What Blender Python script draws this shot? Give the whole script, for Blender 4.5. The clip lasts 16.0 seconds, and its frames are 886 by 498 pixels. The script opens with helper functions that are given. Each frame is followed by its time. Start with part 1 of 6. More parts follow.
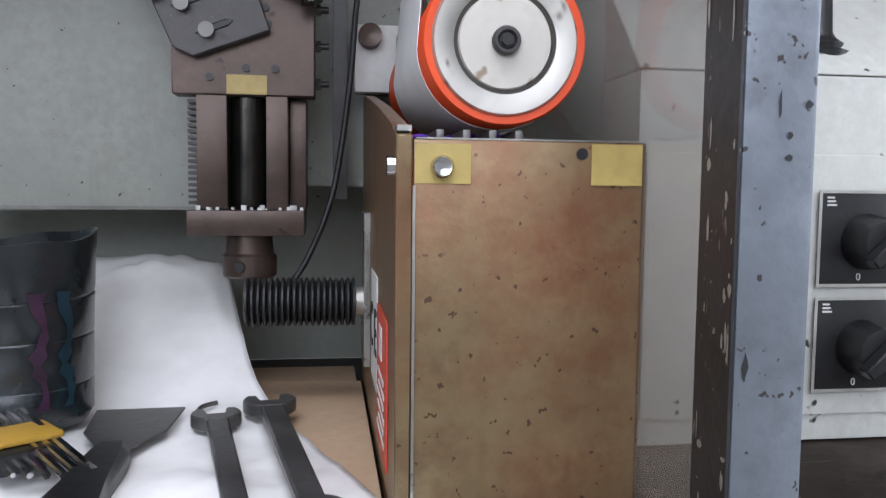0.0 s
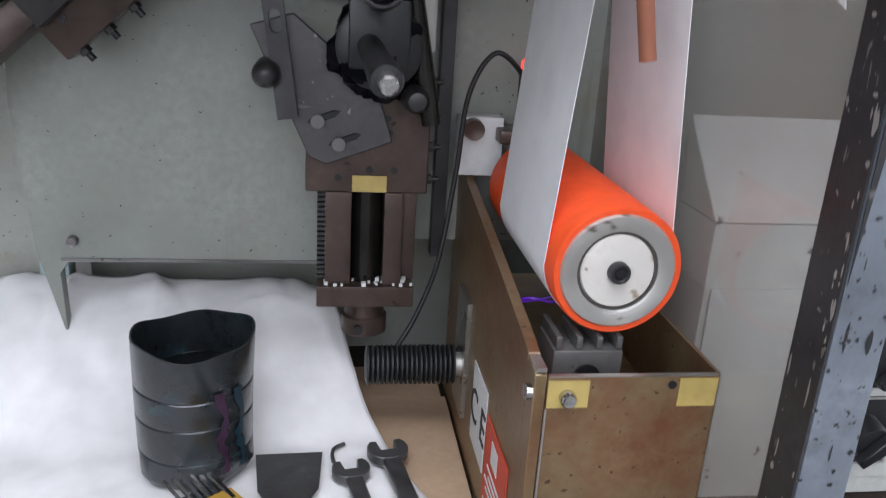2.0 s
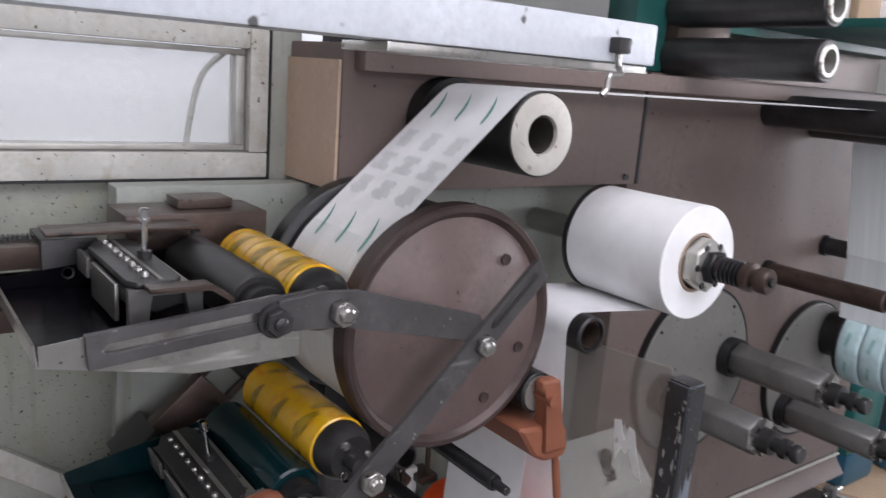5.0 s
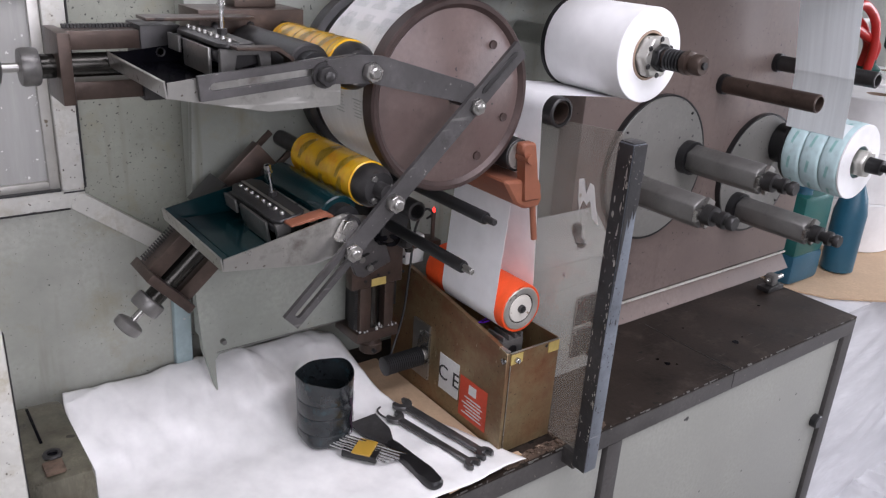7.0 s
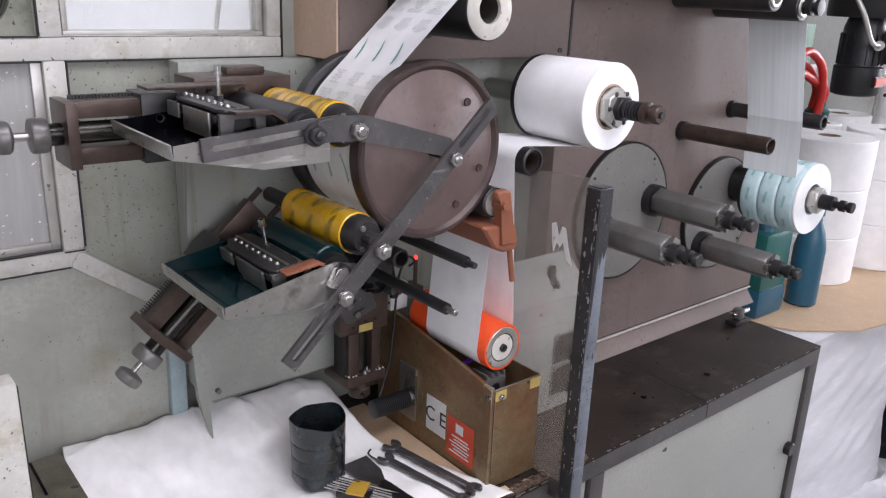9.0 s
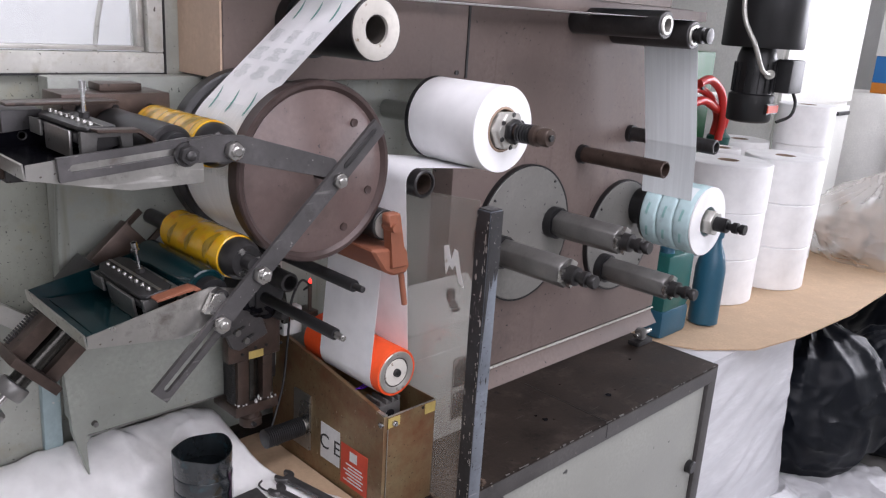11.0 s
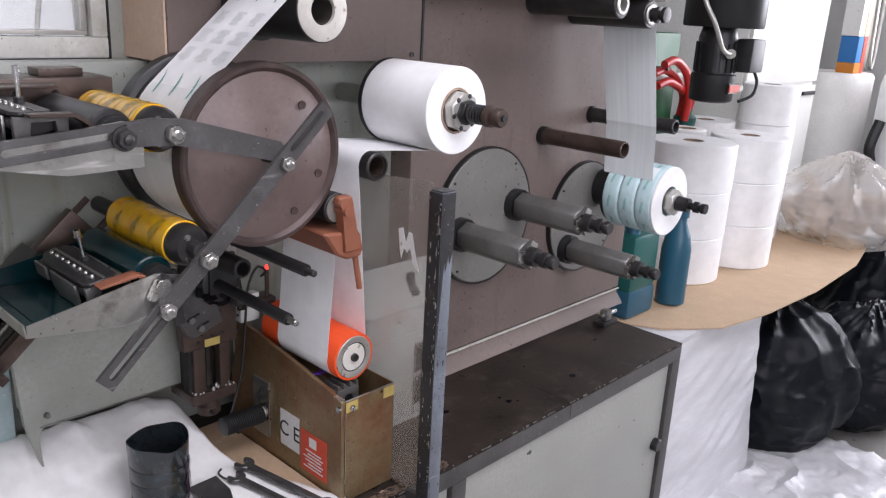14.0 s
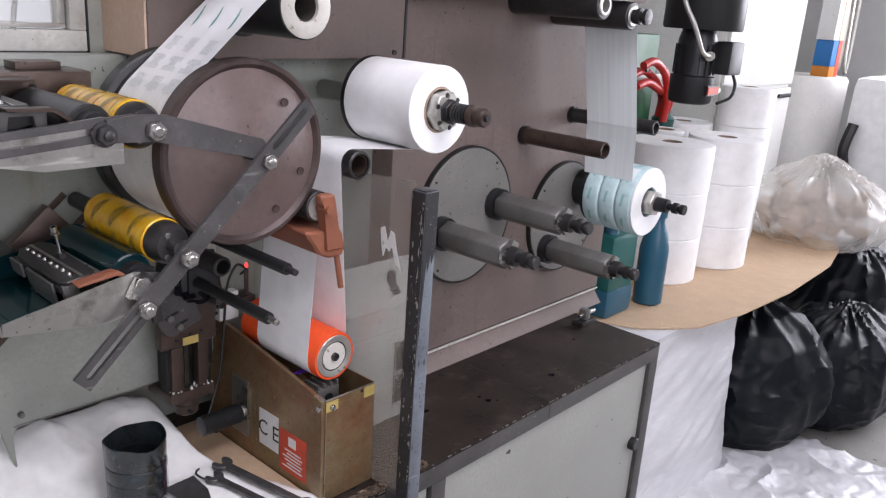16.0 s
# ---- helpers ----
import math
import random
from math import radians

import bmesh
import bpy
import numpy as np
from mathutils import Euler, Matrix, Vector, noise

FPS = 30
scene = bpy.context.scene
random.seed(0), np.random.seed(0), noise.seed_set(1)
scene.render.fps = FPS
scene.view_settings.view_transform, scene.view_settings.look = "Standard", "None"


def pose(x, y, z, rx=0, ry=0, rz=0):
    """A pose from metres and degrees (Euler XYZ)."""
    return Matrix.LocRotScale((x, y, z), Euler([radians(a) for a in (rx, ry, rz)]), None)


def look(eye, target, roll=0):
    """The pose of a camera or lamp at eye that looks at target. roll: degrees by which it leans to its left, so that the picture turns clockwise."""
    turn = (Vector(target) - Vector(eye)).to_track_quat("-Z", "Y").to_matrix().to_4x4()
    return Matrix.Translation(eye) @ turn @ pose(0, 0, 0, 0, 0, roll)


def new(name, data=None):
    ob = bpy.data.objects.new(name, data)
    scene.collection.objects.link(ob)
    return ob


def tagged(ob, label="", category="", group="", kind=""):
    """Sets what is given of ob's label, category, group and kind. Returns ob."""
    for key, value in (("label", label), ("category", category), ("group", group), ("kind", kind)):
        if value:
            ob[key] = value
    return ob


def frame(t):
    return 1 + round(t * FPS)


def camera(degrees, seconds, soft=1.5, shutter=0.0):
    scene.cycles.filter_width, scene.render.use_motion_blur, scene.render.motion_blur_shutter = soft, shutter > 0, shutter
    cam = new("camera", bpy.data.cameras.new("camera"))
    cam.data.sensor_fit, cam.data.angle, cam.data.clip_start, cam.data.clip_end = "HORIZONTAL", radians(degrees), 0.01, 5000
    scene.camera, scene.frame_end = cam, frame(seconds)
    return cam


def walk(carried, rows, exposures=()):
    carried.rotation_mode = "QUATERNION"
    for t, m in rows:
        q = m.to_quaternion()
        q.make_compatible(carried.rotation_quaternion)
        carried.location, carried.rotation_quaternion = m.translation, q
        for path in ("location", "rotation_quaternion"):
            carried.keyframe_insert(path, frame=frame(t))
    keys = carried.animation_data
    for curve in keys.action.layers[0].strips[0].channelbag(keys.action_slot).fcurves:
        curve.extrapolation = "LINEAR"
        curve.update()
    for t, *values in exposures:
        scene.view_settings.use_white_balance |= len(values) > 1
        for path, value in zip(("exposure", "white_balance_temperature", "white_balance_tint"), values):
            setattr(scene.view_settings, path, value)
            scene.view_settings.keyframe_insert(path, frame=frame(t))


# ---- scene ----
cam = camera(58.2, 16.0, 1.25, 0.2)
METRES, EYE, TILT, LEAN, TURN = 1.75, 1.0, 0.0, -2.2, -8.2
ROWS = [
    (0.0, 0.0, 0.0, 0.0, -0.12, -4.38, 1.57),
    (0.5, 0.0032, -0.0118, 0.0199, 0.61, -4.76, 1.14),
    (1.0, -0.0059, -0.0246, 0.0277, 0.63, -5.33, 0.55),
    (1.5, -0.0227, -0.0347, 0.0534, 0.58, -5.57, -0.49),
    (2.0, -0.0422, -0.0358, 0.141, 0.67, -18.92, -1.17),
    (2.5, -0.0499, -0.1127, 0.2841, 2.66, -26.89, -0.03),
    (3.0, -0.1104, -0.2222, 0.367, 0.25, -22.4, 2.55),
    (3.5, -0.1684, -0.2431, 0.3978, -6.22, -19.28, 0.85),
    (4.0, -0.216, -0.212, 0.4056, -5.87, -14.33, -2.07),
    (4.5, -0.2697, -0.1686, 0.4075, -17.26, -12.04, -2.17),
    (5.0, -0.2896, -0.1742, 0.4072, -27.71, -13.44, -2.26),
    (7.5, -0.3824, -0.3392, 0.3839, -29.9, -22.79, -1.29),
    (8.0, -0.3871, -0.3483, 0.3875, -31.66, -21.36, -0.59),
    (8.5, -0.3935, -0.3541, 0.3926, -31.69, -20.41, -0.12),
    (9.0, -0.398, -0.3494, 0.3929, -30.79, -19.14, -0.24),
    (9.5, -0.3967, -0.3481, 0.3941, -31.75, -17.82, -1.08),
    (10.0, -0.3856, -0.3513, 0.3918, -34.75, -16.91, -2.04),
    (12.5, -0.3513, -0.3633, 0.3895, -36.48, -17.81, -1.65),
    (13.0, -0.3517, -0.3671, 0.3908, -36.97, -17.81, -1.6),
    (13.5, -0.3474, -0.3692, 0.3879, -37.3, -17.94, -1.45),
    (14.0, -0.3444, -0.369, 0.3857, -37.65, -18.36, -1.12),
    (14.5, -0.3453, -0.3686, 0.386, -37.89, -18.59, -0.96),
    (15.0, -0.3469, -0.3674, 0.3865, -38.16, -18.51, -1.15),
    (15.5, -0.3478, -0.3666, 0.3872, -38.49, -18.42, -1.47),
    (16.0, -0.3466, -0.3641, 0.3867, -39.08, -18.5, -2.07),
]
START = pose(0, 0, EYE, TILT, LEAN, TURN)
PATH_ROWS = [(t, START @ pose(METRES * x, METRES * y, METRES * z, 90 + pitch, roll, yaw)) for t, x, y, z, yaw, pitch, roll in ROWS]
PATH_ROWS += [(5.2, look((-0.583, -0.238, 1.685), (0.664, 1.248, 1.200), 4.1)), (7.3, look((-0.764, -0.478, 1.645), (0.370, 0.989, 0.895), 3.6))]
walk(cam, sorted(PATH_ROWS, key=lambda row: row[0]), [(0.0, 0.37, 5900, 14), (1.8, 0.35, 5920, 14), (3.0, 0.22, 6120, 15), (3.6, 0.2, 6150, 16), (4.5, -0.08, 6200, 18), (5.2, -0.14, 6200, 18), (7.5, 0.17, 6200, 20), (16.0, 0.18, 6220, 20)])

# ---- world ----
world = bpy.data.worlds.new("sky")
scene.world = world
world.use_nodes = True
wn = world.node_tree.nodes
sky = wn.new("ShaderNodeTexSky")
sky.sky_type, sky.sun_disc, sky.sun_elevation, sky.sun_rotation = "NISHITA", False, radians(50), radians(200)
world.node_tree.links.new(sky.outputs[0], wn["Background"].inputs[0])
wn["Background"].inputs[1].default_value = 0.12


def window_light(name, eye, target, sx, sy, power, colour=(1.0, 0.98, 0.95)):
    data = bpy.data.lights.new(name, "AREA")
    data.shape, data.size, data.size_y, data.energy, data.color = "RECTANGLE", sx, sy, power, colour
    ob = new(name, data)
    ob.matrix_world = look(eye, target)
    return ob


window_light("daylight_front", (-0.6, -2.88, 2.0), (-0.4, 0.5, 1.1), 3.6, 1.9, 76, (0.98, 0.98, 1.0))
window_light("daylight_side", (5.2, -0.6, 1.9), (0.5, 0.3, 1.0), 2.6, 1.8, 146, (0.97, 0.99, 1.0))
window_light("daylight_roof", (-0.2, -0.6, 3.35), (-0.1, 0.3, 1.0), 2.2, 1.6, 62, (1.0, 0.99, 1.0))


# ---- materials ----
def paint(name, rgb, rough=0.5, metal=0.0, vary=0.12, scale=6.0, bump=0.15, fine=120.0, spots=0.0, spot_rgb=(0.03, 0.03, 0.03),
          spot_scale=40.0, streak=None, stain=0.0, stain_rgb=(0.1, 0.08, 0.05), emit=0.0, piece=0.0, coat=0.0, through_light=0.0, spec=0.5, drips=0.0, drip_rgb=(0.09, 0.08, 0.06), scratch=0.0, scratch_rgb=(0.5, 0.49, 0.47)):
    """A worn surface: broad and fine colour change, specks of dirt, stains, fine relief."""
    m = bpy.data.materials.new(name)
    m.use_nodes = True
    nt = m.node_tree
    n, link = nt.nodes, nt.links.new
    b = n["Principled BSDF"]
    co = n.new("ShaderNodeTexCoord").outputs["Object"]
    if streak:
        mp = n.new("ShaderNodeMapping")
        mp.inputs["Scale"].default_value = streak
        link(co, mp.inputs[0])
        co2 = mp.outputs[0]
    else:
        co2 = co

    def noise_tex(sc, vec, detail=5.0, r=0.6):
        t = n.new("ShaderNodeTexNoise")
        t.inputs["Scale"].default_value, t.inputs["Detail"].default_value, t.inputs["Roughness"].default_value = sc, detail, r
        link(vec, t.inputs["Vector"])
        return t.outputs["Fac"]

    def ramp(fac, a, c):
        r = n.new("ShaderNodeMapRange")
        r.inputs["From Min"].default_value, r.inputs["From Max"].default_value = a, c
        link(fac, r.inputs["Value"])
        return r.outputs[0]

    def mix(fac, a, c, mode="MIX"):
        x = n.new("ShaderNodeMix")
        x.data_type, x.blend_type = "RGBA", mode
        for sock, v in ((x.inputs["Factor"], fac), (x.inputs["A"], a), (x.inputs["B"], c)):
            if isinstance(v, (int, float)):
                sock.default_value = v
            elif isinstance(v, tuple):
                sock.default_value = (*v, 1)
            else:
                link(v, sock)
        return x.outputs["Result"]

    broad = noise_tex(scale, co2)
    grain = noise_tex(fine, co2, 3.0)
    dark = tuple(max(0.0, c * (1 - 2.2 * vary)) for c in rgb)
    lite = tuple(min(1.0, c * (1 + 1.2 * vary)) for c in rgb)
    col = mix(ramp(broad, 0.3, 0.7), dark, lite)
    col = mix(ramp(grain, 0.35, 0.75), col, tuple(c * 0.86 for c in rgb))
    if stain:
        col = mix(ramp(noise_tex(scale * 1.7, co, 6.0, 0.7), 0.62 - 0.2 * stain, 0.72), col, stain_rgb)
    if spots:
        col = mix(ramp(noise_tex(spot_scale, co, 2.0), 0.74 - 0.14 * spots, 0.77 - 0.14 * spots), col, spot_rgb)
    if drips:
        mp2 = n.new("ShaderNodeMapping")
        mp2.inputs["Scale"].default_value = (38.0, 38.0, 2.6)
        link(co, mp2.inputs[0])
        run = n.new("ShaderNodeMath")
        run.operation = "MULTIPLY"
        link(ramp(noise_tex(1.0, mp2.outputs[0], 3.0, 0.55), 0.66 - 0.1 * drips, 0.8), run.inputs[0])
        link(ramp(noise_tex(5.0, co, 3.0), 0.42, 0.62), run.inputs[1])
        col = mix(run.outputs[0], col, drip_rgb)
    if scratch:
        mp3 = n.new("ShaderNodeMapping")
        mp3.inputs["Scale"].default_value, mp3.inputs["Rotation"].default_value = (9.0, 260.0, 60.0), (0.4, 0.7, 0.9)
        link(co, mp3.inputs[0])
        col = mix(ramp(noise_tex(1.0, mp3.outputs[0], 2.0, 0.5), 0.75 - 0.12 * scratch, 0.79 - 0.12 * scratch), col, scratch_rgb)
    if piece:
        info = n.new("ShaderNodeObjectInfo")
        col = mix(ramp(info.outputs["Random"], 0.0, 1.0), col, tuple(c * (1 - piece) for c in rgb))
    link(col, b.inputs["Base Color"])
    b.inputs["Metallic"].default_value = metal
    rr = n.new("ShaderNodeMapRange")
    rr.inputs["To Min"].default_value, rr.inputs["To Max"].default_value = max(0.04, rough - 0.14), min(1.0, rough + 0.14)
    link(broad, rr.inputs["Value"])
    link(rr.outputs[0], b.inputs["Roughness"])
    b.inputs["Specular IOR Level"].default_value = spec
    if coat:
        b.inputs["Coat Weight"].default_value = coat
        b.inputs["Coat Roughness"].default_value = 0.08
    if bump:
        bp = n.new("ShaderNodeBump")
        bp.inputs["Strength"].default_value, bp.inputs["Distance"].default_value = bump, 0.002
        link(grain, bp.inputs["Height"])
        link(bp.outputs[0], b.inputs["Normal"])
    if emit:
        link(col, b.inputs["Emission Color"])
        b.inputs["Emission Strength"].default_value = emit
    if through_light:
        b.inputs["Transmission Weight"].default_value = through_light
    return m


M = {
    "floor": paint("concrete_floor", (0.3, 0.29, 0.27), 0.7, spots=0.4),
    "room": paint("plaster", (0.58, 0.58, 0.565), 0.8, vary=0.05),
    "cream": paint("grey_green_enamel", (0.37, 0.38, 0.335), 0.42, vary=0.12, scale=7, spots=0.3, spot_rgb=(0.07, 0.07, 0.06), spot_scale=190, stain=0.4, stain_rgb=(0.3, 0.29, 0.22), drips=0.7, drip_rgb=(0.2, 0.19, 0.14)),
    "cream_front": paint("grey_enamel_front", (0.295, 0.31, 0.275), 0.36, vary=0.14, scale=6, spots=0.28, spot_scale=170, stain=0.35, stain_rgb=(0.26, 0.25, 0.19), drips=0.8, drip_rgb=(0.15, 0.14, 0.1)),
    "frame": paint("chipped_white_paint", (0.57, 0.565, 0.52), 0.45, vary=0.1, scale=14, spots=0.45, spot_rgb=(0.1, 0.085, 0.07), spot_scale=130, stain=0.5, stain_rgb=(0.38, 0.35, 0.27), drips=0.8, drip_rgb=(0.2, 0.17, 0.12)),
    "white_beam": paint("white_beam_paint", (0.6, 0.63, 0.67), 0.4, vary=0.05, scale=8, spots=0.4, spot_rgb=(0.1, 0.1, 0.1), spot_scale=30),
    "panel": paint("brown_grey_enamel", (0.185, 0.143, 0.127), 0.6, spec=0.3, vary=0.1, scale=5, spots=0.2, spot_scale=120, stain=0.25, stain_rgb=(0.13, 0.105, 0.095), drips=0.5, drip_rgb=(0.11, 0.085, 0.075)),
    "tan": paint("tan_enamel", (0.56, 0.41, 0.3), 0.5, vary=0.08, scale=12),
    "bench_top": paint("oily_steel_top", (0.026, 0.019, 0.015), 0.55, metal=0.0, spec=0.12, vary=0.4, scale=7, spots=0.5, spot_rgb=(0.01, 0.009, 0.008), spot_scale=45, scratch=0.35, scratch_rgb=(0.06, 0.05, 0.045), stain=0.4, stain_rgb=(0.05, 0.038, 0.031)),
    "bench_frame": paint("dark_steel_frame", (0.085, 0.08, 0.078), 0.5, metal=0.3, vary=0.25, scale=12, spots=0.4, spot_rgb=(0.2, 0.18, 0.16), spot_scale=60),
    "door": paint("grey_door_paint", (0.32, 0.325, 0.295), 0.5, vary=0.07, scale=4, spots=0.3, spot_scale=26),
    "disc": paint("brown_disc_enamel", (0.165, 0.118, 0.107), 0.34, vary=0.14, scale=14, spots=0.3, spot_scale=120, stain=0.35, stain_rgb=(0.115, 0.085, 0.075), scratch=0.25, scratch_rgb=(0.24, 0.19, 0.175)),
    "disc_rim": paint("worn_disc_rim", (0.075, 0.05, 0.045), 0.4, metal=0.3, vary=0.2, scale=25),
    "dark_steel": paint("dark_steel", (0.062, 0.06, 0.06), 0.4, metal=0.6, vary=0.25, scale=18, spots=0.35, spot_rgb=(0.04, 0.035, 0.03), spot_scale=80),
    "grey_bar": paint("grey_bar_steel", (0.088, 0.084, 0.084), 0.45, metal=0.35, vary=0.18, scale=22, spots=0.25, spot_rgb=(0.25, 0.24, 0.23), spot_scale=140, scratch=0.5, scratch_rgb=(0.16, 0.155, 0.15), stain=0.3, stain_rgb=(0.05, 0.046, 0.044)),
    "bright": paint("bright_steel", (0.45, 0.44, 0.42), 0.28, metal=0.95, vary=0.15, scale=30),
    "sheet_steel": paint("stainless_sheet", (0.5, 0.49, 0.46), 0.3, metal=0.9, vary=0.14, scale=10, spots=0.35, spot_rgb=(0.16, 0.14, 0.12), spot_scale=110, stain=0.4, stain_rgb=(0.24, 0.22, 0.2), scratch=0.4, scratch_rgb=(0.7, 0.69, 0.66)),
    "plate": paint("smeared_stainless_guard", (0.36, 0.34, 0.315), 0.2, metal=0.85, vary=0.12, scale=7, spots=0.3, spot_rgb=(0.12, 0.1, 0.09), spot_scale=34, stain=0.25, stain_rgb=(0.25, 0.22, 0.19)),
    "brownsteel": paint("brown_oiled_steel", (0.09, 0.064, 0.052), 0.34, metal=0.5, vary=0.25, scale=20, spots=0.35, spot_rgb=(0.03, 0.024, 0.02), spot_scale=60),
    "shaft": paint("oiled_shaft", (0.045, 0.043, 0.038), 0.22, metal=0.8, vary=0.3, scale=30),
    "yellow": paint("yellow_photopolymer", (0.82, 0.47, 0.012), 0.22, vary=0.12, scale=26, stain=0.45, stain_rgb=(0.62, 0.2, 0.01), bump=0.12, coat=0.4),
    "green_ink": paint("green_ink", (0.003, 0.022, 0.026), 0.16, vary=0.3, scale=20, bump=0.05, spec=0.3),
    "black_ink": paint("black_ink", (0.004, 0.004, 0.006), 0.2, vary=0.3, scale=20, bump=0.3, fine=40, spec=0.06),
    "ink_grey": paint("printed_ink_grey", (0.56, 0.6, 0.59), 0.6, vary=0.15, scale=60),
    "ink_teal": paint("printed_ink_teal", (0.17, 0.4, 0.35), 0.6, vary=0.15, scale=60),
    "ink_dark": paint("plate_ink_smear", (0.4, 0.25, 0.015), 0.28, vary=0.35, scale=70),
    "teal_paper": paint("teal_printed_paper", (0.55, 0.73, 0.75), 0.6, vary=0.12, scale=60),
    "paper": paint("white_paper", (0.93, 0.93, 0.935), 0.5, vary=0.012, scale=10, bump=0.0, fine=20),
    "roll": paint("white_roll_paper", (0.93, 0.93, 0.93), 0.6, vary=0.012, scale=8, bump=0.0, fine=14),
    "orange": paint("orange_rubber", (0.85, 0.09, 0.015), 0.5, vary=0.07, scale=20),
    "alu": paint("worn_aluminium", (0.55, 0.54, 0.5), 0.4, metal=0.7, vary=0.12, scale=30, spots=0.4, spot_rgb=(0.2, 0.17, 0.13), spot_scale=60),
    "cap": paint("cream_cap", (0.66, 0.63, 0.57), 0.55, vary=0.06, scale=30, spots=0.4, spot_rgb=(0.3, 0.24, 0.17), spot_scale=70),
    "black": paint("black_plastic", (0.012, 0.012, 0.013), 0.38, vary=0.2, scale=20),
    "rubber": paint("black_rubber", (0.018, 0.018, 0.019), 0.5, vary=0.2, scale=30),
    "brass": paint("tarnished_brass_plate", (0.29, 0.212, 0.112), 0.36, metal=0.5, vary=0.25, scale=6, spots=0.5, spot_rgb=(0.09, 0.05, 0.03), spot_scale=190, stain=1.0, stain_rgb=(0.19, 0.07, 0.033), drips=0.6, drip_rgb=(0.12, 0.07, 0.035), scratch=0.3, scratch_rgb=(0.5, 0.42, 0.3)),
    "tape": paint("yellowed_tape", (0.5, 0.38, 0.12), 0.4, vary=0.15, scale=40),
    "rust": paint("rust_brown_primer", (0.27, 0.095, 0.05), 0.6, vary=0.12, scale=20),
    "post": paint("blue_grey_chipped_steel", (0.2, 0.225, 0.26), 0.4, metal=0.35, vary=0.2, scale=9, spots=0.5, spot_rgb=(0.05, 0.045, 0.045), spot_scale=170, stain=0.4, stain_rgb=(0.13, 0.14, 0.155), scratch=0.4, scratch_rgb=(0.3, 0.31, 0.33)),
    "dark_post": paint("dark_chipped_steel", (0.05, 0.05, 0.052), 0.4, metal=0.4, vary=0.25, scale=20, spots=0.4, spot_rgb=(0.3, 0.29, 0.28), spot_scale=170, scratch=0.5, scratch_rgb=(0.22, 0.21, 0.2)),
    "label_white": paint("white_label", (0.7, 0.7, 0.68), 0.5, vary=0.05, spots=0.3, spot_rgb=(0.4, 0.36, 0.3)),
    "label_red": paint("red_label", (0.6, 0.07, 0.03), 0.5, vary=0.1, scale=20),
    "print_black": paint("printed_black", (0.015, 0.015, 0.015), 0.5),
    "plastic_sheet": paint("white_plastic_sheet", (0.94, 0.935, 0.92), 0.2, vary=0.02, scale=6, bump=0.45, fine=19),
    "card": paint("cardboard", (0.56, 0.4, 0.26), 0.8, vary=0.06, scale=12),
    "bottle": paint("ink_stained_black_bottle", (0.02, 0.025, 0.028), 0.24, vary=0.3, scale=14, stain=0.3, stain_rgb=(0.02, 0.05, 0.06)),
    "tool": paint("dark_forged_tool_steel", (0.11, 0.108, 0.108), 0.35, metal=0.6, vary=0.25, scale=25),
    "chrome": paint("chromed_steel", (0.6, 0.6, 0.6), 0.16, metal=1.0, vary=0.1, scale=30),
    "gold": paint("mustard_plastic", (0.5, 0.3, 0.04), 0.45, vary=0.1, scale=25),
    "ctrl": paint("light_grey_box_paint", (0.55, 0.56, 0.52), 0.4, vary=0.07, scale=9, spots=0.3, spot_scale=50),
    "can_blue": paint("blue_jerrycan_plastic", (0.02, 0.1, 0.16), 0.35, vary=0.1, scale=9),
    "can_green": paint("green_ink_in_can", (0.012, 0.11, 0.1), 0.35, vary=0.15, scale=9),
    "bag": paint("black_bin_bag", (0.006, 0.008, 0.012), 0.42, vary=0.2, scale=9, streak=(1.0, 1.0, 0.3), bump=0.6, fine=26, spec=0.2),
    "core": paint("brown_paper_core", (0.36, 0.26, 0.19), 0.8, vary=0.15, scale=20),
    "wrap": paint("stretch_wrapped_pallet", (0.64, 0.64, 0.66), 0.35, vary=0.09, scale=4, streak=(1, 1, 5), bump=0.25, fine=18),
    "green": paint("green_enamel", (0.006, 0.1, 0.03), 0.5, vary=0.1),
    "dark_green": paint("dark_green_enamel", (0.012, 0.085, 0.075), 0.4, vary=0.15),
    "red": paint("red_hose_rubber", (0.5, 0.02, 0.015), 0.35, vary=0.1, scale=20),
    "purple": paint("purple_wire", (0.16, 0.02, 0.6), 0.35, vary=0.05),
    "rust_dirt": paint("rusty_swarf", (0.12, 0.08, 0.055), 0.8, vary=0.4, scale=60, spots=0.6, spot_rgb=(0.3, 0.24, 0.18), spot_scale=120),
    "blue_label": paint("blue_print", (0.01, 0.16, 0.45), 0.5),
    "amber": paint("amber_plastic", (0.6, 0.2, 0.01), 0.35),
    "fridge": paint("white_cabinet_enamel", (0.74, 0.74, 0.7), 0.35, vary=0.03),
    "white_plastic": paint("milky_plastic", (0.84, 0.83, 0.8), 0.4, vary=0.05, scale=8),
    "bore": paint("dark_bore", (0.06, 0.052, 0.045), 0.7),
}


def glass_mat(name, rgb, rough, alpha):
    m = bpy.data.materials.new(name)
    m.use_nodes = True
    b = m.node_tree.nodes["Principled BSDF"]
    b.inputs["Base Color"].default_value = (*rgb, 1)
    b.inputs["Roughness"].default_value = rough
    b.inputs["Alpha"].default_value = alpha
    return m


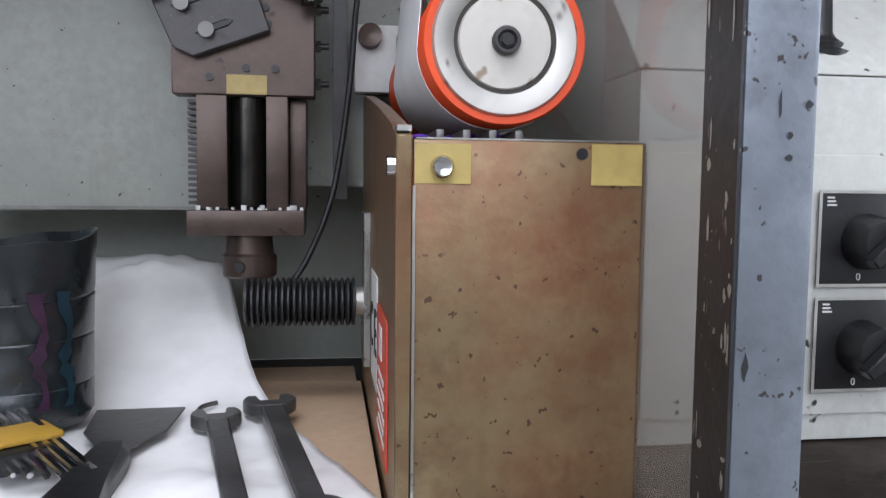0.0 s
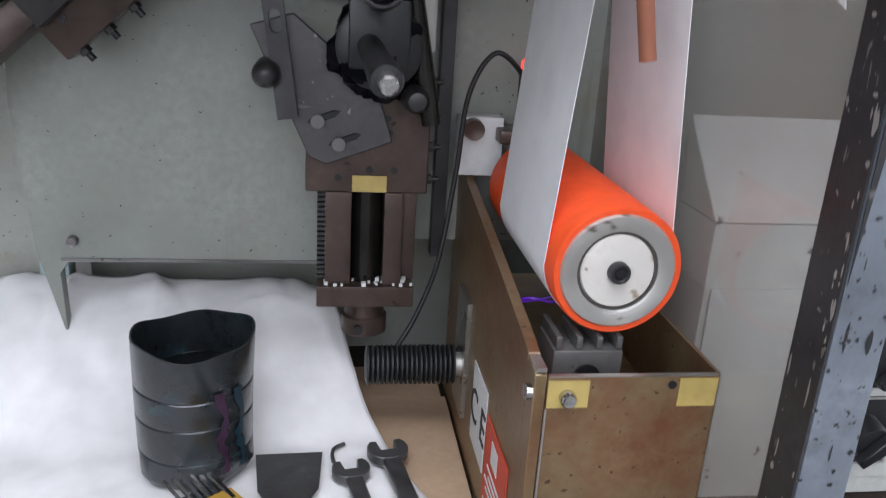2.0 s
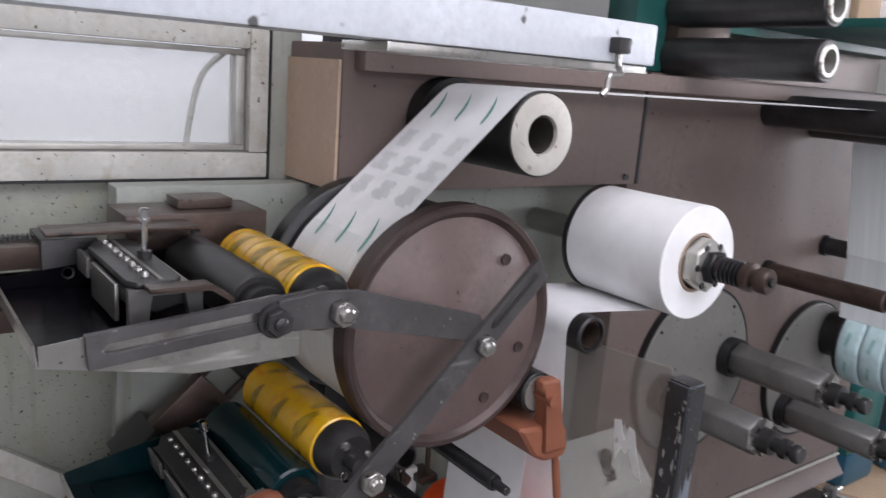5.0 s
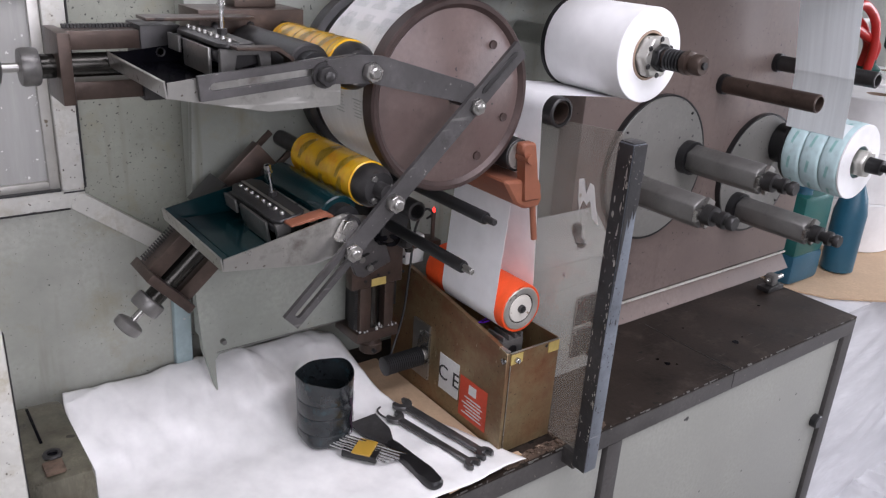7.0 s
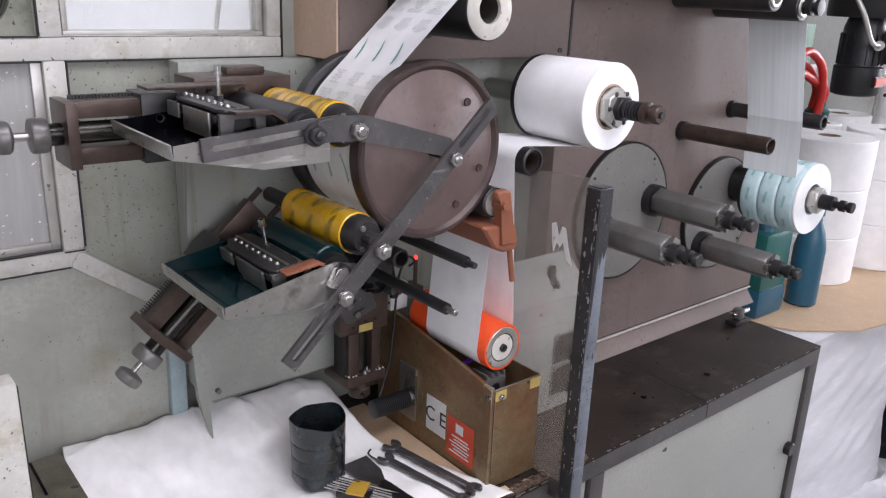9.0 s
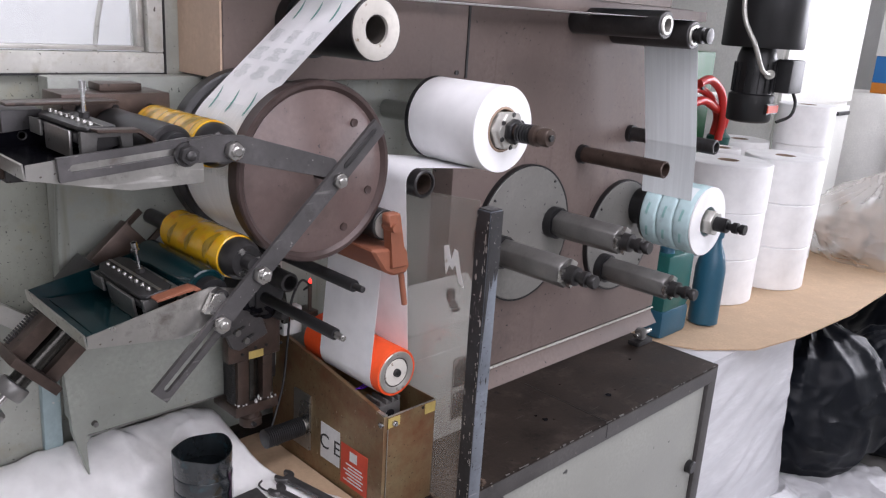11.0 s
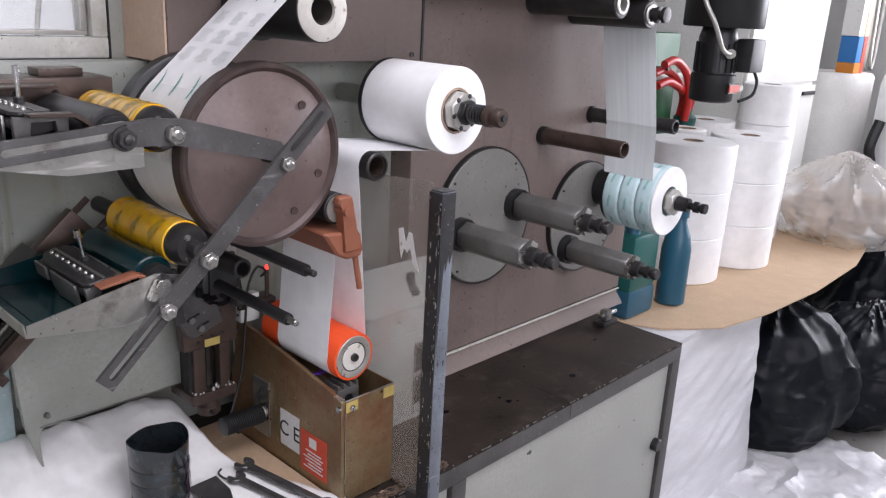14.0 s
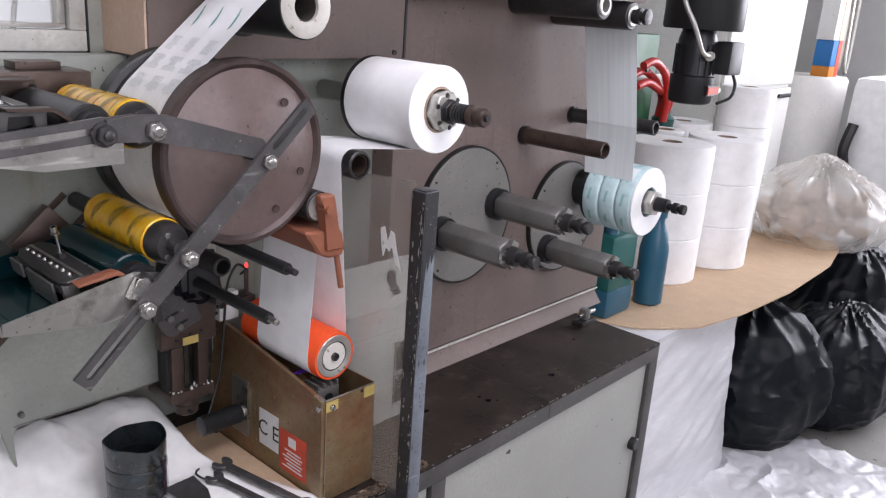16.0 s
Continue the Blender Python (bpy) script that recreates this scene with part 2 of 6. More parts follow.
M["clear_bag"] = glass_mat("cloudy_clear_film", (0.78, 0.75, 0.71), 0.2, 0.37)
M["mandrel"] = paint("worn_mandrel_steel", (0.2, 0.195, 0.185), 0.4, metal=0.5, vary=0.2, scale=14, spots=0.35, spot_rgb=(0.06, 0.055, 0.05), spot_scale=70)
M["pale_teal"] = paint("pale_teal_chipped_paint", (0.36, 0.46, 0.47), 0.45, vary=0.15, scale=12, spots=0.4, spot_rgb=(0.5, 0.5, 0.47), spot_scale=60)
M["speckled"] = paint("ink_specked_enamel", (0.32, 0.33, 0.28), 0.42, vary=0.12, scale=7, spots=0.55, spot_rgb=(0.05, 0.05, 0.045), spot_scale=210, drips=0.6, drip_rgb=(0.16, 0.15, 0.11), stain=0.4, stain_rgb=(0.27, 0.26, 0.19))
M["oily_panel"] = paint("oil_soaked_enamel", (0.3, 0.31, 0.25), 0.4, vary=0.25, scale=9, spots=0.55, spot_rgb=(0.05, 0.05, 0.035), spot_scale=90, stain=0.8, stain_rgb=(0.12, 0.12, 0.075), drips=1.0, drip_rgb=(0.06, 0.06, 0.04))
M["deep_hole"] = paint("dark_duct", (0.006, 0.007, 0.005), 0.9, spec=0.1)
M["ink_plum"] = paint("dried_plum_ink", (0.045, 0.014, 0.042), 0.35, vary=0.4, scale=40)
M["bottle_blue"] = paint("dried_blue_ink", (0.012, 0.04, 0.06), 0.35, vary=0.4, scale=40)
M["tin"] = paint("olive_oily_tin", (0.12, 0.112, 0.082), 0.4, metal=0.2, vary=0.4, scale=10, streak=(3, 3, 0.6), spots=0.5, spot_rgb=(0.03, 0.027, 0.018), spot_scale=38, stain=0.6, stain_rgb=(0.06, 0.05, 0.03))
M["turret"] = paint("turret_grey_enamel", (0.2, 0.195, 0.18), 0.42, vary=0.12, scale=7, spots=0.3, spot_scale=90)
M["soft_teal"] = paint("soft_teal_print", (0.3, 0.56, 0.54), 0.6, vary=0.2, scale=60)
M["far_paper"] = paint("printed_paper_in_motion", (0.84, 0.89, 0.9), 0.55, vary=0.07, scale=1.0, streak=(1.0, 90.0, 2.0), bump=0.02)
M["drum_paper"] = paint("damp_printed_paper", (0.86, 0.88, 0.88), 0.5, vary=0.07, scale=1.0, streak=(1.0, 70.0, 1.0), bump=0.02, stain=0.2, stain_rgb=(0.62, 0.66, 0.66))
M["acrylic"] = glass_mat("scratched_acrylic", (0.28, 0.255, 0.225), 0.08, 0.42)
M["pane"] = glass_mat("dusty_acrylic_pane", (0.55, 0.56, 0.53), 0.06, 0.35)
# Vertical streaks in the colour stand for light reflected on the pane.
M["lit_pane"] = paint("acrylic_pane_painted_sheen", (0.42, 0.42, 0.4), 0.16, vary=0.1, scale=4, streak=(9.0, 9.0, 0.8), bump=0.12, fine=14, spots=0.4, spot_rgb=(0.75, 0.75, 0.73), spot_scale=120)
# Emits though it is no lamp: added backdrop for the brightness behind the pane.
M["glow"] = paint("glowing_backdrop", (0.9, 0.93, 0.97), 0.5, vary=0.0, emit=0.66, bump=0.0)
M["red_led"] = paint("red_indicator", (0.9, 0.03, 0.02), 0.4, vary=0.0, emit=3.0, bump=0.0)

# ---- mesh helpers ----
ORG = {}


def thing(name, at, label, category, group="", kind=""):
    ob = new(name)
    ob.location = at
    ob.empty_display_size = 0.02
    ORG[ob.name] = Vector(at)
    return tagged(ob, label, category, group, kind)


def part(name, bm, mat, parent, label="", m=None, smooth=True):
    """One mesh object under a thing or a part; the geometry is given in world places."""
    if m is not None:
        bm.transform(m)
    o = ORG[parent.name]
    bmesh.ops.translate(bm, vec=-o, verts=bm.verts)
    me = bpy.data.meshes.new(name)
    bmesh.ops.recalc_face_normals(bm, faces=bm.faces)
    bm.to_mesh(me)
    bm.free()
    me.materials.append(M[mat])
    if smooth:
        for p in me.polygons:
            p.use_smooth = True
        me.set_sharp_from_angle(angle=radians(38))
    ob = new(name, me)
    ob.parent = parent
    ORG[ob.name] = o
    if label:
        ob["label"] = label
    return ob


def solo(name, bm, mat, label="", category="", group="", kind="", m=None, at=None):
    """A thing or a piece of the setting that is one mesh."""
    if m is not None:
        bm.transform(m)
    if at is None:
        pts = [v.co for v in bm.verts]
        at = (sum(p.x for p in pts) / len(pts), sum(p.y for p in pts) / len(pts), min(p.z for p in pts))
    o = Vector(at)
    bmesh.ops.translate(bm, vec=-o, verts=bm.verts)
    me = bpy.data.meshes.new(name)
    bmesh.ops.recalc_face_normals(bm, faces=bm.faces)
    bm.to_mesh(me)
    bm.free()
    me.materials.append(M[mat])
    for p in me.polygons:
        p.use_smooth = True
    me.set_sharp_from_angle(angle=radians(38))
    ob = new(name, me)
    ob.location = o
    ORG[ob.name] = o
    return tagged(ob, label, category, group, kind)


def B():
    return bmesh.new()


def box(x0, x1, y0, y1, z0, z1, bev=0.0, bm=None):
    t = bmesh.new()
    bmesh.ops.create_cube(t, size=1.0)
    bmesh.ops.scale(t, vec=(abs(x1 - x0), abs(y1 - y0), abs(z1 - z0)), verts=t.verts)
    bmesh.ops.translate(t, vec=((x0 + x1) / 2, (y0 + y1) / 2, (z0 + z1) / 2), verts=t.verts)
    if bev:
        bmesh.ops.bevel(t, geom=t.edges[:], offset=bev, segments=2, affect="EDGES", profile=0.6)
    return join(bm, t)


def join(bm, t):
    if bm is None:
        return t
    me = bpy.data.meshes.new("tmp")
    t.to_mesh(me)
    t.free()
    bm.from_mesh(me)
    bpy.data.meshes.remove(me)
    return bm


def lathe(profile, at, axis="y", seg=48, bm=None, closed=False):
    """Turns a profile of (along, radius) round an axis through at."""
    t = bmesh.new()
    rings = []
    for a, r in profile:
        ring = []
        for i in range(seg):
            w = 2 * math.pi * i / seg
            c, s = r * math.cos(w), r * math.sin(w)
            p = {"y": (c, a, s), "z": (c, s, a), "x": (a, c, s)}[axis]
            ring.append(t.verts.new((p[0] + at[0], p[1] + at[1], p[2] + at[2])))
        rings.append(ring)
    pairs = list(zip(rings, rings[1:])) + ([(rings[-1], rings[0])] if closed else [])
    for a, b in pairs:
        for i in range(seg):
            t.faces.new((a[i], a[(i + 1) % seg], b[(i + 1) % seg], b[i]))
    if not closed:
        for ring in (rings[0], rings[-1]):
            t.faces.new(ring)
    return join(bm, t)


def rod(p, q, r, seg=20, bm=None, bev=0.0):
    """A round bar from p to q."""
    p, q = Vector(p), Vector(q)
    d = q - p
    h = d.length
    prof = [(0, max(r - bev, 1e-4)), (bev, r), (h - bev, r), (h, max(r - bev, 1e-4))] if bev else [(0, r), (h, r)]
    t = lathe(prof, (0, 0, 0), "z", seg)
    t.transform(Matrix.Translation(p) @ d.to_track_quat("Z", "Y").to_matrix().to_4x4())
    return join(bm, t)


def tube_y(x, z, r, ri, y0, y1, seg=40, bm=None, bev=0.002):
    return lathe([(y0, ri), (y0, r - bev), (y0 + bev, r), (y1 - bev, r), (y1, r - bev), (y1, ri)], (x, 0, z), "y", seg, bm, True)


def prism(pts, y0, y1, bev=0.0, bm=None):
    """A plate: an outline in x, z with a thickness along y."""
    t = bmesh.new()
    a = [t.verts.new((x, y0, z)) for x, z in pts]
    b = [t.verts.new((x, y1, z)) for x, z in pts]
    n = len(pts)
    t.faces.new(a)
    t.faces.new(b[::-1])
    for i in range(n):
        t.faces.new((a[i], b[i], b[(i + 1) % n], a[(i + 1) % n]))
    if bev:
        bmesh.ops.bevel(t, geom=t.edges[:], offset=bev, segments=1, affect="EDGES")
    return join(bm, t)


def slotted_bar(p, q, w, y0, y1, s0=None, s1=None, sw=0.009, bm=None):
    """A flat bar from p to q (x, z) of width w, with a slot between s0 and s1 along it (metres from p)."""
    p, q = Vector((p[0], p[1])), Vector((q[0], q[1]))
    d = (q - p)
    L = d.length
    ang = math.atan2(d.y, d.x)
    t = bmesh.new()
    h = w / 2
    c = 0.004
    if s0 is None:
        prism([(0, -h + c), (c, -h), (L - c, -h), (L, -h + c), (L, h - c), (L - c, h), (c, h), (0, h - c)], y0, y1, 0.0008, t)
    else:
        k = sw / 2
        for pts in ([(0, -h), (s0, -h), (s0, h), (0, h)], [(s1, -h), (L, -h), (L, h), (s1, h)],
                    [(s0, -h), (s1, -h), (s1, -k), (s0, -k)], [(s0, k), (s1, k), (s1, h), (s0, h)]):
            prism(pts, y0, y1, 0.0, t)
        for sx, sg in ((s0, 1), (s1, -1)):
            for v in (1, -1):
                arc = [(sx + sg * k * (1 - math.cos(a)), v * k * math.sin(a)) for a in (0, 0.5, 1.0, 1.57)]
                prism([(sx, v * k)] + arc, y0, y1, 0.0, t)
        bmesh.ops.remove_doubles(t, verts=t.verts, dist=1e-5)
    t.transform(Matrix.Translation((p.x, 0, p.y)) @ Matrix.Rotation(-ang, 4, "Y"))
    return join(bm, t)


def hexnut(x, y, z, r, depth, hole=0.0, bm=None, turn=0.3):
    """A hexagon along y with rounded corners, and the bolt end in it."""
    t = bmesh.new()
    pts = [(x + r * math.cos(turn + i * math.pi / 3), z + r * math.sin(turn + i * math.pi / 3)) for i in range(6)]
    prism(pts, y, y + depth, r * 0.08, t)
    if hole:
        lathe([(y - depth * 0.45, hole * 0.7), (y - depth * 0.3, hole), (y + 0.001, hole)], (x, 0, z), "y", 16, t)
    return join(bm, t)


def arc(cx, cz, r, a0, a1, n=18):
    return [(cx + r * math.cos(radians(a0 + (a1 - a0) * i / n)), cz + r * math.sin(radians(a0 + (a1 - a0) * i / n))) for i in range(n + 1)]


def ribbon(path, y0, y1, th=0.0004, bm=None):
    """A band of paper that follows a path in x, z."""
    t = bmesh.new()
    rows = []
    n = len(path)
    for i, (x, z) in enumerate(path):
        a, b = path[max(i - 1, 0)], path[min(i + 1, n - 1)]
        dx, dz = b[0] - a[0], b[1] - a[1]
        L = math.hypot(dx, dz) or 1
        nx, nz = -dz / L * th / 2, dx / L * th / 2
        rows.append([t.verts.new(c) for c in ((x + nx, y0, z + nz), (x + nx, y1, z + nz), (x - nx, y1, z - nz), (x - nx, y0, z - nz))])
    for a, b in zip(rows, rows[1:]):
        for i in range(4):
            t.faces.new((a[i], a[(i + 1) % 4], b[(i + 1) % 4], b[i]))
    t.faces.new(rows[0])
    t.faces.new(rows[-1][::-1])
    return join(bm, t)


def cable(pts, r, seg=10, bm=None):
    """A bent round cable through points."""
    pts = [Vector(p) for p in pts]
    fine = []
    for i in range(len(pts) - 1):
        p0, p1, p2, p3 = pts[max(i - 1, 0)], pts[i], pts[i + 1], pts[min(i + 2, len(pts) - 1)]
        for k in range(8):
            u = k / 8
            fine.append(0.5 * ((2 * p1) + (p2 - p0) * u + (2 * p0 - 5 * p1 + 4 * p2 - p3) * u * u + (3 * p1 - p0 - 3 * p2 + p3) * u ** 3))
    fine.append(pts[-1])
    t = bmesh.new()
    rings = []
    for i, p in enumerate(fine):
        d = (fine[min(i + 1, len(fine) - 1)] - fine[max(i - 1, 0)]).normalized()
        u = d.orthogonal().normalized() if not rings else (u - d * u.dot(d)).normalized()
        v = d.cross(u)
        rings.append([t.verts.new(p + r * (math.cos(2 * math.pi * k / seg) * u + math.sin(2 * math.pi * k / seg) * v)) for k in range(seg)])
    for a, b in zip(rings, rings[1:]):
        for k in range(seg):
            t.faces.new((a[k], a[(k + 1) % seg], b[(k + 1) % seg], b[k]))
    t.faces.new(rings[0][::-1])
    t.faces.new(rings[-1])
    return join(bm, t)


def lump(at, size, seed, rough=0.3, freq=4.0, sub=4, flat=True):
    """A sagging bag: a ball pushed in and out by noise, flat below."""
    t = bmesh.new()
    bmesh.ops.create_icosphere(t, subdivisions=sub, radius=1.0)
    for v in t.verts:
        p = v.co.copy()
        k = 1 + rough * noise.noise(p * freq * 0.4 + Vector((seed, 0, 0))) + rough * 0.45 * noise.ridged_multi_fractal(p * freq * 0.6 + Vector((0, seed, 0)), 1.0, 2.0, 4, 1.0, 2.0) * 0.4
        v.co = Vector((p.x * size[0] * k, p.y * size[1] * k, p.z * size[2] * k))
        v.co *= 1 + 0.05 * rough / 0.22 * abs(noise.noise(Vector((p.x * 5 + seed, p.y * 5, p.z * 2.2)))) - 0.02 * abs(noise.noise(Vector((p.x * 11, p.y * 11 + seed, p.z * 5))))
        if flat and v.co.z < -size[2] * 0.8:
            v.co.z = -size[2] * 0.8
    lo = min(v.co.z for v in t.verts)
    bmesh.ops.translate(t, vec=(at[0], at[1], at[2] - lo), verts=t.verts)
    return t


# ---- structure ----
solo("floor", box(-4, 6, -3.2, 5, -0.1, 0.0), "floor", "grey worn concrete workshop floor", "floor", kind="structure")
solo("ceiling", box(-4, 6, -3.2, 5, 3.5, 3.6), "room", "pale plaster workshop ceiling", "ceiling", kind="structure")
solo("wall_north", box(-4, 6, 4.0, 4.1, 0, 3.5), "room", "pale plaster workshop wall", "wall", kind="structure")
solo("wall_south", box(-4, 6, -3.1, -3.0, 0, 3.5), "room", "pale plaster workshop wall", "wall", kind="structure")
solo("wall_west", box(-3.2, -3.1, -3.2, 4.1, 0, 3.5), "room", "pale plaster workshop wall", "wall", kind="structure")
solo("wall_east", box(5.4, 5.5, -3.2, 4.1, 0, 3.5), "room", "pale plaster workshop wall", "wall", kind="structure")

TOP = 0.828      # bench top
FRONT = 0.318    # bench front edge
DX, DZ, DR = -0.082, 1.435, 0.131   # impression drum
# ---- machine housing ----
housing = thing("machine_housing", (0.3, 0.8, 0.0), "grey-green and brown enamelled steel housing of a label press", "machine housing", kind="structure")
bm = box(0.42, 1.31, 0.62, 1.3, 0.8675, 1.72, 0.004)
part("right_panel", bm, "panel", housing, "brown-grey enamelled steel panel")
part("upper_panel", box(-0.115, 0.416, 0.60, 1.3, 1.545, 1.72, 0.004), "panel", housing, "brown-grey enamelled steel panel")
part("panel_seam", box(0.4152, 0.4206, 0.5985, 0.64, 1.546, 1.719), "rubber", housing, "dark panel seam")
part("side_cheek", box(-0.119, -0.1155, 0.602, 0.738, 1.548, 1.70), "tan", housing, "tan enamelled side face")
part("plinth", prism([(0.588, TOP), (0.592, TOP + 0.004), (0.612, 0.858), (0.612, 0.8625), (1.3, 0.8625), (1.3, TOP)], 0.42, 1.29, 0.0, None), "panel", housing, "brown sloping foot of the panel", Matrix(((0, 1, 0, 0), (1, 0, 0, 0), (0, 0, 1, 0), (0, 0, 0, 1))))
part("ledge_strip", box(0.42, 1.305, 0.6135, 0.6195, 0.863, 0.8668, 0.0008), "frame", housing, "pale worn ledge strip")
part("recess_panel", box(-0.345, 0.42, 0.68, 0.72, 1.0, 1.545, 0.003), "cream_front", housing, "grey-green enamelled panel with oil specks")
part("lower_recess", box(-0.345, 0.42, 0.80, 0.82, TOP, 1.0), "cream_front", housing)
flap = prism([(-0.36, 1.12), (-0.351, 0.99), (-0.3285, 0.894), (-0.333, 0.968), (-0.325, 0.98), (-0.115, 0.98), (-0.06, 0.978), (-0.06, 1.46), (-0.345, 1.46), (-0.352, 1.3)], 0.665, 0.678, 0.001)
part("drip_flap", flap, "cream_front", housing, "grey sheet-metal flap with a pointed corner")
part("flap_edge", box(-0.33, -0.062, 0.6635, 0.6648, 0.9805, 0.983), "mandrel", housing, "bare worn lower edge")
part("flap_screw", lathe([(0.658, 0.003), (0.6575, 0.0045), (0.665, 0.005)], (-0.318, 0, 1.0), "y", 14), "mandrel", housing, "small screw")
for pz in (1.545, 1.72):
    for px in (-0.09, 0.39):
        part("panel_screw", lathe([(0.597, 0.003), (0.5965, 0.0048), (0.6, 0.005)], (px, 0, pz - 0.012 if pz > 1.6 else pz + 0.012), "y", 14), "dark_steel", housing)

# window wall: frames, panes and panels
YW = 0.74
wall = thing("window_wall", (-0.6, YW, 0.0), "grey-white painted door wall with acrylic panes and chipped frames", "machine door", kind="structure")
part("speckled_panel", prism([(-0.487, 1.545), (-0.487, 1.24), (-0.375, 1.155), (-0.357, 1.11), (-0.357, 1.0), (-0.1, 1.0), (-0.1, 1.545)], YW + 0.004, YW + 0.03), "speckled", wall, "grey-green panel with ink specks")
part("lower_panel", prism([(-1.1, 1.24), (-0.5, 1.245), (-0.38, 1.155), (-0.362, 1.11), (-0.362, 0.6), (-1.1, 0.6)], YW + 0.006, YW + 0.03), "cream", wall, "glossy grey-green lower panel")
for n_, x0, x1, z0, z1 in (("bar", -1.1, -0.145, 1.545, 1.577), ("post", -0.517, -0.487, 1.265, 1.545), ("post", -0.517, -0.487, 1.577, 1.75),
                          ("post", -0.17, -0.145, 1.577, 1.75), ("bar", -1.1, -0.487, 1.238, 1.265), ("bar", -0.487, -0.17, 1.705, 1.75)):
    part("frame_" + n_, box(x0, x1, YW - 0.006, YW + 0.03, z0, z1, 0.003), "frame", wall, "chipped grey-white painted frame bar")
part("green_post", box(-0.143, -0.1, YW - 0.004, YW + 0.03, 1.51, 1.75, 0.002), "cream", wall, "grey-green painted post")
for a, b in (((-0.503, 1.251), (-0.375, 1.155)), ((-0.375, 1.155), (-0.357, 1.11)), ((-0.357, 1.11), (-0.362, 0.80))):
    part("diagonal_bar", slotted_bar(a, b, 0.028, YW - 0.008, YW + 0.012), "pale_teal" if b[1] < 1.0 else "frame", wall, "slanting grey-white frame bar")
# inner window frame and pane
for x0, x1, z0, z1 in ((-0.484, -0.173, 1.579, 1.586), (-0.484, -0.173, 1.697, 1.704), (-0.484, -0.476, 1.586, 1.697), (-0.184, -0.173, 1.586, 1.697)):
    part("window_frame", box(x0, x1, YW + 0.004, YW + 0.03, z0, z1, 0.0015), "alu", wall, "grey aluminium inner frame")
part("pane", box(-0.476, -0.184, YW + 0.018, YW + 0.022, 1.586, 1.697), "pane", wall, "dusty acrylic pane")
part("pane", box(-1.1, -0.517, YW + 0.012, YW + 0.016, 1.265, 1.545), "lit_pane", wall, "white-spattered acrylic pane, reflected light painted in as streaks")
for x0, x1, z0, z1 in ((-0.532, -0.518, 1.267, 1.543), (-1.1, -0.532, 1.267, 1.279)):
    part("window_frame", box(x0, x1, YW + 0.002, YW + 0.012, z0, z1, 0.0015), "alu", wall, "grey aluminium inner frame")
HX, HZ, HR = -0.60, 1.64, 0.060
t = bmesh.new()
ring_in = [t.verts.new((HX + HR * math.cos(2 * math.pi * k / 48), YW + 0.02, HZ + HR * math.sin(2 * math.pi * k / 48))) for k in range(48)]
ring_out = []
for k in range(48):
    c, q = math.cos(2 * math.pi * k / 48), math.sin(2 * math.pi * k / 48)
    f = 1 / max(abs(c), abs(q))
    ring_out.append(t.verts.new((HX + 0.083 * f * c, YW + 0.02, HZ + (0.11 if q > 0 else 0.063) * f * q)))
for k in range(48):
    t.faces.new((ring_in[k], ring_in[(k + 1) % 48], ring_out[(k + 1) % 48], ring_out[k]))
part("vent_panel", t, "oily_panel", wall, "oil-soaked panel round the duct")
part("side_panel", box(-1.1, -0.684, YW + 0.02, YW + 0.03, 1.577, 1.75), "oily_panel", wall)
part("vent_duct", lathe([(YW + 0.02, HR - 0.002), (YW + 0.02, HR), (YW + 0.2, HR), (YW + 0.2, HR - 0.002)], (HX, 0, HZ), "y", 48, None, True), "oily_panel", wall, "oily round duct")
for k in range(6):
    part("duct_rib", lathe([(YW + 0.03 + k * 0.025, HR - 0.004), (YW + 0.034 + k * 0.025, HR - 0.004), (YW + 0.034 + k * 0.025, HR - 0.0025), (YW + 0.03 + k * 0.025, HR - 0.0025)], (HX, 0, HZ), "y", 40, None, True), "dark_steel", wall)
for x0, x1, z0, z1 in ((-1.1, -0.519, 1.5425, 1.545), (-0.4868, -0.147, 1.5425, 1.545), (-0.4868, -0.4848, 1.268, 1.5425), (-0.5188, -0.5168, 1.579, 1.702), (-0.1448, -0.1425, 1.512, 1.748), (-1.1, -0.519, 1.2655, 1.2675), (-1.1, -0.51, 1.2365, 1.2382), (-0.5165, -0.4875, 1.2615, 1.2635), (-1.1, -0.519, 1.577, 1.579)):
    part("seam", box(x0, x1, YW - 0.0075, YW + 0.002, z0, z1), "rubber", wall, "dark dirty joint")
part("vent_end", lathe([(YW + 0.2, 0.002), (YW + 0.2, HR), (YW + 0.202, HR)], (HX, 0, HZ), "y", 48), "deep_hole", wall, "dark end of the duct")
# Glowing board, added so that the pane in front looks bright.
part("back_board", box(-0.535, 0.1, YW + 0.12, YW + 0.13, 1.5, 1.9), "glow", wall, "glowing white board added to brighten the pane")
part("hose", cable([(-0.225, YW + 0.08, 1.55), (-0.215, YW + 0.08, 1.62), (-0.20, YW + 0.08, 1.67), (-0.17, YW + 0.08, 1.70)], 0.004), "alu", wall, "grey hose behind the pane")

# open side door near the camera path
door = thing("side_door", (-0.66, 0.5, 0.0), "chipped white steel door frame standing open", "door", kind="structure")
part("door_edge", box(-0.70, -0.652, 0.44, 0.475, TOP + 0.0005, 1.21, 0.004), "frame", door)
part("gasket", box(-0.6518, -0.6495, 0.45, 0.458, TOP + 0.001, 1.2), "rubber", door, "dark rubber seal")
part("hinge_plate", box(-0.70, -0.672, 0.70, 0.731, TOP + 0.0005, 1.03, 0.002), "tin", door, "olive steel hinge plate")
part("plate_slot", box(-0.699, -0.69, 0.698, 0.6995, 0.90, 0.96), "black", door)

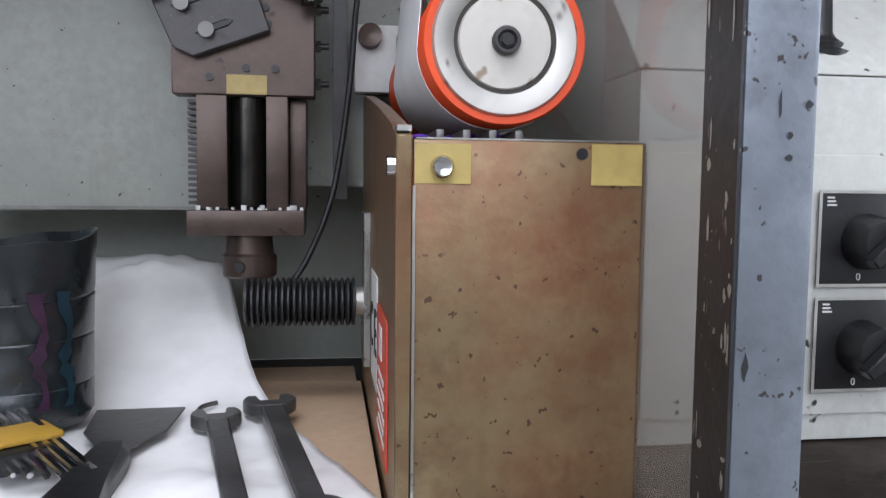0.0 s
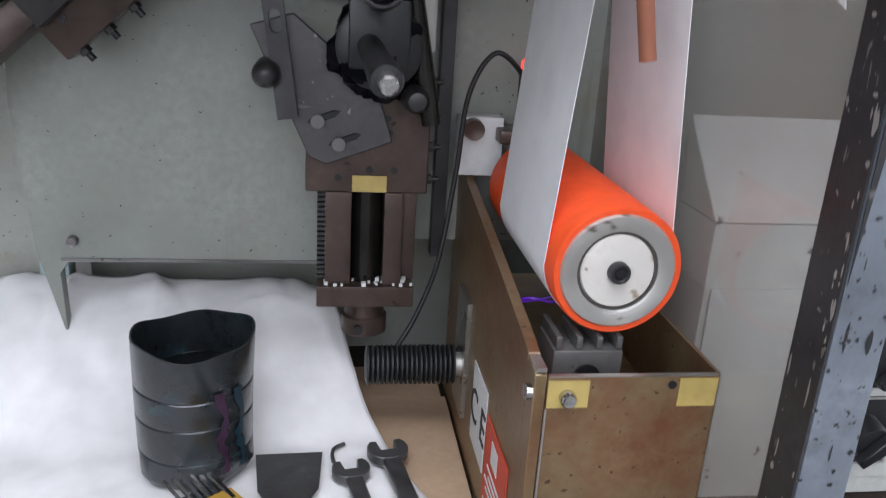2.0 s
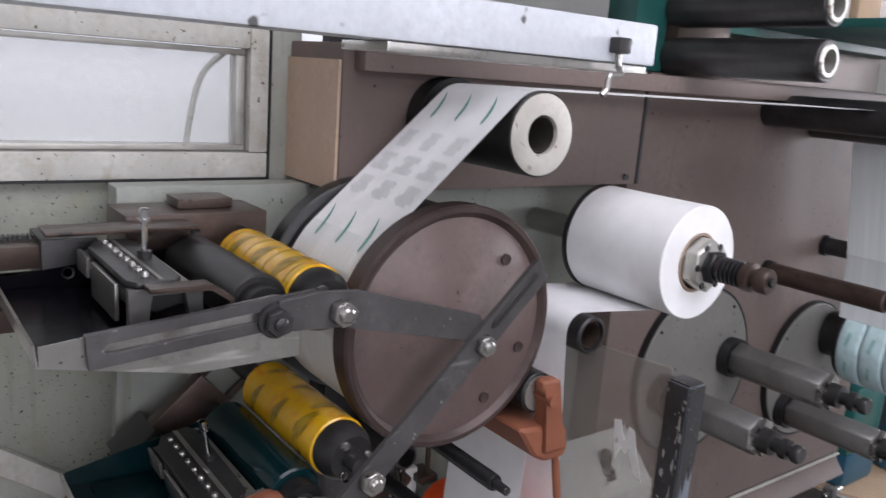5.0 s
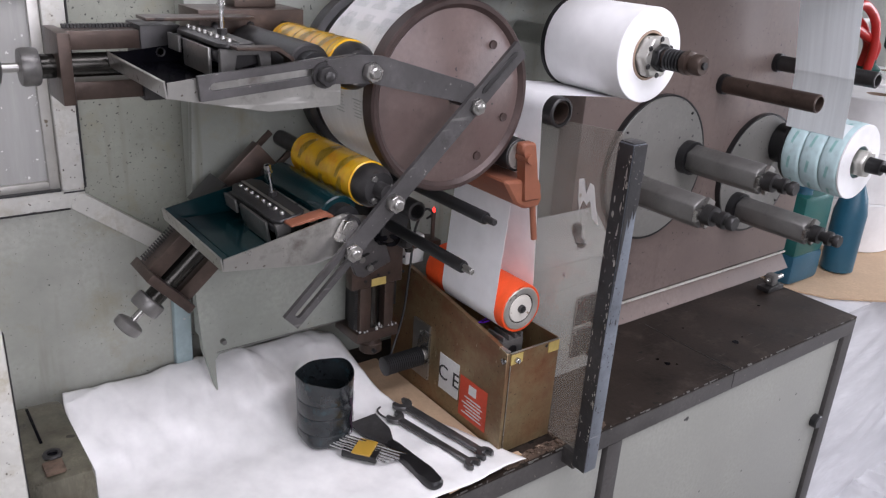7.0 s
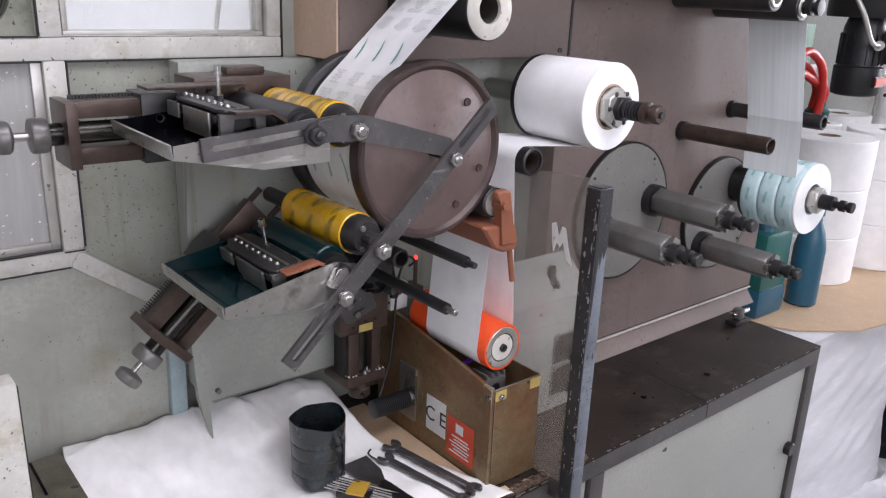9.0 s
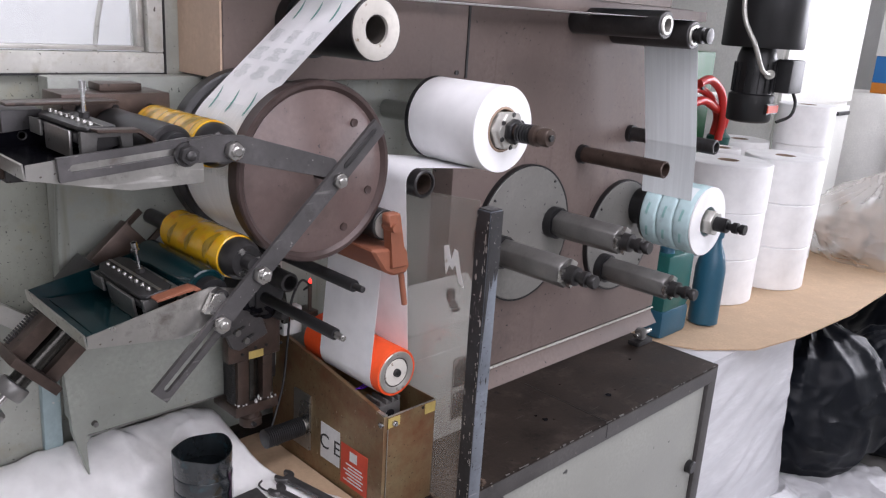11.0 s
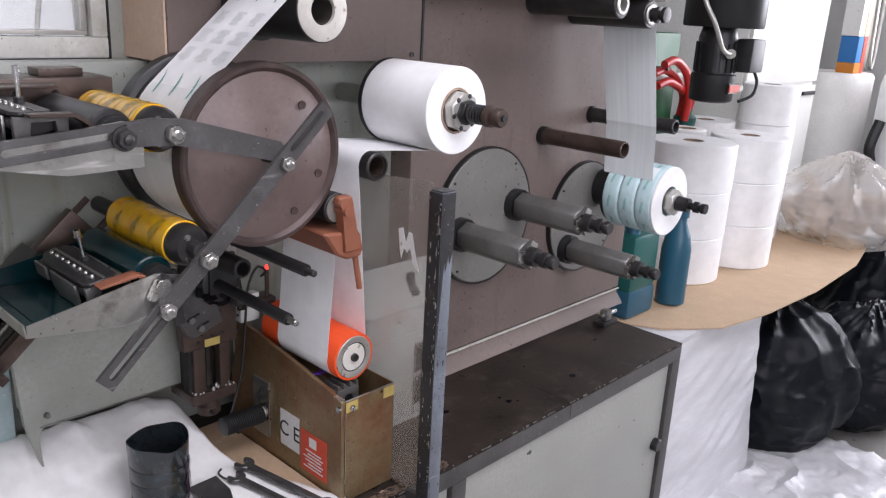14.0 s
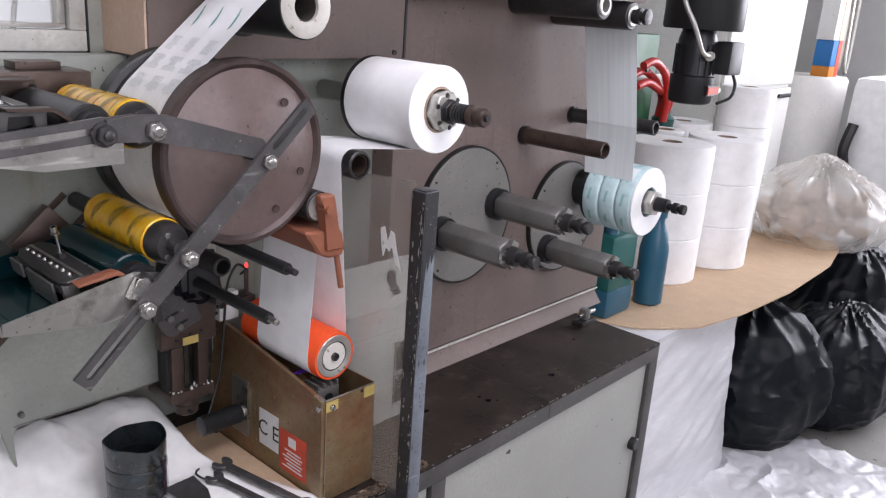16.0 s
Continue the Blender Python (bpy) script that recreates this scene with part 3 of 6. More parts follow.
# ---- bench ----
bench = thing("workbench", (0.3, 0.6, 0.0), "oily dark steel workbench with grey cabinet doors", "workbench")
part("bench_top", box(-0.70, 1.155, FRONT, 0.80, TOP - 0.006, TOP, 0.002), "bench_top", bench, "oil-stained dark steel top")
part("front_rail", box(-0.70, 1.155, FRONT, FRONT + 0.035, TOP - 0.045, TOP - 0.0065, 0.002), "bench_frame", bench)
for x in (-0.70, 0.27, 1.115):
    part("leg", box(x, x + 0.04, FRONT, FRONT + 0.04, 0.0, TOP - 0.0455, 0.002), "bench_frame", bench)
for x in (-0.70, 1.115):
    part("leg", box(x, x + 0.04, 0.75, 0.79, 0.0, TOP - 0.0065, 0.002), "bench_frame", bench)
part("bottom_rail", box(-0.62, 1.115, FRONT, FRONT + 0.035, 0.06, 0.10, 0.002), "bench_frame", bench)
part("side_rail", box(1.115, 1.155, FRONT + 0.04, 0.75, TOP - 0.045, TOP - 0.0065, 0.002), "bench_frame", bench)
part("side_sheet", box(1.13, 1.137, FRONT + 0.04, 0.75, 0.1, TOP - 0.046), "door", bench)
for x0, x1 in ((-0.615, 0.265), (0.315, 1.11)):
    d = part("cabinet_door", box(x0, x1, FRONT + 0.008, FRONT + 0.022, 0.105, TOP - 0.05, 0.003), "door", bench, "grey painted steel door")
part("latch", rod((1.085, FRONT - 0.01, 0.55), (1.085, FRONT + 0.01, 0.55), 0.018, bev=0.003), "black", bench, "round black latch")

t = bmesh.new()
rnd = random.Random(31)
for k in range(60):
    x, w = -0.1 + 1.24 * rnd.random(), 0.0008 + 0.012 * rnd.random() ** 3
    box(x - w, x + w, FRONT - 0.0006, FRONT + 0.0004 + 0.0018 * rnd.random() ** 2, TOP - 0.0008 - 0.0022 * rnd.random() ** 2, TOP + 0.0005, 0.0, t)
tagged(part("worn_edge", t, "mandrel", bench, "bare chipped front edge"), kind="stuff")
part("top_seam", box(0.648, 0.65, FRONT - 0.0006, 0.56, TOP - 0.04, TOP + 0.0004), "black", bench, "dark seam in the top")
t = bmesh.new()
for k in range(9):
    x, y, r = 0.3 + 0.75 * rnd.random(), 0.37 + 0.17 * rnd.random(), 0.002 + 0.006 * rnd.random() ** 2
    vs = [t.verts.new((x + r * (1.6 if math.cos(a) > 0 else 1) * math.cos(a) * (0.7 + 0.5 * rnd.random()), y + r * math.sin(a) * (0.7 + 0.5 * rnd.random()), TOP + 0.0008)) for a in (0, 0.8, 1.6, 2.4, 3.1, 3.9, 4.7, 5.5)]
    t.faces.new(vs)
tagged(part("oil_spot", t, "black_ink", bench, "wet black oil spots"), kind="stuff")
clip = thing("bench_clamp", (1.1, 0.527, TOP), "small dark steel clamp on the bench corner", "clamp")
part("base", box(1.07, 1.14, 0.51, 0.545, TOP + 0.001, TOP + 0.014, 0.003), "dark_steel", clip)
part("jaw", box(1.09, 1.115, 0.515, 0.54, TOP + 0.0145, TOP + 0.045, 0.006), "mandrel", clip, "worn grey jaw")
part("screw", rod((1.075, 0.527, TOP + 0.03), (1.15, 0.527, TOP + 0.03), 0.006, 14), "bright", clip, "bright screw")

# ---- drum ----
drum = thing("impression_drum", (DX, 0.5, DZ), "large impression drum with a brown enamelled end disc", "drum")
part("cylinder", lathe([(0.42, 0.121), (0.60, 0.121)], (DX, 0, DZ), "y", 96), "dark_steel", drum)
part("back_flange", lathe([(0.575, 0.127), (0.578, 0.131), (0.60, 0.131), (0.603, 0.127)], (DX, 0, DZ), "y", 96), "black", drum, "black rear flange")
part("end_disc", lathe([(0.409, 0.118), (0.4005, 0.1185), (0.3995, 0.117), (0.3995, 0.03), (0.3985, 0.028), (0.3985, 0.001)], (DX, 0, DZ), "y", 96), "disc", drum, "brown enamelled disc")
part("rim", lathe([(0.418, 0.118), (0.418, 0.131), (0.397, 0.131), (0.394, 0.1285), (0.394, 0.1235), (0.397, 0.1205), (0.4, 0.1178)], (DX, 0, DZ), "y", 96, None, True), "disc_rim", drum, "dark worn raised rim")
for a, r in ((47, 0.094), (-20, 0.1), (-60, 0.1), (160, 0.1)):
    cx, cz = DX + r * math.cos(radians(a)), DZ + r * math.sin(radians(a))
    part("plug", lathe([(0.3975, 0.0045), (0.397, 0.006), (0.400, 0.0065)], (cx, 0, cz), "y", 16), "disc_rim", drum)
part("axle", rod((DX, 0.59, DZ), (DX, 0.69, DZ), 0.03), "dark_steel", drum)

# ---- slotted arms ----
arm1 = thing("upper_slotted_arm", (-0.087, 0.34, 1.438), "grey flat steel arm with a long slot, bolted across the drum", "machine arm", "slotted arms")
part("bar", slotted_bar((-0.447, 1.476), (-0.262, 1.492), 0.027, 0.359, 0.365, 0.012, 0.135), "grey_bar", arm1)
part("bar", prism([(-0.30, 1.501), (-0.262, 1.5055), (-0.225, 1.503), (-0.085, 1.463), (-0.078, 1.452), (-0.082, 1.44), (-0.1, 1.438), (-0.24, 1.472), (-0.30, 1.474)], 0.3525, 0.3585, 0.0006), "grey_bar", arm1)
part("nut", hexnut(-0.243, 0.3415, 1.4855, 0.0125, 0.0108, 0.007), "bright", arm1, "bright hexagon nut")
part("nut", hexnut(-0.302, 0.345, 1.484, 0.0125, 0.009, 0.006), "dark_steel", arm1, "dark hexagon nut")
part("washer", lathe([(0.354, 0.015), (0.3588, 0.015)], (-0.302, 0, 1.484), "y", 24), "dark_steel", arm1)
arm2 = thing("lower_slotted_arm", (-0.087, 0.335, 1.438), "grey flat steel arm slanting down with slots at both ends", "machine arm", "slotted arms")
part("bar", slotted_bar((-0.352, 1.184), (-0.012, 1.506), 0.026, 0.3458, 0.3518, 0.010, 0.12), "grey_bar", arm2)
part("upper_slot", slotted_bar((-0.075, 1.4505), (-0.02, 1.502), 0.008, 0.3445, 0.3465), "dark_steel", arm2)
part("nut", hexnut(-0.083, 0.338, 1.434, 0.0115, 0.0076, 0.006), "bright", arm2, "bright hexagon nut")
part("stud", rod((-0.083, 0.34, 1.434), (-0.083, 0.399, 1.434), 0.006), "dark_steel", arm2)
part("nut", hexnut(-0.2085, 0.334, 1.3205, 0.0125, 0.0115, 0.007), "bright", arm2, "bright hexagon nut")
part("nut", hexnut(-0.268, 0.336, 1.264, 0.012, 0.0095, 0.006), "bright", arm2, "bright hexagon nut")
part("wing_clamp", prism([(-0.285, 1.278), (-0.272, 1.302), (-0.258, 1.302), (-0.25, 1.285), (-0.262, 1.272)], 0.3522, 0.3645, 0.001), "bright", arm2, "bright clamp block")

# ---- plate cylinders and anilox rollers ----
Y1 = (-0.244, 1.4865)
Y2 = (-0.2125, 1.331)
A1 = (-0.302, 1.487)
A2 = (-0.2605, 1.295)
YR = 0.0305


def plate_cylinder(name, c, label, seed, marks):
    th = thing(name, (c[0], 0.48, c[1]), label, "printing cylinder", "printing cylinders")
    part("sleeve", lathe([(0.398, 0.026), (0.398, YR - 0.0015), (0.3995, YR), (0.563, YR), (0.565, 0.026)], (c[0], 0, c[1]), "y", 48), "yellow", th, "yellow photopolymer plate sleeve")
    part("hub", lathe([(0.372, 0.012), (0.372, 0.022), (0.378, 0.025), (0.386, 0.0285), (0.398, 0.0285), (0.3985, 0.02)], (c[0], 0, c[1]), "y", 32), "dark_steel", th, "dark steel hub")
    part("shaft", lathe([(0.352, 0.009), (0.352, 0.0105), (0.374, 0.0105), (0.60, 0.012), (0.66, 0.012)], (c[0], 0, c[1]), "y", 24), "dark_steel", th)
    for k in range(3):
        part("key", hexnut(c[0] + 0.017 * math.cos(k * 2.09), 0.369, c[1] + 0.017 * math.sin(k * 2.09), 0.0045, 0.005), "bright", th)
    rnd = random.Random(seed)
    if marks == 3:
        for j in range(4):
            part("groove_line", lathe([(0.4085 + 0.047 * j, YR - 0.001), (0.4085 + 0.047 * j, YR + 0.0004), (0.4105 + 0.047 * j, YR + 0.0004), (0.4105 + 0.047 * j, YR - 0.001)], (c[0], 0, c[1]), "y", 48, None, True), "ink_dark", th, "dark ink line")
    for j in range(3):
        yc = 0.428 + 0.052 * j
        for k in range(marks):
            a = 2 * math.pi * (k + 0.1 * j) / marks
            t = bmesh.new()
            w, h = 0.012 + 0.008 * rnd.random(), 1.1 + 0.8 * rnd.random()
            n_ = 7
            rows = []
            for i in range(n_):
                u = i / (n_ - 1) - 0.5
                s = 0.35 + 0.65 * math.cos(u * 3.0) ** 2 + 0.2 * rnd.random()
                ang = a + u * h
                rows.append([t.verts.new((c[0] + (YR + 0.0005) * math.cos(ang), yc + v * w * s + u * 0.012, c[1] + (YR + 0.0005) * math.sin(ang))) for v in (-0.5, 0.5)])
            for p, q in zip(rows, rows[1:]):
                t.faces.new((p[0], p[1], q[1], q[0]))
            part("ink_smear", t, "ink_dark", th)
    return th


plate1 = plate_cylinder("upper_plate_cylinder", Y1, "yellow photopolymer printing cylinder with ink-smeared motifs", 3, 3)
plate2 = plate_cylinder("lower_plate_cylinder", Y2, "yellow photopolymer printing cylinder with dark smeared motifs", 8, 4)


def anilox(name, c, mat, label):
    th = thing(name, (c[0], 0.48, c[1]), label, "inking roller", "inking rollers")
    part("roller", lathe([(0.392, 0.018), (0.392, 0.0255), (0.394, 0.0275), (0.562, 0.0275), (0.565, 0.02)], (c[0], 0, c[1]), "y", 48), mat, th)
    part("shaft", rod((c[0], 0.355, c[1]), (c[0], 0.66, c[1]), 0.011), "dark_steel", th)
    part("collar", lathe([(0.374, 0.013), (0.374, 0.02), (0.391, 0.02), (0.391, 0.013)], (c[0], 0, c[1]), "y", 32), "black", th)
    return th


anilox1 = anilox("upper_inking_roller", A1, "dark_steel", "dark steel inking roller beside the upper plate cylinder")
anilox2 = anilox("lower_inking_roller", A2, "green_ink", "inking roller wet with dark green ink")


# ---- ink trays ----
def tray(name, front, y0, y1, ink, label):
    """A sheet-metal trough: front and back side plates, a sloped floor and a pool of ink."""
    th = thing(name, (front[0][0], y0, front[0][1]), label, "ink tray", "ink trays")
    part("front_plate", prism(front, y0, y0 + 0.0016, 0.0), "sheet_steel", th, "bare sheet-steel side")
    part("back_plate", prism(front, y1, y1 + 0.0016, 0.0), ink, th, "ink-smeared back wall")
    lx, lz0, lz1 = front[0][0], front[0][1], front[1][1]
    bx, bz = front[-2]
    rx, rz = front[-1][0], front[-1][1]
    fl = prism([(lx, lz0), (rx, rz), (bx, bz), (bx, bz + 0.0016), (rx, rz + 0.0016), (lx, lz0 + 0.0016)], y0 + 0.0018, y1 - 0.0002)
    part("floor_plate", fl, ink, th, "ink-covered floor")
    part("lip", prism([(lx - 0.0016, lz0), (lx - 0.004, lz1 + 0.001), (lx - 0.002, lz1 + 0.002), (lx, lz0)], y0, y1 + 0.0016), "sheet_steel", th, "bright folded lip")
    return th


tray1 = tray("upper_ink_tray", [(-0.478, 1.467), (-0.478, 1.483), (-0.30, 1.503), (-0.275, 1.50), (-0.275, 1.446), (-0.366, 1.445)], 0.366, 0.566, "black_ink", "bare steel ink tray with black ink under the upper inking roller")
part("ink", prism([(-0.4745, 1.4715), (-0.279, 1.4735), (-0.279, 1.449), (-0.366, 1.4478), (-0.4745, 1.469)], 0.3685, 0.562), "black_ink", tray1, "glossy black ink")
tray2 = tray("lower_ink_tray", [(-0.427, 1.262), (-0.427, 1.277), (-0.27, 1.308), (-0.235, 1.300), (-0.235, 1.262), (-0.31, 1.247)], 0.366, 0.566, "green_ink", "bare steel tray of green ink under the lower roller")
part("ink", prism([(-0.404, 1.2615), (-0.249, 1.2615), (-0.31, 1.2495)], 0.3685, 0.562), "green_ink", tray2, "glossy dark green ink")


# ---- doctor blade clamps ----
def doctor(name, m, label, edge):
    th = thing(name, tuple(m.translation), label, "blade clamp", "doctor blade clamps")
    part("holder", prism([(-0.03, 0.0), (-0.03, 0.011), (0.012, 0.014), (0.024, 0.008), (0.026, -0.004), (-0.005, -0.012)], 0.41, 0.555, 0.0015), "dark_steel", th, "", m)
    part("top_plate", prism([(0.395, -0.024), (0.405, -0.03), (0.53, -0.03), (0.556, -0.018), (0.556, 0.010), (0.54, 0.017), (0.405, 0.014), (0.395, 0.006)], 0.0145, 0.0195, 0.0008), "dark_steel", th, "worn oily top plate", m @ Matrix(((0, 0, 1, 0), (1, 0, 0, 0), (0, 1, 0, 0), (0, 0, 0, 1))))
    part("blade_strip", prism([(-0.006, 0.0198), (0.022, 0.0125), (0.0223, 0.0133), (-0.006, 0.0208)], 0.40, 0.555), "sheet_steel", th, "bright blade strip", m)
    part("side_plate", box(-0.0345, -0.031, 0.42, 0.50, -0.018, 0.013, 0.0008), "sheet_steel", th, "bare steel side plate", m)
    part("side_plate", box(-0.0345, -0.031, 0.515, 0.553, -0.006, 0.013, 0.0008), "mandrel", th, "", m)
    part("bent_end", prism([(-0.02, 0.019), (0.03, 0.018), (0.048, 0.006), (0.048, -0.02), (0.0445, -0.02), (0.0445, 0.004), (0.029, 0.0145), (-0.02, 0.0155)], 0.374, 0.3945, 0.0008), edge, th, "bent blade end", m)
    part("bracket", prism([(-0.03, -0.016), (-0.014, -0.016), (-0.012, 0.008), (0.016, 0.008), (0.018, -0.014), (0.03, -0.014), (0.03, 0.014), (-0.03, 0.014)], 0.3965, 0.4045, 0.0008), "mandrel", th, "forked steel bracket", m)
    for i in range(8):
        part("screw", lathe([(0.0196, 0.0032), (0.0225, 0.0032), (0.0238, 0.0022)], (-0.013, 0.412 + 0.018 * i, 0), "z", 10), "bright", th, "", m)
    part("thumb_bolt", lathe([(0.0196, 0.0028), (0.052, 0.0028), (0.052, 0.0055), (0.0545, 0.0055), (0.055, 0.0045), (0.063, 0.0045), (0.064, 0.003)], (0.005, 0.476, 0), "z", 12), "chrome", th, "bright adjusting bolt", m)
    part("lock_nut", lathe([(0.0196, 0.0065), (0.026, 0.0065)], (0.005, 0.476, 0), "z", 6), "dark_steel", th, "", m)
    part("ink_smear", box(-0.025, 0.0, 0.43, 0.46, -0.0145, -0.0125, 0.0005), "black_ink", th, "", m)
    return th


doctor("upper_blade_clamp", pose(-0.378, 0, 1.496), "dark steel blade clamp with a row of screws over black ink", "brownsteel")
doctor("lower_blade_clamp", pose(-0.314, 0, 1.286, 0, -10, 0), "oily dark blade clamp with screws over green ink", "rust")


# ---- radial slides ----
def slide(name, m, label, knobs=True, length=0.11):
    """A slide with two rails, a lead screw, an end plate and a hand wheel; u runs to the drum, from the end plate at u = 0."""
    th = thing(name, tuple(m.translation), label, "machine slide", "radial slides")
    part("end_plate", box(-0.014, 0.0, 0.552, 0.628, -0.042, 0.042, 0.0015), "brownsteel", th, "brown steel end plate", m)
    for v in (-0.03, 0.03):
        part("rail", box(0.0, length, 0.575, 0.612, v - 0.011, v + 0.011, 0.001), "brownsteel", th, "", m)
    t = rod((-0.03, 0.585, 0), (length + 0.05, 0.585, 0), 0.0145)
    part("lead_screw", t, "shaft", th, "oiled dark lead screw", m)
    rk = bmesh.new()
    for i in range(26):
        box(0.004 + i * 0.0042, 0.0065 + i * 0.0042, 0.60, 0.612, 0.041, 0.0455, 0.0, rk)
    tagged(part("rack", rk, "dark_steel", th, "toothed rack", m), kind="stuff")
    part("carriage", box(length, length + 0.05, 0.57, 0.63, -0.046, 0.047, 0.002), "dark_steel", th, "dark carriage block", m)
    part("bolt_head", lathe([(0.566, 0.004), (0.5655, 0.006), (0.571, 0.006)], (length + 0.022, 0, 0.015), "y", 12), "black", th, "", m)
    part("bolt_head", lathe([(0.566, 0.004), (0.5655, 0.006), (0.571, 0.006)], (length + 0.03, 0, -0.02), "y", 12), "black", th, "", m)
    if knobs:
        part("hand_wheel", lathe([(-0.052, 0.012), (-0.051, 0.021), (-0.048, 0.0225), (-0.034, 0.0225), (-0.031, 0.021), (-0.03, 0.013), (-0.0142, 0.013)], (0, 0.585, 0), "x", 40), "mandrel", th, "knurled hand wheel", m)
        part("stem", rod((-0.07, 0.585, 0), (-0.0522, 0.585, 0), 0.0055), "bright", th, "", m)
        part("lock_knob", lathe([(-0.09, 0.014), (-0.088, 0.019), (-0.085, 0.0205), (-0.076, 0.0205), (-0.073, 0.018), (-0.07, 0.008)], (0, 0.585, 0), "x", 40), "mandrel", th, "knurled lock knob", m)
    return th


slide1 = slide("upper_radial_slide", pose(-0.525, 0, 1.468), "oily dark steel slide with lead screw and knurled knobs", True, 0.085)
part("top_bar", box(-0.36, -0.21, 0.585, 0.66, 1.492, 1.531, 0.0015), "brownsteel", slide1, "worn steel top bar")
part("tie_plate", box(-0.44, -0.30, 0.545, 0.584, 1.5225, 1.5265, 0.001), "brownsteel", slide1, "worn flat tie plate")
part("cross_block", box(-0.30, -0.24, 0.61, 0.65, 1.5315, 1.542, 0.001), "brownsteel", slide1)
for dx in (0.0, 0.05, 0.1):
    part("bolt_head", lathe([(0.582, 0.003), (0.5815, 0.0045), (0.586, 0.0045)], (-0.34 + dx, 0, 1.512), "y", 12), "black", slide1)
slide2 = slide("lower_radial_slide", pose(-0.418, 0.022, 1.15, 0, -42, 0), "brown oily steel slide slanting down with knurled knobs", True, 0.11)
for v in (-0.034, 0.014):
    part("long_rail", box(0.112, 0.27, 0.64, 0.66, v - 0.005, v + 0.005, 0.001), "brownsteel", slide2, "", pose(-0.418, 0.022, 1.15, 0, -42, 0))

m2 = pose(-0.418, 0.022, 1.15, 0, -42, 0)
part("carriage_plate", box(0.105, 0.235, 0.583, 0.603, -0.074, 0.046, 0.002), "brownsteel", slide2, "brown oily carriage plate", m2)
for k in range(5):
    part("side_screw", rod((0.118 + 0.026 * k, 0.593, -0.085), (0.118 + 0.026 * k, 0.593, -0.0742), 0.0028, 10), "black", slide2, "", m2)
    part("side_nut", rod((0.118 + 0.026 * k, 0.593, -0.0785), (0.118 + 0.026 * k, 0.593, -0.0743), 0.005, 6), "dark_steel", slide2, "", m2)
for u, v in ((0.125, -0.05), (0.15, -0.03), (0.19, -0.055), (0.215, -0.02)):
    part("hole", lathe([(0.5815, 0.0032), (0.5835, 0.0032)], (u, 0, v), "y", 12), "black", slide2, "", m2)

# the vertical slide below the drum
SX = -0.058
s3 = thing("bottom_radial_slide", (SX, 0.63, 0.93), "dark brown oily steel slide hanging under the drum", "machine slide", "radial slides")
part("end_plate", box(SX - 0.043, SX + 0.042, 0.60, 0.679, 0.963, 0.982, 0.0015), "brownsteel", s3, "brown end plate with chips")
for x0, x1 in ((-0.036, -0.014), (0.014, 0.03)):
    part("rail", box(SX + x0, SX + x1, 0.605, 0.64, 0.9825, 1.066, 0.001), "brownsteel", s3)
part("side_rail", box(SX + 0.0305, SX + 0.043, 0.62, 0.679, 0.9825, 1.066, 0.001), "brownsteel", s3)
part("lead_screw", rod((SX, 0.625, 0.93), (SX, 0.625, 1.066), 0.0135), "shaft", s3, "oiled green-black lead screw")
part("back_block", box(SX - 0.03, SX + 0.03, 0.642, 0.679, 0.9825, 1.066), "black", s3)
part("collar", lathe([(0.930, 0.018), (0.932, 0.0205), (0.947, 0.0205), (0.949, 0.018), (0.963, 0.017)], (SX, 0.625, 0), "z", 36), "brownsteel", s3, "set collar")
part("collar_hole", lathe([(0.6, 0.004), (0.606, 0.004)], (SX - 0.006, 0, 0.94), "y", 12), "black", s3)
part("carriage_plate", prism([(SX - 0.053, 1.066), (SX + 0.05, 1.066), (SX + 0.05, 1.172), (SX - 0.05, 1.172), (SX - 0.053, 1.09)], 0.606, 0.626, 0.0012), "brownsteel", s3, "brown steel carriage plate")
tp = prism([(SX - 0.05, 1.098), (SX - 0.036, 1.092), (SX + 0.018, 1.112), (SX + 0.004, 1.155), (SX - 0.062, 1.21), (SX - 0.095, 1.20)], 0.596, 0.6055, 0.0008)
part("angled_plate", tp, "grey_bar", s3, "grey angled steel plate with slots")
for sx, sz in ((-0.043, 1.128), (-0.026, 1.110)):
    part("slot", slotted_bar((SX + sx - 0.008, sz - 0.002), (SX + sx + 0.018, sz + 0.008), 0.0055, 0.595, 0.5965), "black", s3)
    part("cap_screw", lathe([(0.589, 0.0025), (0.589, 0.0055), (0.5945, 0.0055)], (SX + sx, 0, sz), "y", 18), "mandrel", s3)
for sx, sz in ((-0.026, 1.079), (0.0, 1.086), (0.021, 1.086), (0.016, 1.118), (0.014, 1.13)):
    part("hole", lathe([(0.6045, 0.003), (0.608, 0.003)], (SX + sx, 0, sz), "y", 12), "black", s3)
part("tape_patch", box(SX - 0.014, SX + 0.015, 0.6045, 0.6058, 1.067, 1.081), "tape", s3, "yellowed paper patch")
for sz in (1.077, 1.105, 1.132, 1.16):
    part("side_screw", rod((SX + 0.05, 0.616, sz), (SX + 0.06, 0.616, sz), 0.0025, 10), "black", s3)
    part("side_nut", rod((SX + 0.0503, 0.616, sz), (SX + 0.054, 0.616, sz), 0.0045, 6), "dark_steel", s3)
part("edge_strip", box(SX + 0.0635, SX + 0.075, 0.66, 0.679, 0.99, 1.3), "dark_steel", s3)
rk = bmesh.new()
for i in range(18):
    box(SX - 0.043, SX - 0.0365, 0.612, 0.632, 0.986 + i * 0.0044, 0.9885 + i * 0.0044, 0.0, rk)
tagged(part("rack", rk, "dark_steel", s3, "fine toothed rack"), kind="stuff")
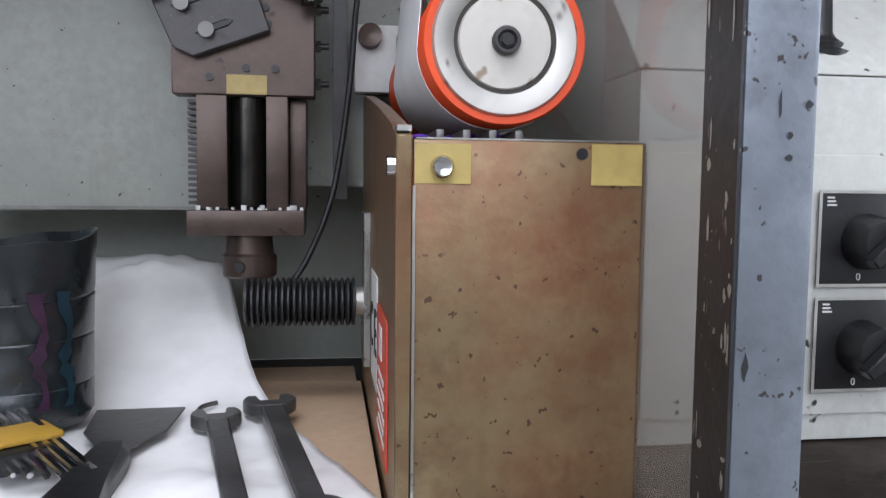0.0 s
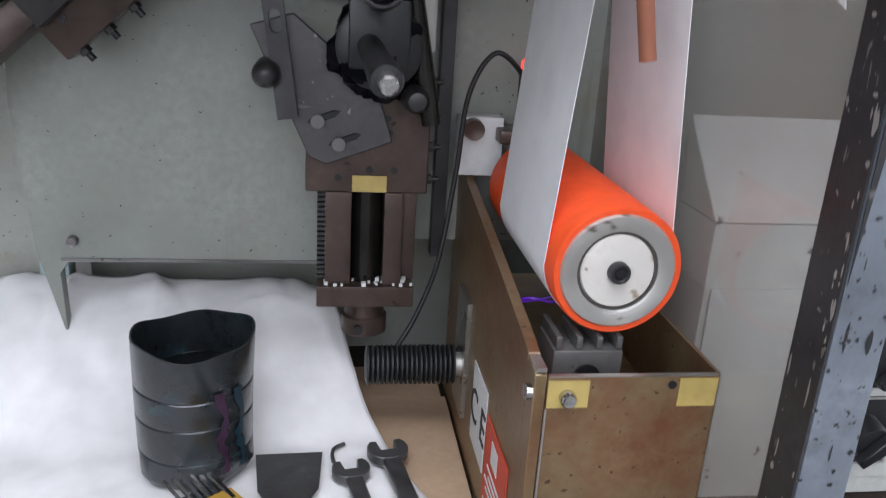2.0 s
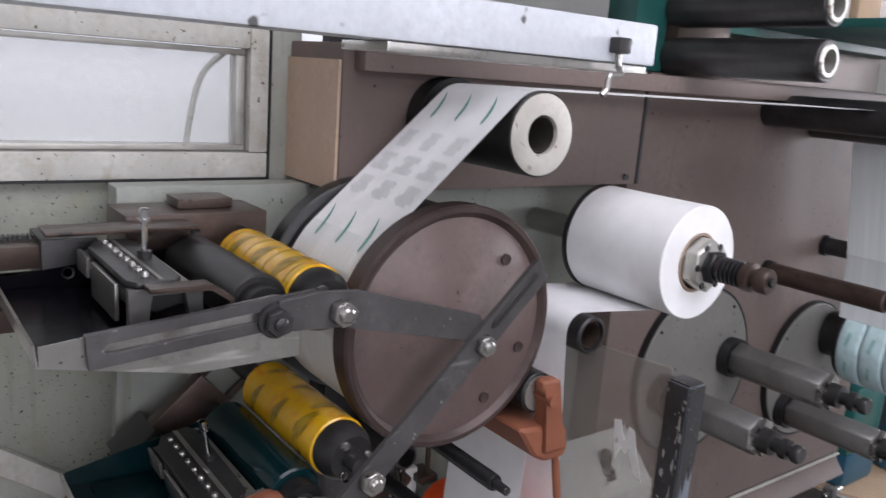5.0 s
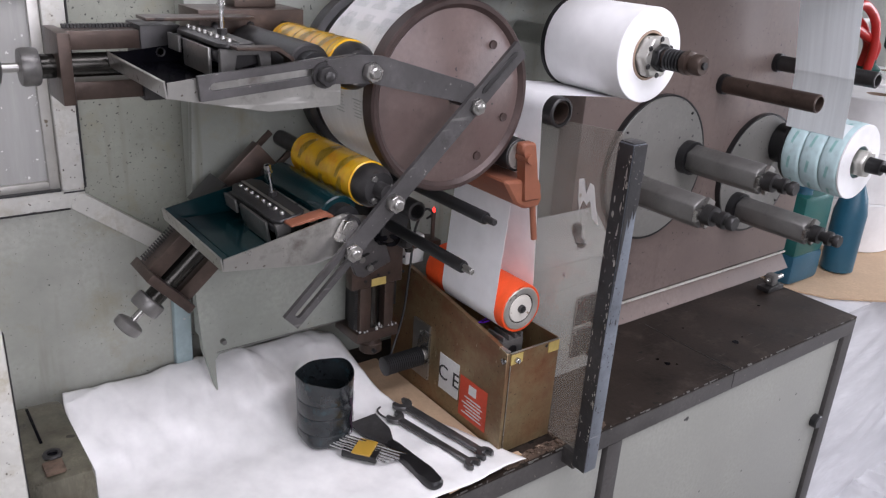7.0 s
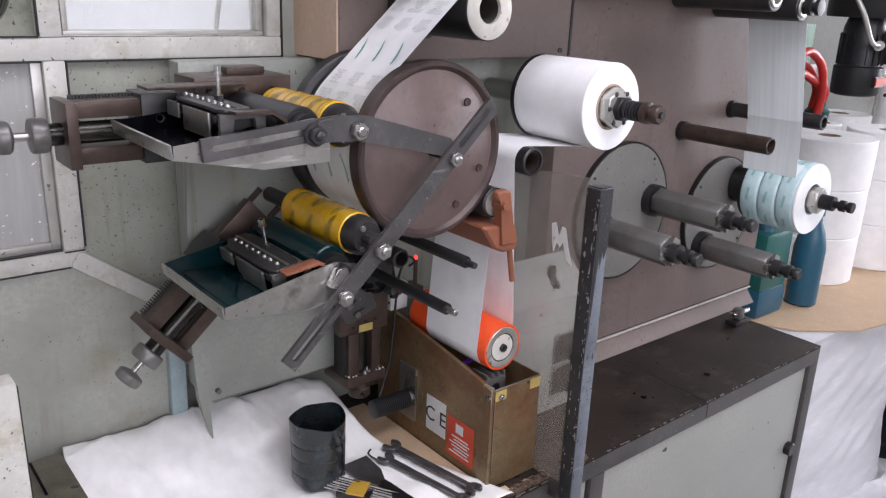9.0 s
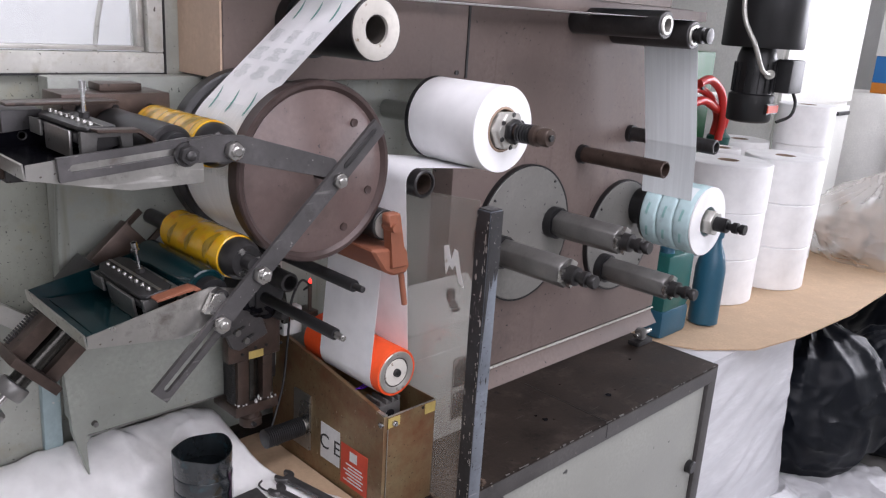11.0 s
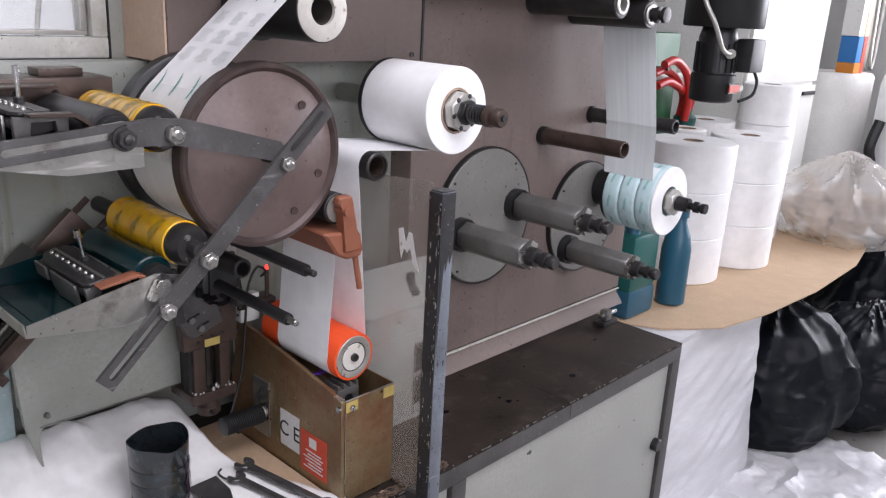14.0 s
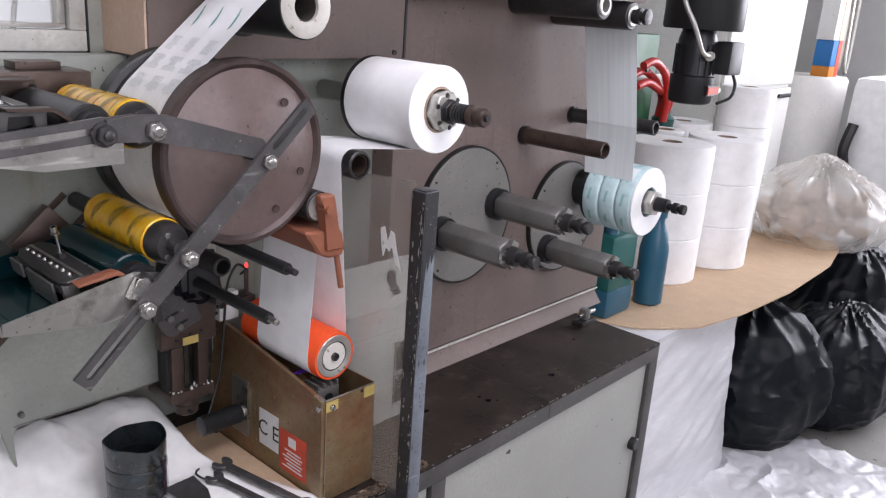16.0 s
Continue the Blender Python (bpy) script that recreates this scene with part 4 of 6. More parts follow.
part("saddle", box(SX - 0.02, SX + 0.027, 0.57, 0.626, 1.1725, 1.225, 0.003), "black", s3, "black oily saddle")
part("saddle_bar", box(SX + 0.028, SX + 0.05, 0.6, 0.64, 1.185, 1.3, 0.002), "alu", s3)
part("bore_tube", tube_y(SX + 0.0, 1.235, 0.016, 0.012, 0.5, 0.60), "dark_steel", s3, "short dark tube")
part("upper_yoke", box(SX - 0.05, SX + 0.05, 0.62, 0.68, 1.2255, 1.31, 0.003), "dark_steel", s3)

t = bmesh.new()
rnd = random.Random(4)
for i in range(26):
    x, y, w = SX - 0.04 + 0.08 * rnd.random(), 0.601 + 0.02 * rnd.random(), 0.0006 + 0.0014 * rnd.random()
    box(x - w, x + w, y - w, y + w, 0.982, 0.982 + 2 * w, 0.0, t)
tagged(part("chips", t, "label_white", s3, "white chips lying on the plate"), kind="stuff")
part("hanging_link", slotted_bar((SX - 0.078, 1.225), (SX - 0.066, 1.13), 0.016, 0.585, 0.594, 0.012, 0.03), "dark_steel", s3, "dark hanging link")
part("link_block", box(SX - 0.072, SX - 0.05, 0.60, 0.62, 1.175, 1.20, 0.002), "brownsteel", s3, "brown end block")
part("oily_motor", lathe([(0.575, 0.03), (0.577, 0.034), (0.66, 0.034)], (SX + 0.004, 0, 1.19), "y", 32), "black", s3, "black oily housing")
part("grease_cap", lathe([(0.565, 0.003), (0.566, 0.007), (0.572, 0.0095), (0.58, 0.0115), (0.606, 0.0115)], (SX + 0.034, 0, 1.15), "y", 28), "dark_steel", s3, "greasy stepped pivot cap")
t = lump((SX + 0.004, 0.588, 1.145), (0.034, 0.016, 0.036), 5.0, 0.35, 6.0, 4, False)
part("grease", t, "black_ink", s3, "lump of wet black grease")
part("pivot_ball", lathe([(0.568, 0.002), (0.57, 0.007), (0.576, 0.0105), (0.585, 0.011), (0.606, 0.011)], (SX - 0.082, 0, 1.165), "y", 24), "dark_steel", s3, "greasy round pivot head")
part("strut", rod((SX + 0.028, 0.585, 1.235), (SX + 0.048, 0.585, 1.13), 0.008, 16), "shaft", s3, "oily strut")
# idle shafts below the drum
for nm, x, z, tip in (("idle_shaft", -0.042, 1.268, 0.335), ("idle_shaft", -0.062, 1.19, 0.352)):
    sh = thing(nm, (x, 0.5, z), "oily black bare shaft with a bright threaded tip", "shaft", "idle shafts")
    part("body", lathe([(tip + 0.02, 0.0085), (tip + 0.022, 0.0095), (0.679, 0.0095)], (x, 0, z), "y", 20), "black", sh)
    part("tip", lathe([(tip, 0.004), (tip + 0.001, 0.005), (tip + 0.0195, 0.0055)], (x, 0, z), "y", 16), "bright" if z < 1.2 else "dark_steel", sh, "threaded tip")

# ---- paper web, rolls and rollers ----
W0, W1 = 0.418, 0.56
RX, RZ, RR = 0.283, 1.482, 0.074       # unwind roll
I2 = (0.1315, 1.397, 0.0235)            # web guide below the roll
OX, OZ, OR = 0.0895, 1.0742, 0.0425     # orange roller
BX, BZ, BR = 0.0435, 1.342, 0.0245     # nip roller
IX, IZ, IR = 0.028, 1.636, 0.0465      # upper idler
FX, FZ, FR = 0.95, 1.655, 0.031       # far idler
GX, GZ, GR = 1.067, 1.399, 0.018       # lower far bar
PX, PZ, PR = 1.135, 1.2, 0.09          # rewind roll
DW = 0.1225                            # drum with paper
NIP = -36.0
OFF = math.degrees(math.atan2(IZ - DZ, IX - DX) + math.acos((DW - IR - 0.0006) / math.hypot(IX - DX, IZ - DZ)))
path = arc(RX, RZ, RR + 0.0006, -80, -98, 4)
path += arc(I2[0], I2[1], I2[2] + 0.0006, 93, 184, 10)
path += arc(OX, OZ, OR + 0.0006, -4, -176, 20)
path += arc(BX, BZ, BR + 0.0006, -2, 142, 14)
path += arc(DX, DZ, DW, NIP, -360 + OFF, 70)
path += arc(IX, IZ, IR + 0.0006, OFF, 88, 10)
path += arc(FX, FZ, FR + 0.0006, 90, 2, 10)
path += arc(GX, GZ, GR + 0.0006, 176, 215, 4)
path += arc(PX, PZ, PR + 0.0006, 140, 110, 4)
web = thing("paper_web", (DX, 0.49, 1.04), "white paper label web threaded through the press rollers", "paper web")
spans, at_ = [], 0
for nm, count, mt, lb in (("feed_span", 5 + 11 + 21 + 15, "paper", "plain white paper"), ("drum_wrap", 71, "drum_paper", "white paper round the drum"),
                          ("print_span", 11, "paper", "freshly printed white paper"), ("return_span", 11, "paper", ""), ("hanging_span", 10, "far_paper", "pale printed paper in streaks")):
    part(nm, ribbon(path[max(at_ - 1, 0):at_ + count], W0, W1), mt, web, lb)
    at_ += count

roll = thing("paper_roll", (RX, 0.46, RZ), "plain white paper roll on a chucked mandrel", "paper roll")
part("paper", lathe([(0.372, 0.039), (0.3715, RR - 0.001), (0.3725, RR), (0.533, RR), (0.534, RR - 0.002), (0.533, 0.039)], (RX, 0, RZ), "y", 96, None, True), "roll", roll)
part("core", tube_y(RX, RZ, 0.039, 0.035, 0.371, 0.534), "core", roll, "cardboard core")
part("chuck", hexnut(RX, 0.352, RZ, 0.035, 0.05), "alu", roll, "bright hexagon chuck")
part("jaw", hexnut(RX, 0.340, RZ, 0.022, 0.014, 0, None, 0.8), "black", roll, "dark jaw nut")
part("mandrel", lathe([(0.27, 0.007), (0.27, 0.0135), (0.273, 0.0155), (0.285, 0.0155), (0.286, 0.011), (0.292, 0.011), (0.293, 0.018), (0.302, 0.018), (0.303, 0.014), (0.34, 0.014)], (RX, 0, RZ), "y", 32), "brownsteel", roll, "dark ringed mandrel")
part("bolt", hexnut(RX, 0.266, RZ, 0.006, 0.005), "black", roll)
for i in range(5):
    part("thread_ring", lathe([(0.306 + i * 0.006, 0.0135), (0.3075 + i * 0.006, 0.0165), (0.3105 + i * 0.006, 0.0165), (0.312 + i * 0.006, 0.0135)], (RX, 0, RZ), "y", 28), "black", roll)
for k in range(6):
    a = 0.3 + math.pi / 6 + k * math.pi / 3
    part("pin", lathe([(0.3505, 0.0035), (0.352, 0.0045), (0.3525, 0.0045)], (RX + 0.0275 * math.cos(a), 0, RZ + 0.0275 * math.sin(a)), "y", 12), "dark_steel", roll)
back = thing("unwind_flange", (RX, 0.58, RZ), "black flanged unwind bearing behind the white roll", "bearing")
part("flange", lathe([(0.536, 0.05), (0.537, 0.074), (0.541, 0.0755), (0.544, 0.05)], (RX, 0, RZ), "y", 64), "black", back)
part("housing", lathe([(0.544, 0.022), (0.6, 0.018), (0.679, 0.018)], (RX, 0, RZ), "y", 48), "cream_front", back, "grey-green bearing tube")

guide = thing("web_guide_tube", (I2[0], 0.5, I2[1]), "dark hollow guide tube with a brown bore", "guide tube")
part("tube", tube_y(I2[0], I2[1], I2[2], 0.019, 0.398, 0.66), "dark_steel", guide)
part("bore", tube_y(I2[0], I2[1], 0.0188, 0.016, 0.402, 0.6), "brownsteel", guide, "brown inner bush")

orange = thing("orange_roller", (OX, 0.48, OZ), "orange rubber covered roller with an aluminium end", "roller")
part("rubber", lathe([(0.389, 0.036), (0.3885, OR - 0.0012), (0.3905, OR), (0.60, OR), (0.60, 0.036)], (OX, 0, OZ), "y", 72, None, True), "orange", orange, "orange rubber cover")
part("end_ring", lathe([(0.3885, 0.0265), (0.3875, 0.029), (0.387, 0.0365), (0.389, 0.038), (0.60, 0.038), (0.60, 0.0265)], (OX, 0, OZ), "y", 64, None, True), "alu", orange, "worn aluminium ring")
part("groove", lathe([(0.3895, 0.0245), (0.3895, 0.0264), (0.41, 0.0264), (0.41, 0.0245)], (OX, 0, OZ), "y", 48, None, True), "bore", orange)
part("end_cap", lathe([(0.3885, 0.001), (0.3885, 0.0235), (0.390, 0.0244), (0.41, 0.0244)], (OX, 0, OZ), "y", 48), "cap", orange, "stained cream end cap")
part("socket_screw", lathe([(0.3845, 0.0038), (0.383, 0.005), (0.383, 0.0065), (0.3845, 0.0072), (0.3886, 0.0072)], (OX, 0, OZ), "y", 24), "dark_steel", orange, "grey socket screw")
part("hex_socket", hexnut(OX, 0.3828, OZ, 0.0035, 0.001), "black", orange)

orange.location.y += 0.011

nip = thing("nip_roller", (BX, 0.5, BZ), "grey rubber nip roller pressed against the drum", "roller")
part("roller", lathe([(0.392, 0.012), (0.392, BR - 0.001), (0.393, BR), (0.60, BR), (0.60, 0.012)], (BX, 0, BZ), "y", 48), "dark_steel", nip)
part("end_ring", lathe([(0.390, 0.015), (0.390, 0.021), (0.3925, 0.021)], (BX, 0, BZ), "y", 32), "alu", nip)
lever = thing("nip_lever", (0.05, 0.38, 1.25), "rust-brown cast lever carrying the nip roller", "lever")
part("arm", prism([(0.030, 1.366), (0.054, 1.366), (0.058, 1.358), (0.062, 1.308), (0.075, 1.30), (0.075, 1.275), (0.04, 1.275), (0.038, 1.345), (0.029, 1.352)], 0.368, 0.386, 0.003), "rust", lever)
part("body", prism([(0.002, 1.312), (0.075, 1.305), (0.084, 1.275), (0.078, 1.262), (0.05, 1.262), (0.03, 1.272)], 0.372, 0.55, 0.004), "rust", lever)
part("stop_rod", rod((0.071, 0.38, 1.263), (0.082, 0.38, 1.206), 0.0048), "rust", lever)
part("pivot_pin", rod((0.042, 0.362, 1.343), (0.042, 0.392, 1.343), 0.007), "rust", lever)

idler = thing("upper_idler", (IX, 0.5, IZ), "dark idler roller with a pale ring end and open bore", "roller")
part("shell", lathe([(0.4105, 0.042), (0.4105, IR - 0.001), (0.4115, IR), (0.598, IR), (0.598, 0.042)], (IX, 0, IZ), "y", 72, None, True), "dark_steel", idler)
part("end_ring", lathe([(0.412, 0.021), (0.4095, 0.0215), (0.409, 0.0235), (0.409, 0.0425), (0.4103, 0.0445), (0.43, 0.0415), (0.43, 0.021)], (IX, 0, IZ), "y", 64, None, True), "cap", idler, "pale end ring")
part("bore", tube_y(IX, IZ, 0.0209, 0.0195, 0.413, 0.59), "bore", idler)
part("axle", rod((IX, 0.56, IZ), (IX, 0.6, IZ), 0.019), "black", idler)
bf = thing("idler_flange", (IX, 0.59, IZ), "black flange behind the upper idler", "flange")
part("flange", lathe([(0.57, 0.047), (0.57, 0.053), (0.598, 0.053), (0.598, 0.047)], (IX, 0, IZ), "y", 64, None, True), "black", bf)

# far idlers on the brown panel
for nm, x, z, r, y0, ri in (("far_idler", FX, FZ, FR, 0.41, 0.02), ("far_idler", 0.785, 1.672, 0.029, 0.385, 0.018), ("far_idler", 0.488, 1.747, 0.029, 0.36, 0.02), ("far_idler", 0.487, 1.819, 0.029, 0.36, 0.02)):
    f = thing(nm, (x, 0.5, z), "dark steel idler tube with a bright ring end", "roller", "far idlers")
    part("tube", tube_y(x, z, r, ri, y0, 0.62), "dark_steel", f)
    part("end_ring", tube_y(x, z, ri + 0.0035, ri - 0.004, y0 - 0.003, y0 + 0.05), "alu", f, "bright end ring")
    if abs(x - FX) < 0.001:
        part("knob", lathe([(0.37, 0.008), (0.371, 0.017), (0.38, 0.017), (0.381, 0.01), (0.387, 0.01), (0.388, 0.018), (0.398, 0.018), (0.4, 0.01), (0.44, 0.01)], (x, 0, z), "y", 28), "dark_steel", f, "dark ringed end knob")
bar = thing("turning_bar", (0.862, 0.5, 1.36), "brown steel turning bar on the panel", "bar")
part("tube", tube_y(0.862, 1.36, 0.0195, 0.0155, 0.385, 0.615), "brownsteel", bar)
part("collar", lathe([(0.608, 0.023), (0.6195, 0.023)], (0.862, 0, 1.36), "y", 32), "black", bar)
bar2 = thing("far_guide_bar", (GX, 0.5, GZ), "dark steel guide bar at the printed web", "bar")
part("tube", tube_y(GX, GZ, GR, 0.013, 0.375, 0.615), "dark_steel", bar2)
part("collar", lathe([(0.608, 0.022), (0.6195, 0.022)], (GX, 0, GZ), "y", 32), "black", bar2)

# ---- rewind turrets ----
for nm, x, z, r in (("turret_disc", 0.658, 1.188, 0.163), ("turret_disc", 1.065, 1.125, 0.152)):
    td = thing(nm, (x, 0.61, z), "grey-green painted round rewind turret with a black edge", "turret", "turret discs")
    part("disc", lathe([(0.606, 0.02), (0.606, r - 0.006), (0.608, r - 0.004), (0.6195, r - 0.004)], (x, 0, z), "y", 96), "turret", td)
    part("edge", lathe([(0.607, r - 0.0038), (0.607, r), (0.6195, r), (0.6195, r - 0.0038)], (x, 0, z), "y", 96, None, True), "black", td, "black edge ring")
    for a in range(4):
        part("bolt", hexnut(x + (r - 0.015) * math.cos(a * 1.57 + 0.9), 0.603, z + (r - 0.015) * math.sin(a * 1.57 + 0.9), 0.003, 0.003), "dark_steel", td)


def mandrel(x, z, tip):
    th = thing("hexagon_mandrel", (x, 0.5, z), "empty grey steel rewind mandrel with a ringed tip", "mandrel", "rewind mandrels")
    pts = [(x + 0.034 * math.cos(0.5 + i * math.pi / 3), z + 0.034 * math.sin(0.5 + i * math.pi / 3)) for i in range(6)]
    part("body", prism(pts, tip + 0.075, 0.585, 0.003), "mandrel", th, "worn grey hexagon body")
    part("collar", lathe([(0.585, 0.038), (0.6055, 0.038)], (x, 0, z), "y", 40), "black", th)
    for k in range(3):
        a = 0.5 + k * 2.094
        part("jaw", box(-0.012, 0.012, tip + 0.066, tip + 0.0745, 0.012, 0.031, 0.001), "bright", th, "bright worn jaw", Matrix.Translation((x, 0, z)) @ Matrix.Rotation(a, 4, "Y"))
    part("screw", lathe([(tip, 0.006), (tip, 0.0125), (tip + 0.003, 0.0145), (tip + 0.012, 0.0145), (tip + 0.013, 0.0095), (tip + 0.02, 0.0095), (tip + 0.021, 0.0165), (tip + 0.032, 0.0165), (tip + 0.033, 0.0115), (tip + 0.046, 0.0115), (tip + 0.047, 0.02), (tip + 0.066, 0.021), (tip + 0.074, 0.012)], (x, 0, z), "y", 28), "dark_steel", th, "dark ringed screw")
    return th


mandrel(0.755, 1.205, 0.335)
mandrel(0.563, 1.163, 0.335)
mandrel(0.99, 1.05, 0.33)

prt = thing("printed_roll", (PX, 0.48, PZ), "rewound label roll printed in pale teal with three bands", "paper roll")
part("white_end", lathe([(0.400, 0.039), (0.3995, PR - 0.002), (0.4005, PR - 0.001), (0.404, PR - 0.001), (0.404, 0.039)], (PX, 0, PZ), "y", 80, None, True), "roll", prt, "plain white end band")
for j, (a, b) in enumerate(((0.4045, 0.451), (0.4525, 0.499), (0.5005, 0.547))):
    part("label_band", lathe([(a, 0.039), (a, PR - 0.004), (a + 0.003, PR - 0.001), (a + 0.008, PR), (b - 0.008, PR), (b - 0.003, PR - 0.001), (b, PR - 0.004), (b, 0.039)], (PX, 0, PZ), "y", 80, None, True), "teal_paper", prt, "pale teal printed band")
    for k in range(9):
        t = bmesh.new()
        rows = []
        for i in range(5):
            ang = 2 * math.pi * k / 9 + (i / 4 - 0.5) * 0.34
            rows.append([t.verts.new((PX + (PR + 0.0004) * math.cos(ang), (a + b) / 2 + v * 0.007 + i * 0.001, PZ + (PR + 0.0004) * math.sin(ang))) for v in (-0.5, 0.5)])
        for p, q in zip(rows, rows[1:]):
            t.faces.new((p[0], p[1], q[1], q[0]))
        part("print_mark", t, "soft_teal", prt)
part("chuck", hexnut(PX, 0.378, PZ, 0.034, 0.03), "alu", prt, "grey chuck")
part("mandrel", lathe([(0.3, 0.006), (0.3, 0.013), (0.311, 0.013), (0.312, 0.008), (0.318, 0.008), (0.319, 0.014), (0.331, 0.014), (0.332, 0.009), (0.345, 0.009), (0.346, 0.018), (0.378, 0.019)], (PX, 0, PZ), "y", 28), "black", prt, "black ringed mandrel tip")
pf = thing("rewind_flange", (PX, 0.57, PZ), "black flange behind the printed roll", "flange")
part("flange", lathe([(0.55, 0.05), (0.551, 0.083), (0.557, 0.083), (0.56, 0.05), (0.605, 0.05)], (PX, 0, PZ), "y", 48), "black", pf)
# ---- guard plate and post ----
guard = thing("guard_plate", (0.16, 0.4, TOP), "scratched cloudy acrylic splash guard on a chipped steel post", "splash guard")
part("sheet", prism([(0, 0), (0.36, 0), (0.36, 0.525), (0, 0.552)], -0.0015, 0.0015, 0.0, None), "acrylic", guard, "scratched cloudy acrylic sheet", Matrix.Translation((0.15, 0.2915, TOP + 0.01)) @ Matrix.Rotation(radians(90), 4, "Z"))
part("post", box(0.144, 0.172, 0.262, 0.29, 0.81, 1.378, 0.002), "post", guard, "blue-grey chipped square steel post")
# This side mirrors dark surroundings; that darkness is put into its colour.
part("dark_side", box(0.1425, 0.1437, 0.2625, 0.2895, 0.811, 1.377), "dark_post", guard, "chipped side of the post, dark reflection put into its colour")
t = bmesh.new()
rnd = random.Random(21)
for i in range(46):
    z = 0.83 + 0.54 * rnd.random() ** (0.75 if i % 2 else 0.4)
    x = 0.1455 + 0.025 * rnd.random() ** 2.2
    w, hgt = 0.0004 + 0.0019 * rnd.random() ** 3, 0.0008 + 0.0065 * rnd.random() ** 3
    pts = [(x + w * math.cos(a) * (0.6 + 0.8 * rnd.random()), z + hgt * math.sin(a) * (0.6 + 0.8 * rnd.random())) for a in (0, 0.8, 1.6, 2.4, 3.1, 3.9, 4.7, 5.5)]
    vs = [t.verts.new((min(max(px, 0.1445), 0.1715), 0.2616, pz)) for px, pz in pts]
    t.faces.new(vs)
tagged(part("paint_chips", t, "dark_post", guard, "dark chipped spots"), kind="stuff")
t = bmesh.new()
for i in range(70):
    z = 0.85 + 0.52 * rnd.random()
    y = 0.264 + 0.006 * rnd.random() ** 2 + (0.018 if i % 5 == 0 else 0.0)
    w, hgt = 0.0005 + 0.0016 * rnd.random() ** 2, 0.001 + 0.008 * rnd.random() ** 2
    vs = [t.verts.new((0.1422, y + w * math.cos(a) * (0.6 + 0.8 * rnd.random()), z + hgt * math.sin(a) * (0.6 + 0.8 * rnd.random()))) for a in (0, 0.8, 1.6, 2.4, 3.1, 3.9, 4.7, 5.5)]
    t.faces.new(vs)
tagged(part("scratch_marks", t, "alu", guard, "bare scratches on the dark side"), kind="stuff")
# upper front drawn darker, with a ragged lower edge
part("dark_top", prism([(0.1442, 1.377), (0.1718, 1.377), (0.1718, 1.285), (0.165, 1.262), (0.162, 1.281), (0.157, 1.248), (0.153, 1.27), (0.149, 1.2), (0.1442, 1.12)], 0.2609, 0.2614), "dark_post", guard, "dark upper front of the post")
part("post_cap", box(0.145, 0.171, 0.263, 0.289, 1.3782, 1.380, 0.0005), "dark_post", guard)
part("foot_plate", box(0.146, 0.2, 0.2902, FRONT + 0.0002, 0.8, 0.832, 0.001), "bench_frame", guard, "dark steel foot plate")
part("chip_mark", prism([(0.002, 0.0), (0.012, 0.028), (0.02, 0.058), (0.028, 0.06), (0.034, 0.04), (0.042, 0.064), (0.052, 0.06), (0.048, 0.028), (0.044, 0.012), (0.038, 0.03), (0.03, 0.024), (0.024, 0.034), (0.014, 0.006)], 0.0032, 0.0038), "label_white", guard, "scraped white remains of a label", Matrix.Translation((0.1515, 0.31, 1.24)) @ Matrix.Rotation(radians(90), 4, "Z"))

# ---- brass coloured box with the orange roller ----
bx = thing("dryer_box", (0.09, 0.5, TOP), "tarnished brass-coloured sheet-metal box under the orange roller", "machine box")
part("front_cover", box(0.038, 0.146, 0.3465, 0.3495, TOP + 0.002, 1.02, 0.0008), "brass", bx, "tarnished brass-coloured cover")
part("left_cover", prism([(0.3465, TOP + 0.002), (0.679, TOP + 0.002), (0.679, 1.072), (0.64, 1.072), (0.47, 1.046), (0.38, 1.03), (0.3465, 1.022)], 0.030, 0.0375, 0.0008), "brass", bx, "", Matrix(((0, 1, 0, 0), (1, 0, 0, 0), (0, 0, 1, 0), (0, 0, 0, 1))))
part("right_cover", box(0.1465, 0.149, 0.35, 0.679, TOP + 0.002, 1.02), "brass", bx)
part("floor_sheet", box(0.038, 0.146, 0.35, 0.679, TOP + 0.002, TOP + 0.005), "brass", bx)
part("inner_lid", box(0.038, 0.146, 0.374, 0.678, 0.955, 0.96), "brass", bx, "tarnished inner sheet")
part("comb_block", box(0.052, 0.099, 0.385, 0.425, 0.9605, 1.0185, 0.002), "mandrel", bx, "worn grey block with a round slot")
part("block_slot", lathe([(0.3836, 0.009), (0.386, 0.009)], (0.0755, 0, 1.0), "y", 24), "black", bx)
part("red_inset", box(0.0385, 0.0405, 0.36, 0.42, 0.97, 1.012), "label_red", bx, "red inner strip")
for i in range(4):
    part("fin", box(0.0535 + i * 0.0135, 0.0575 + i * 0.0135, 0.386, 0.424, 1.0188, 1.0275, 0.0008), "mandrel", bx)
part("top_edge", box(0.039, 0.1455, 0.3462, 0.3498, 1.0201, 1.0208), "sheet_steel", bx, "bright worn top edge")
part("rim_strip", box(0.0305, 0.037, 0.3466, 0.37, 1.0235, 1.0262), "sheet_steel", bx, "bright worn corner")
part("worn_edge", box(0.0375, 0.0388, 0.3452, 0.3462, TOP + 0.004, 0.999), "sheet_steel", bx, "bright worn edge")
part("tape_patch", box(0.0385, 0.064, 0.3455, 0.3463, 1.0, 1.018), "tape", bx, "yellowed tape patch")
part("tape_patch", box(0.121, 0.1455, 0.3455, 0.3463, 1.0, 1.019), "tape", bx, "yellowed tape patch")
part("screw", lathe([(0.3395, 0.0022), (0.339, 0.004), (0.341, 0.0052), (0.3454, 0.0052)], (0.0505, 0, 1.0075), "y", 20), "chrome", bx, "bright socket screw")
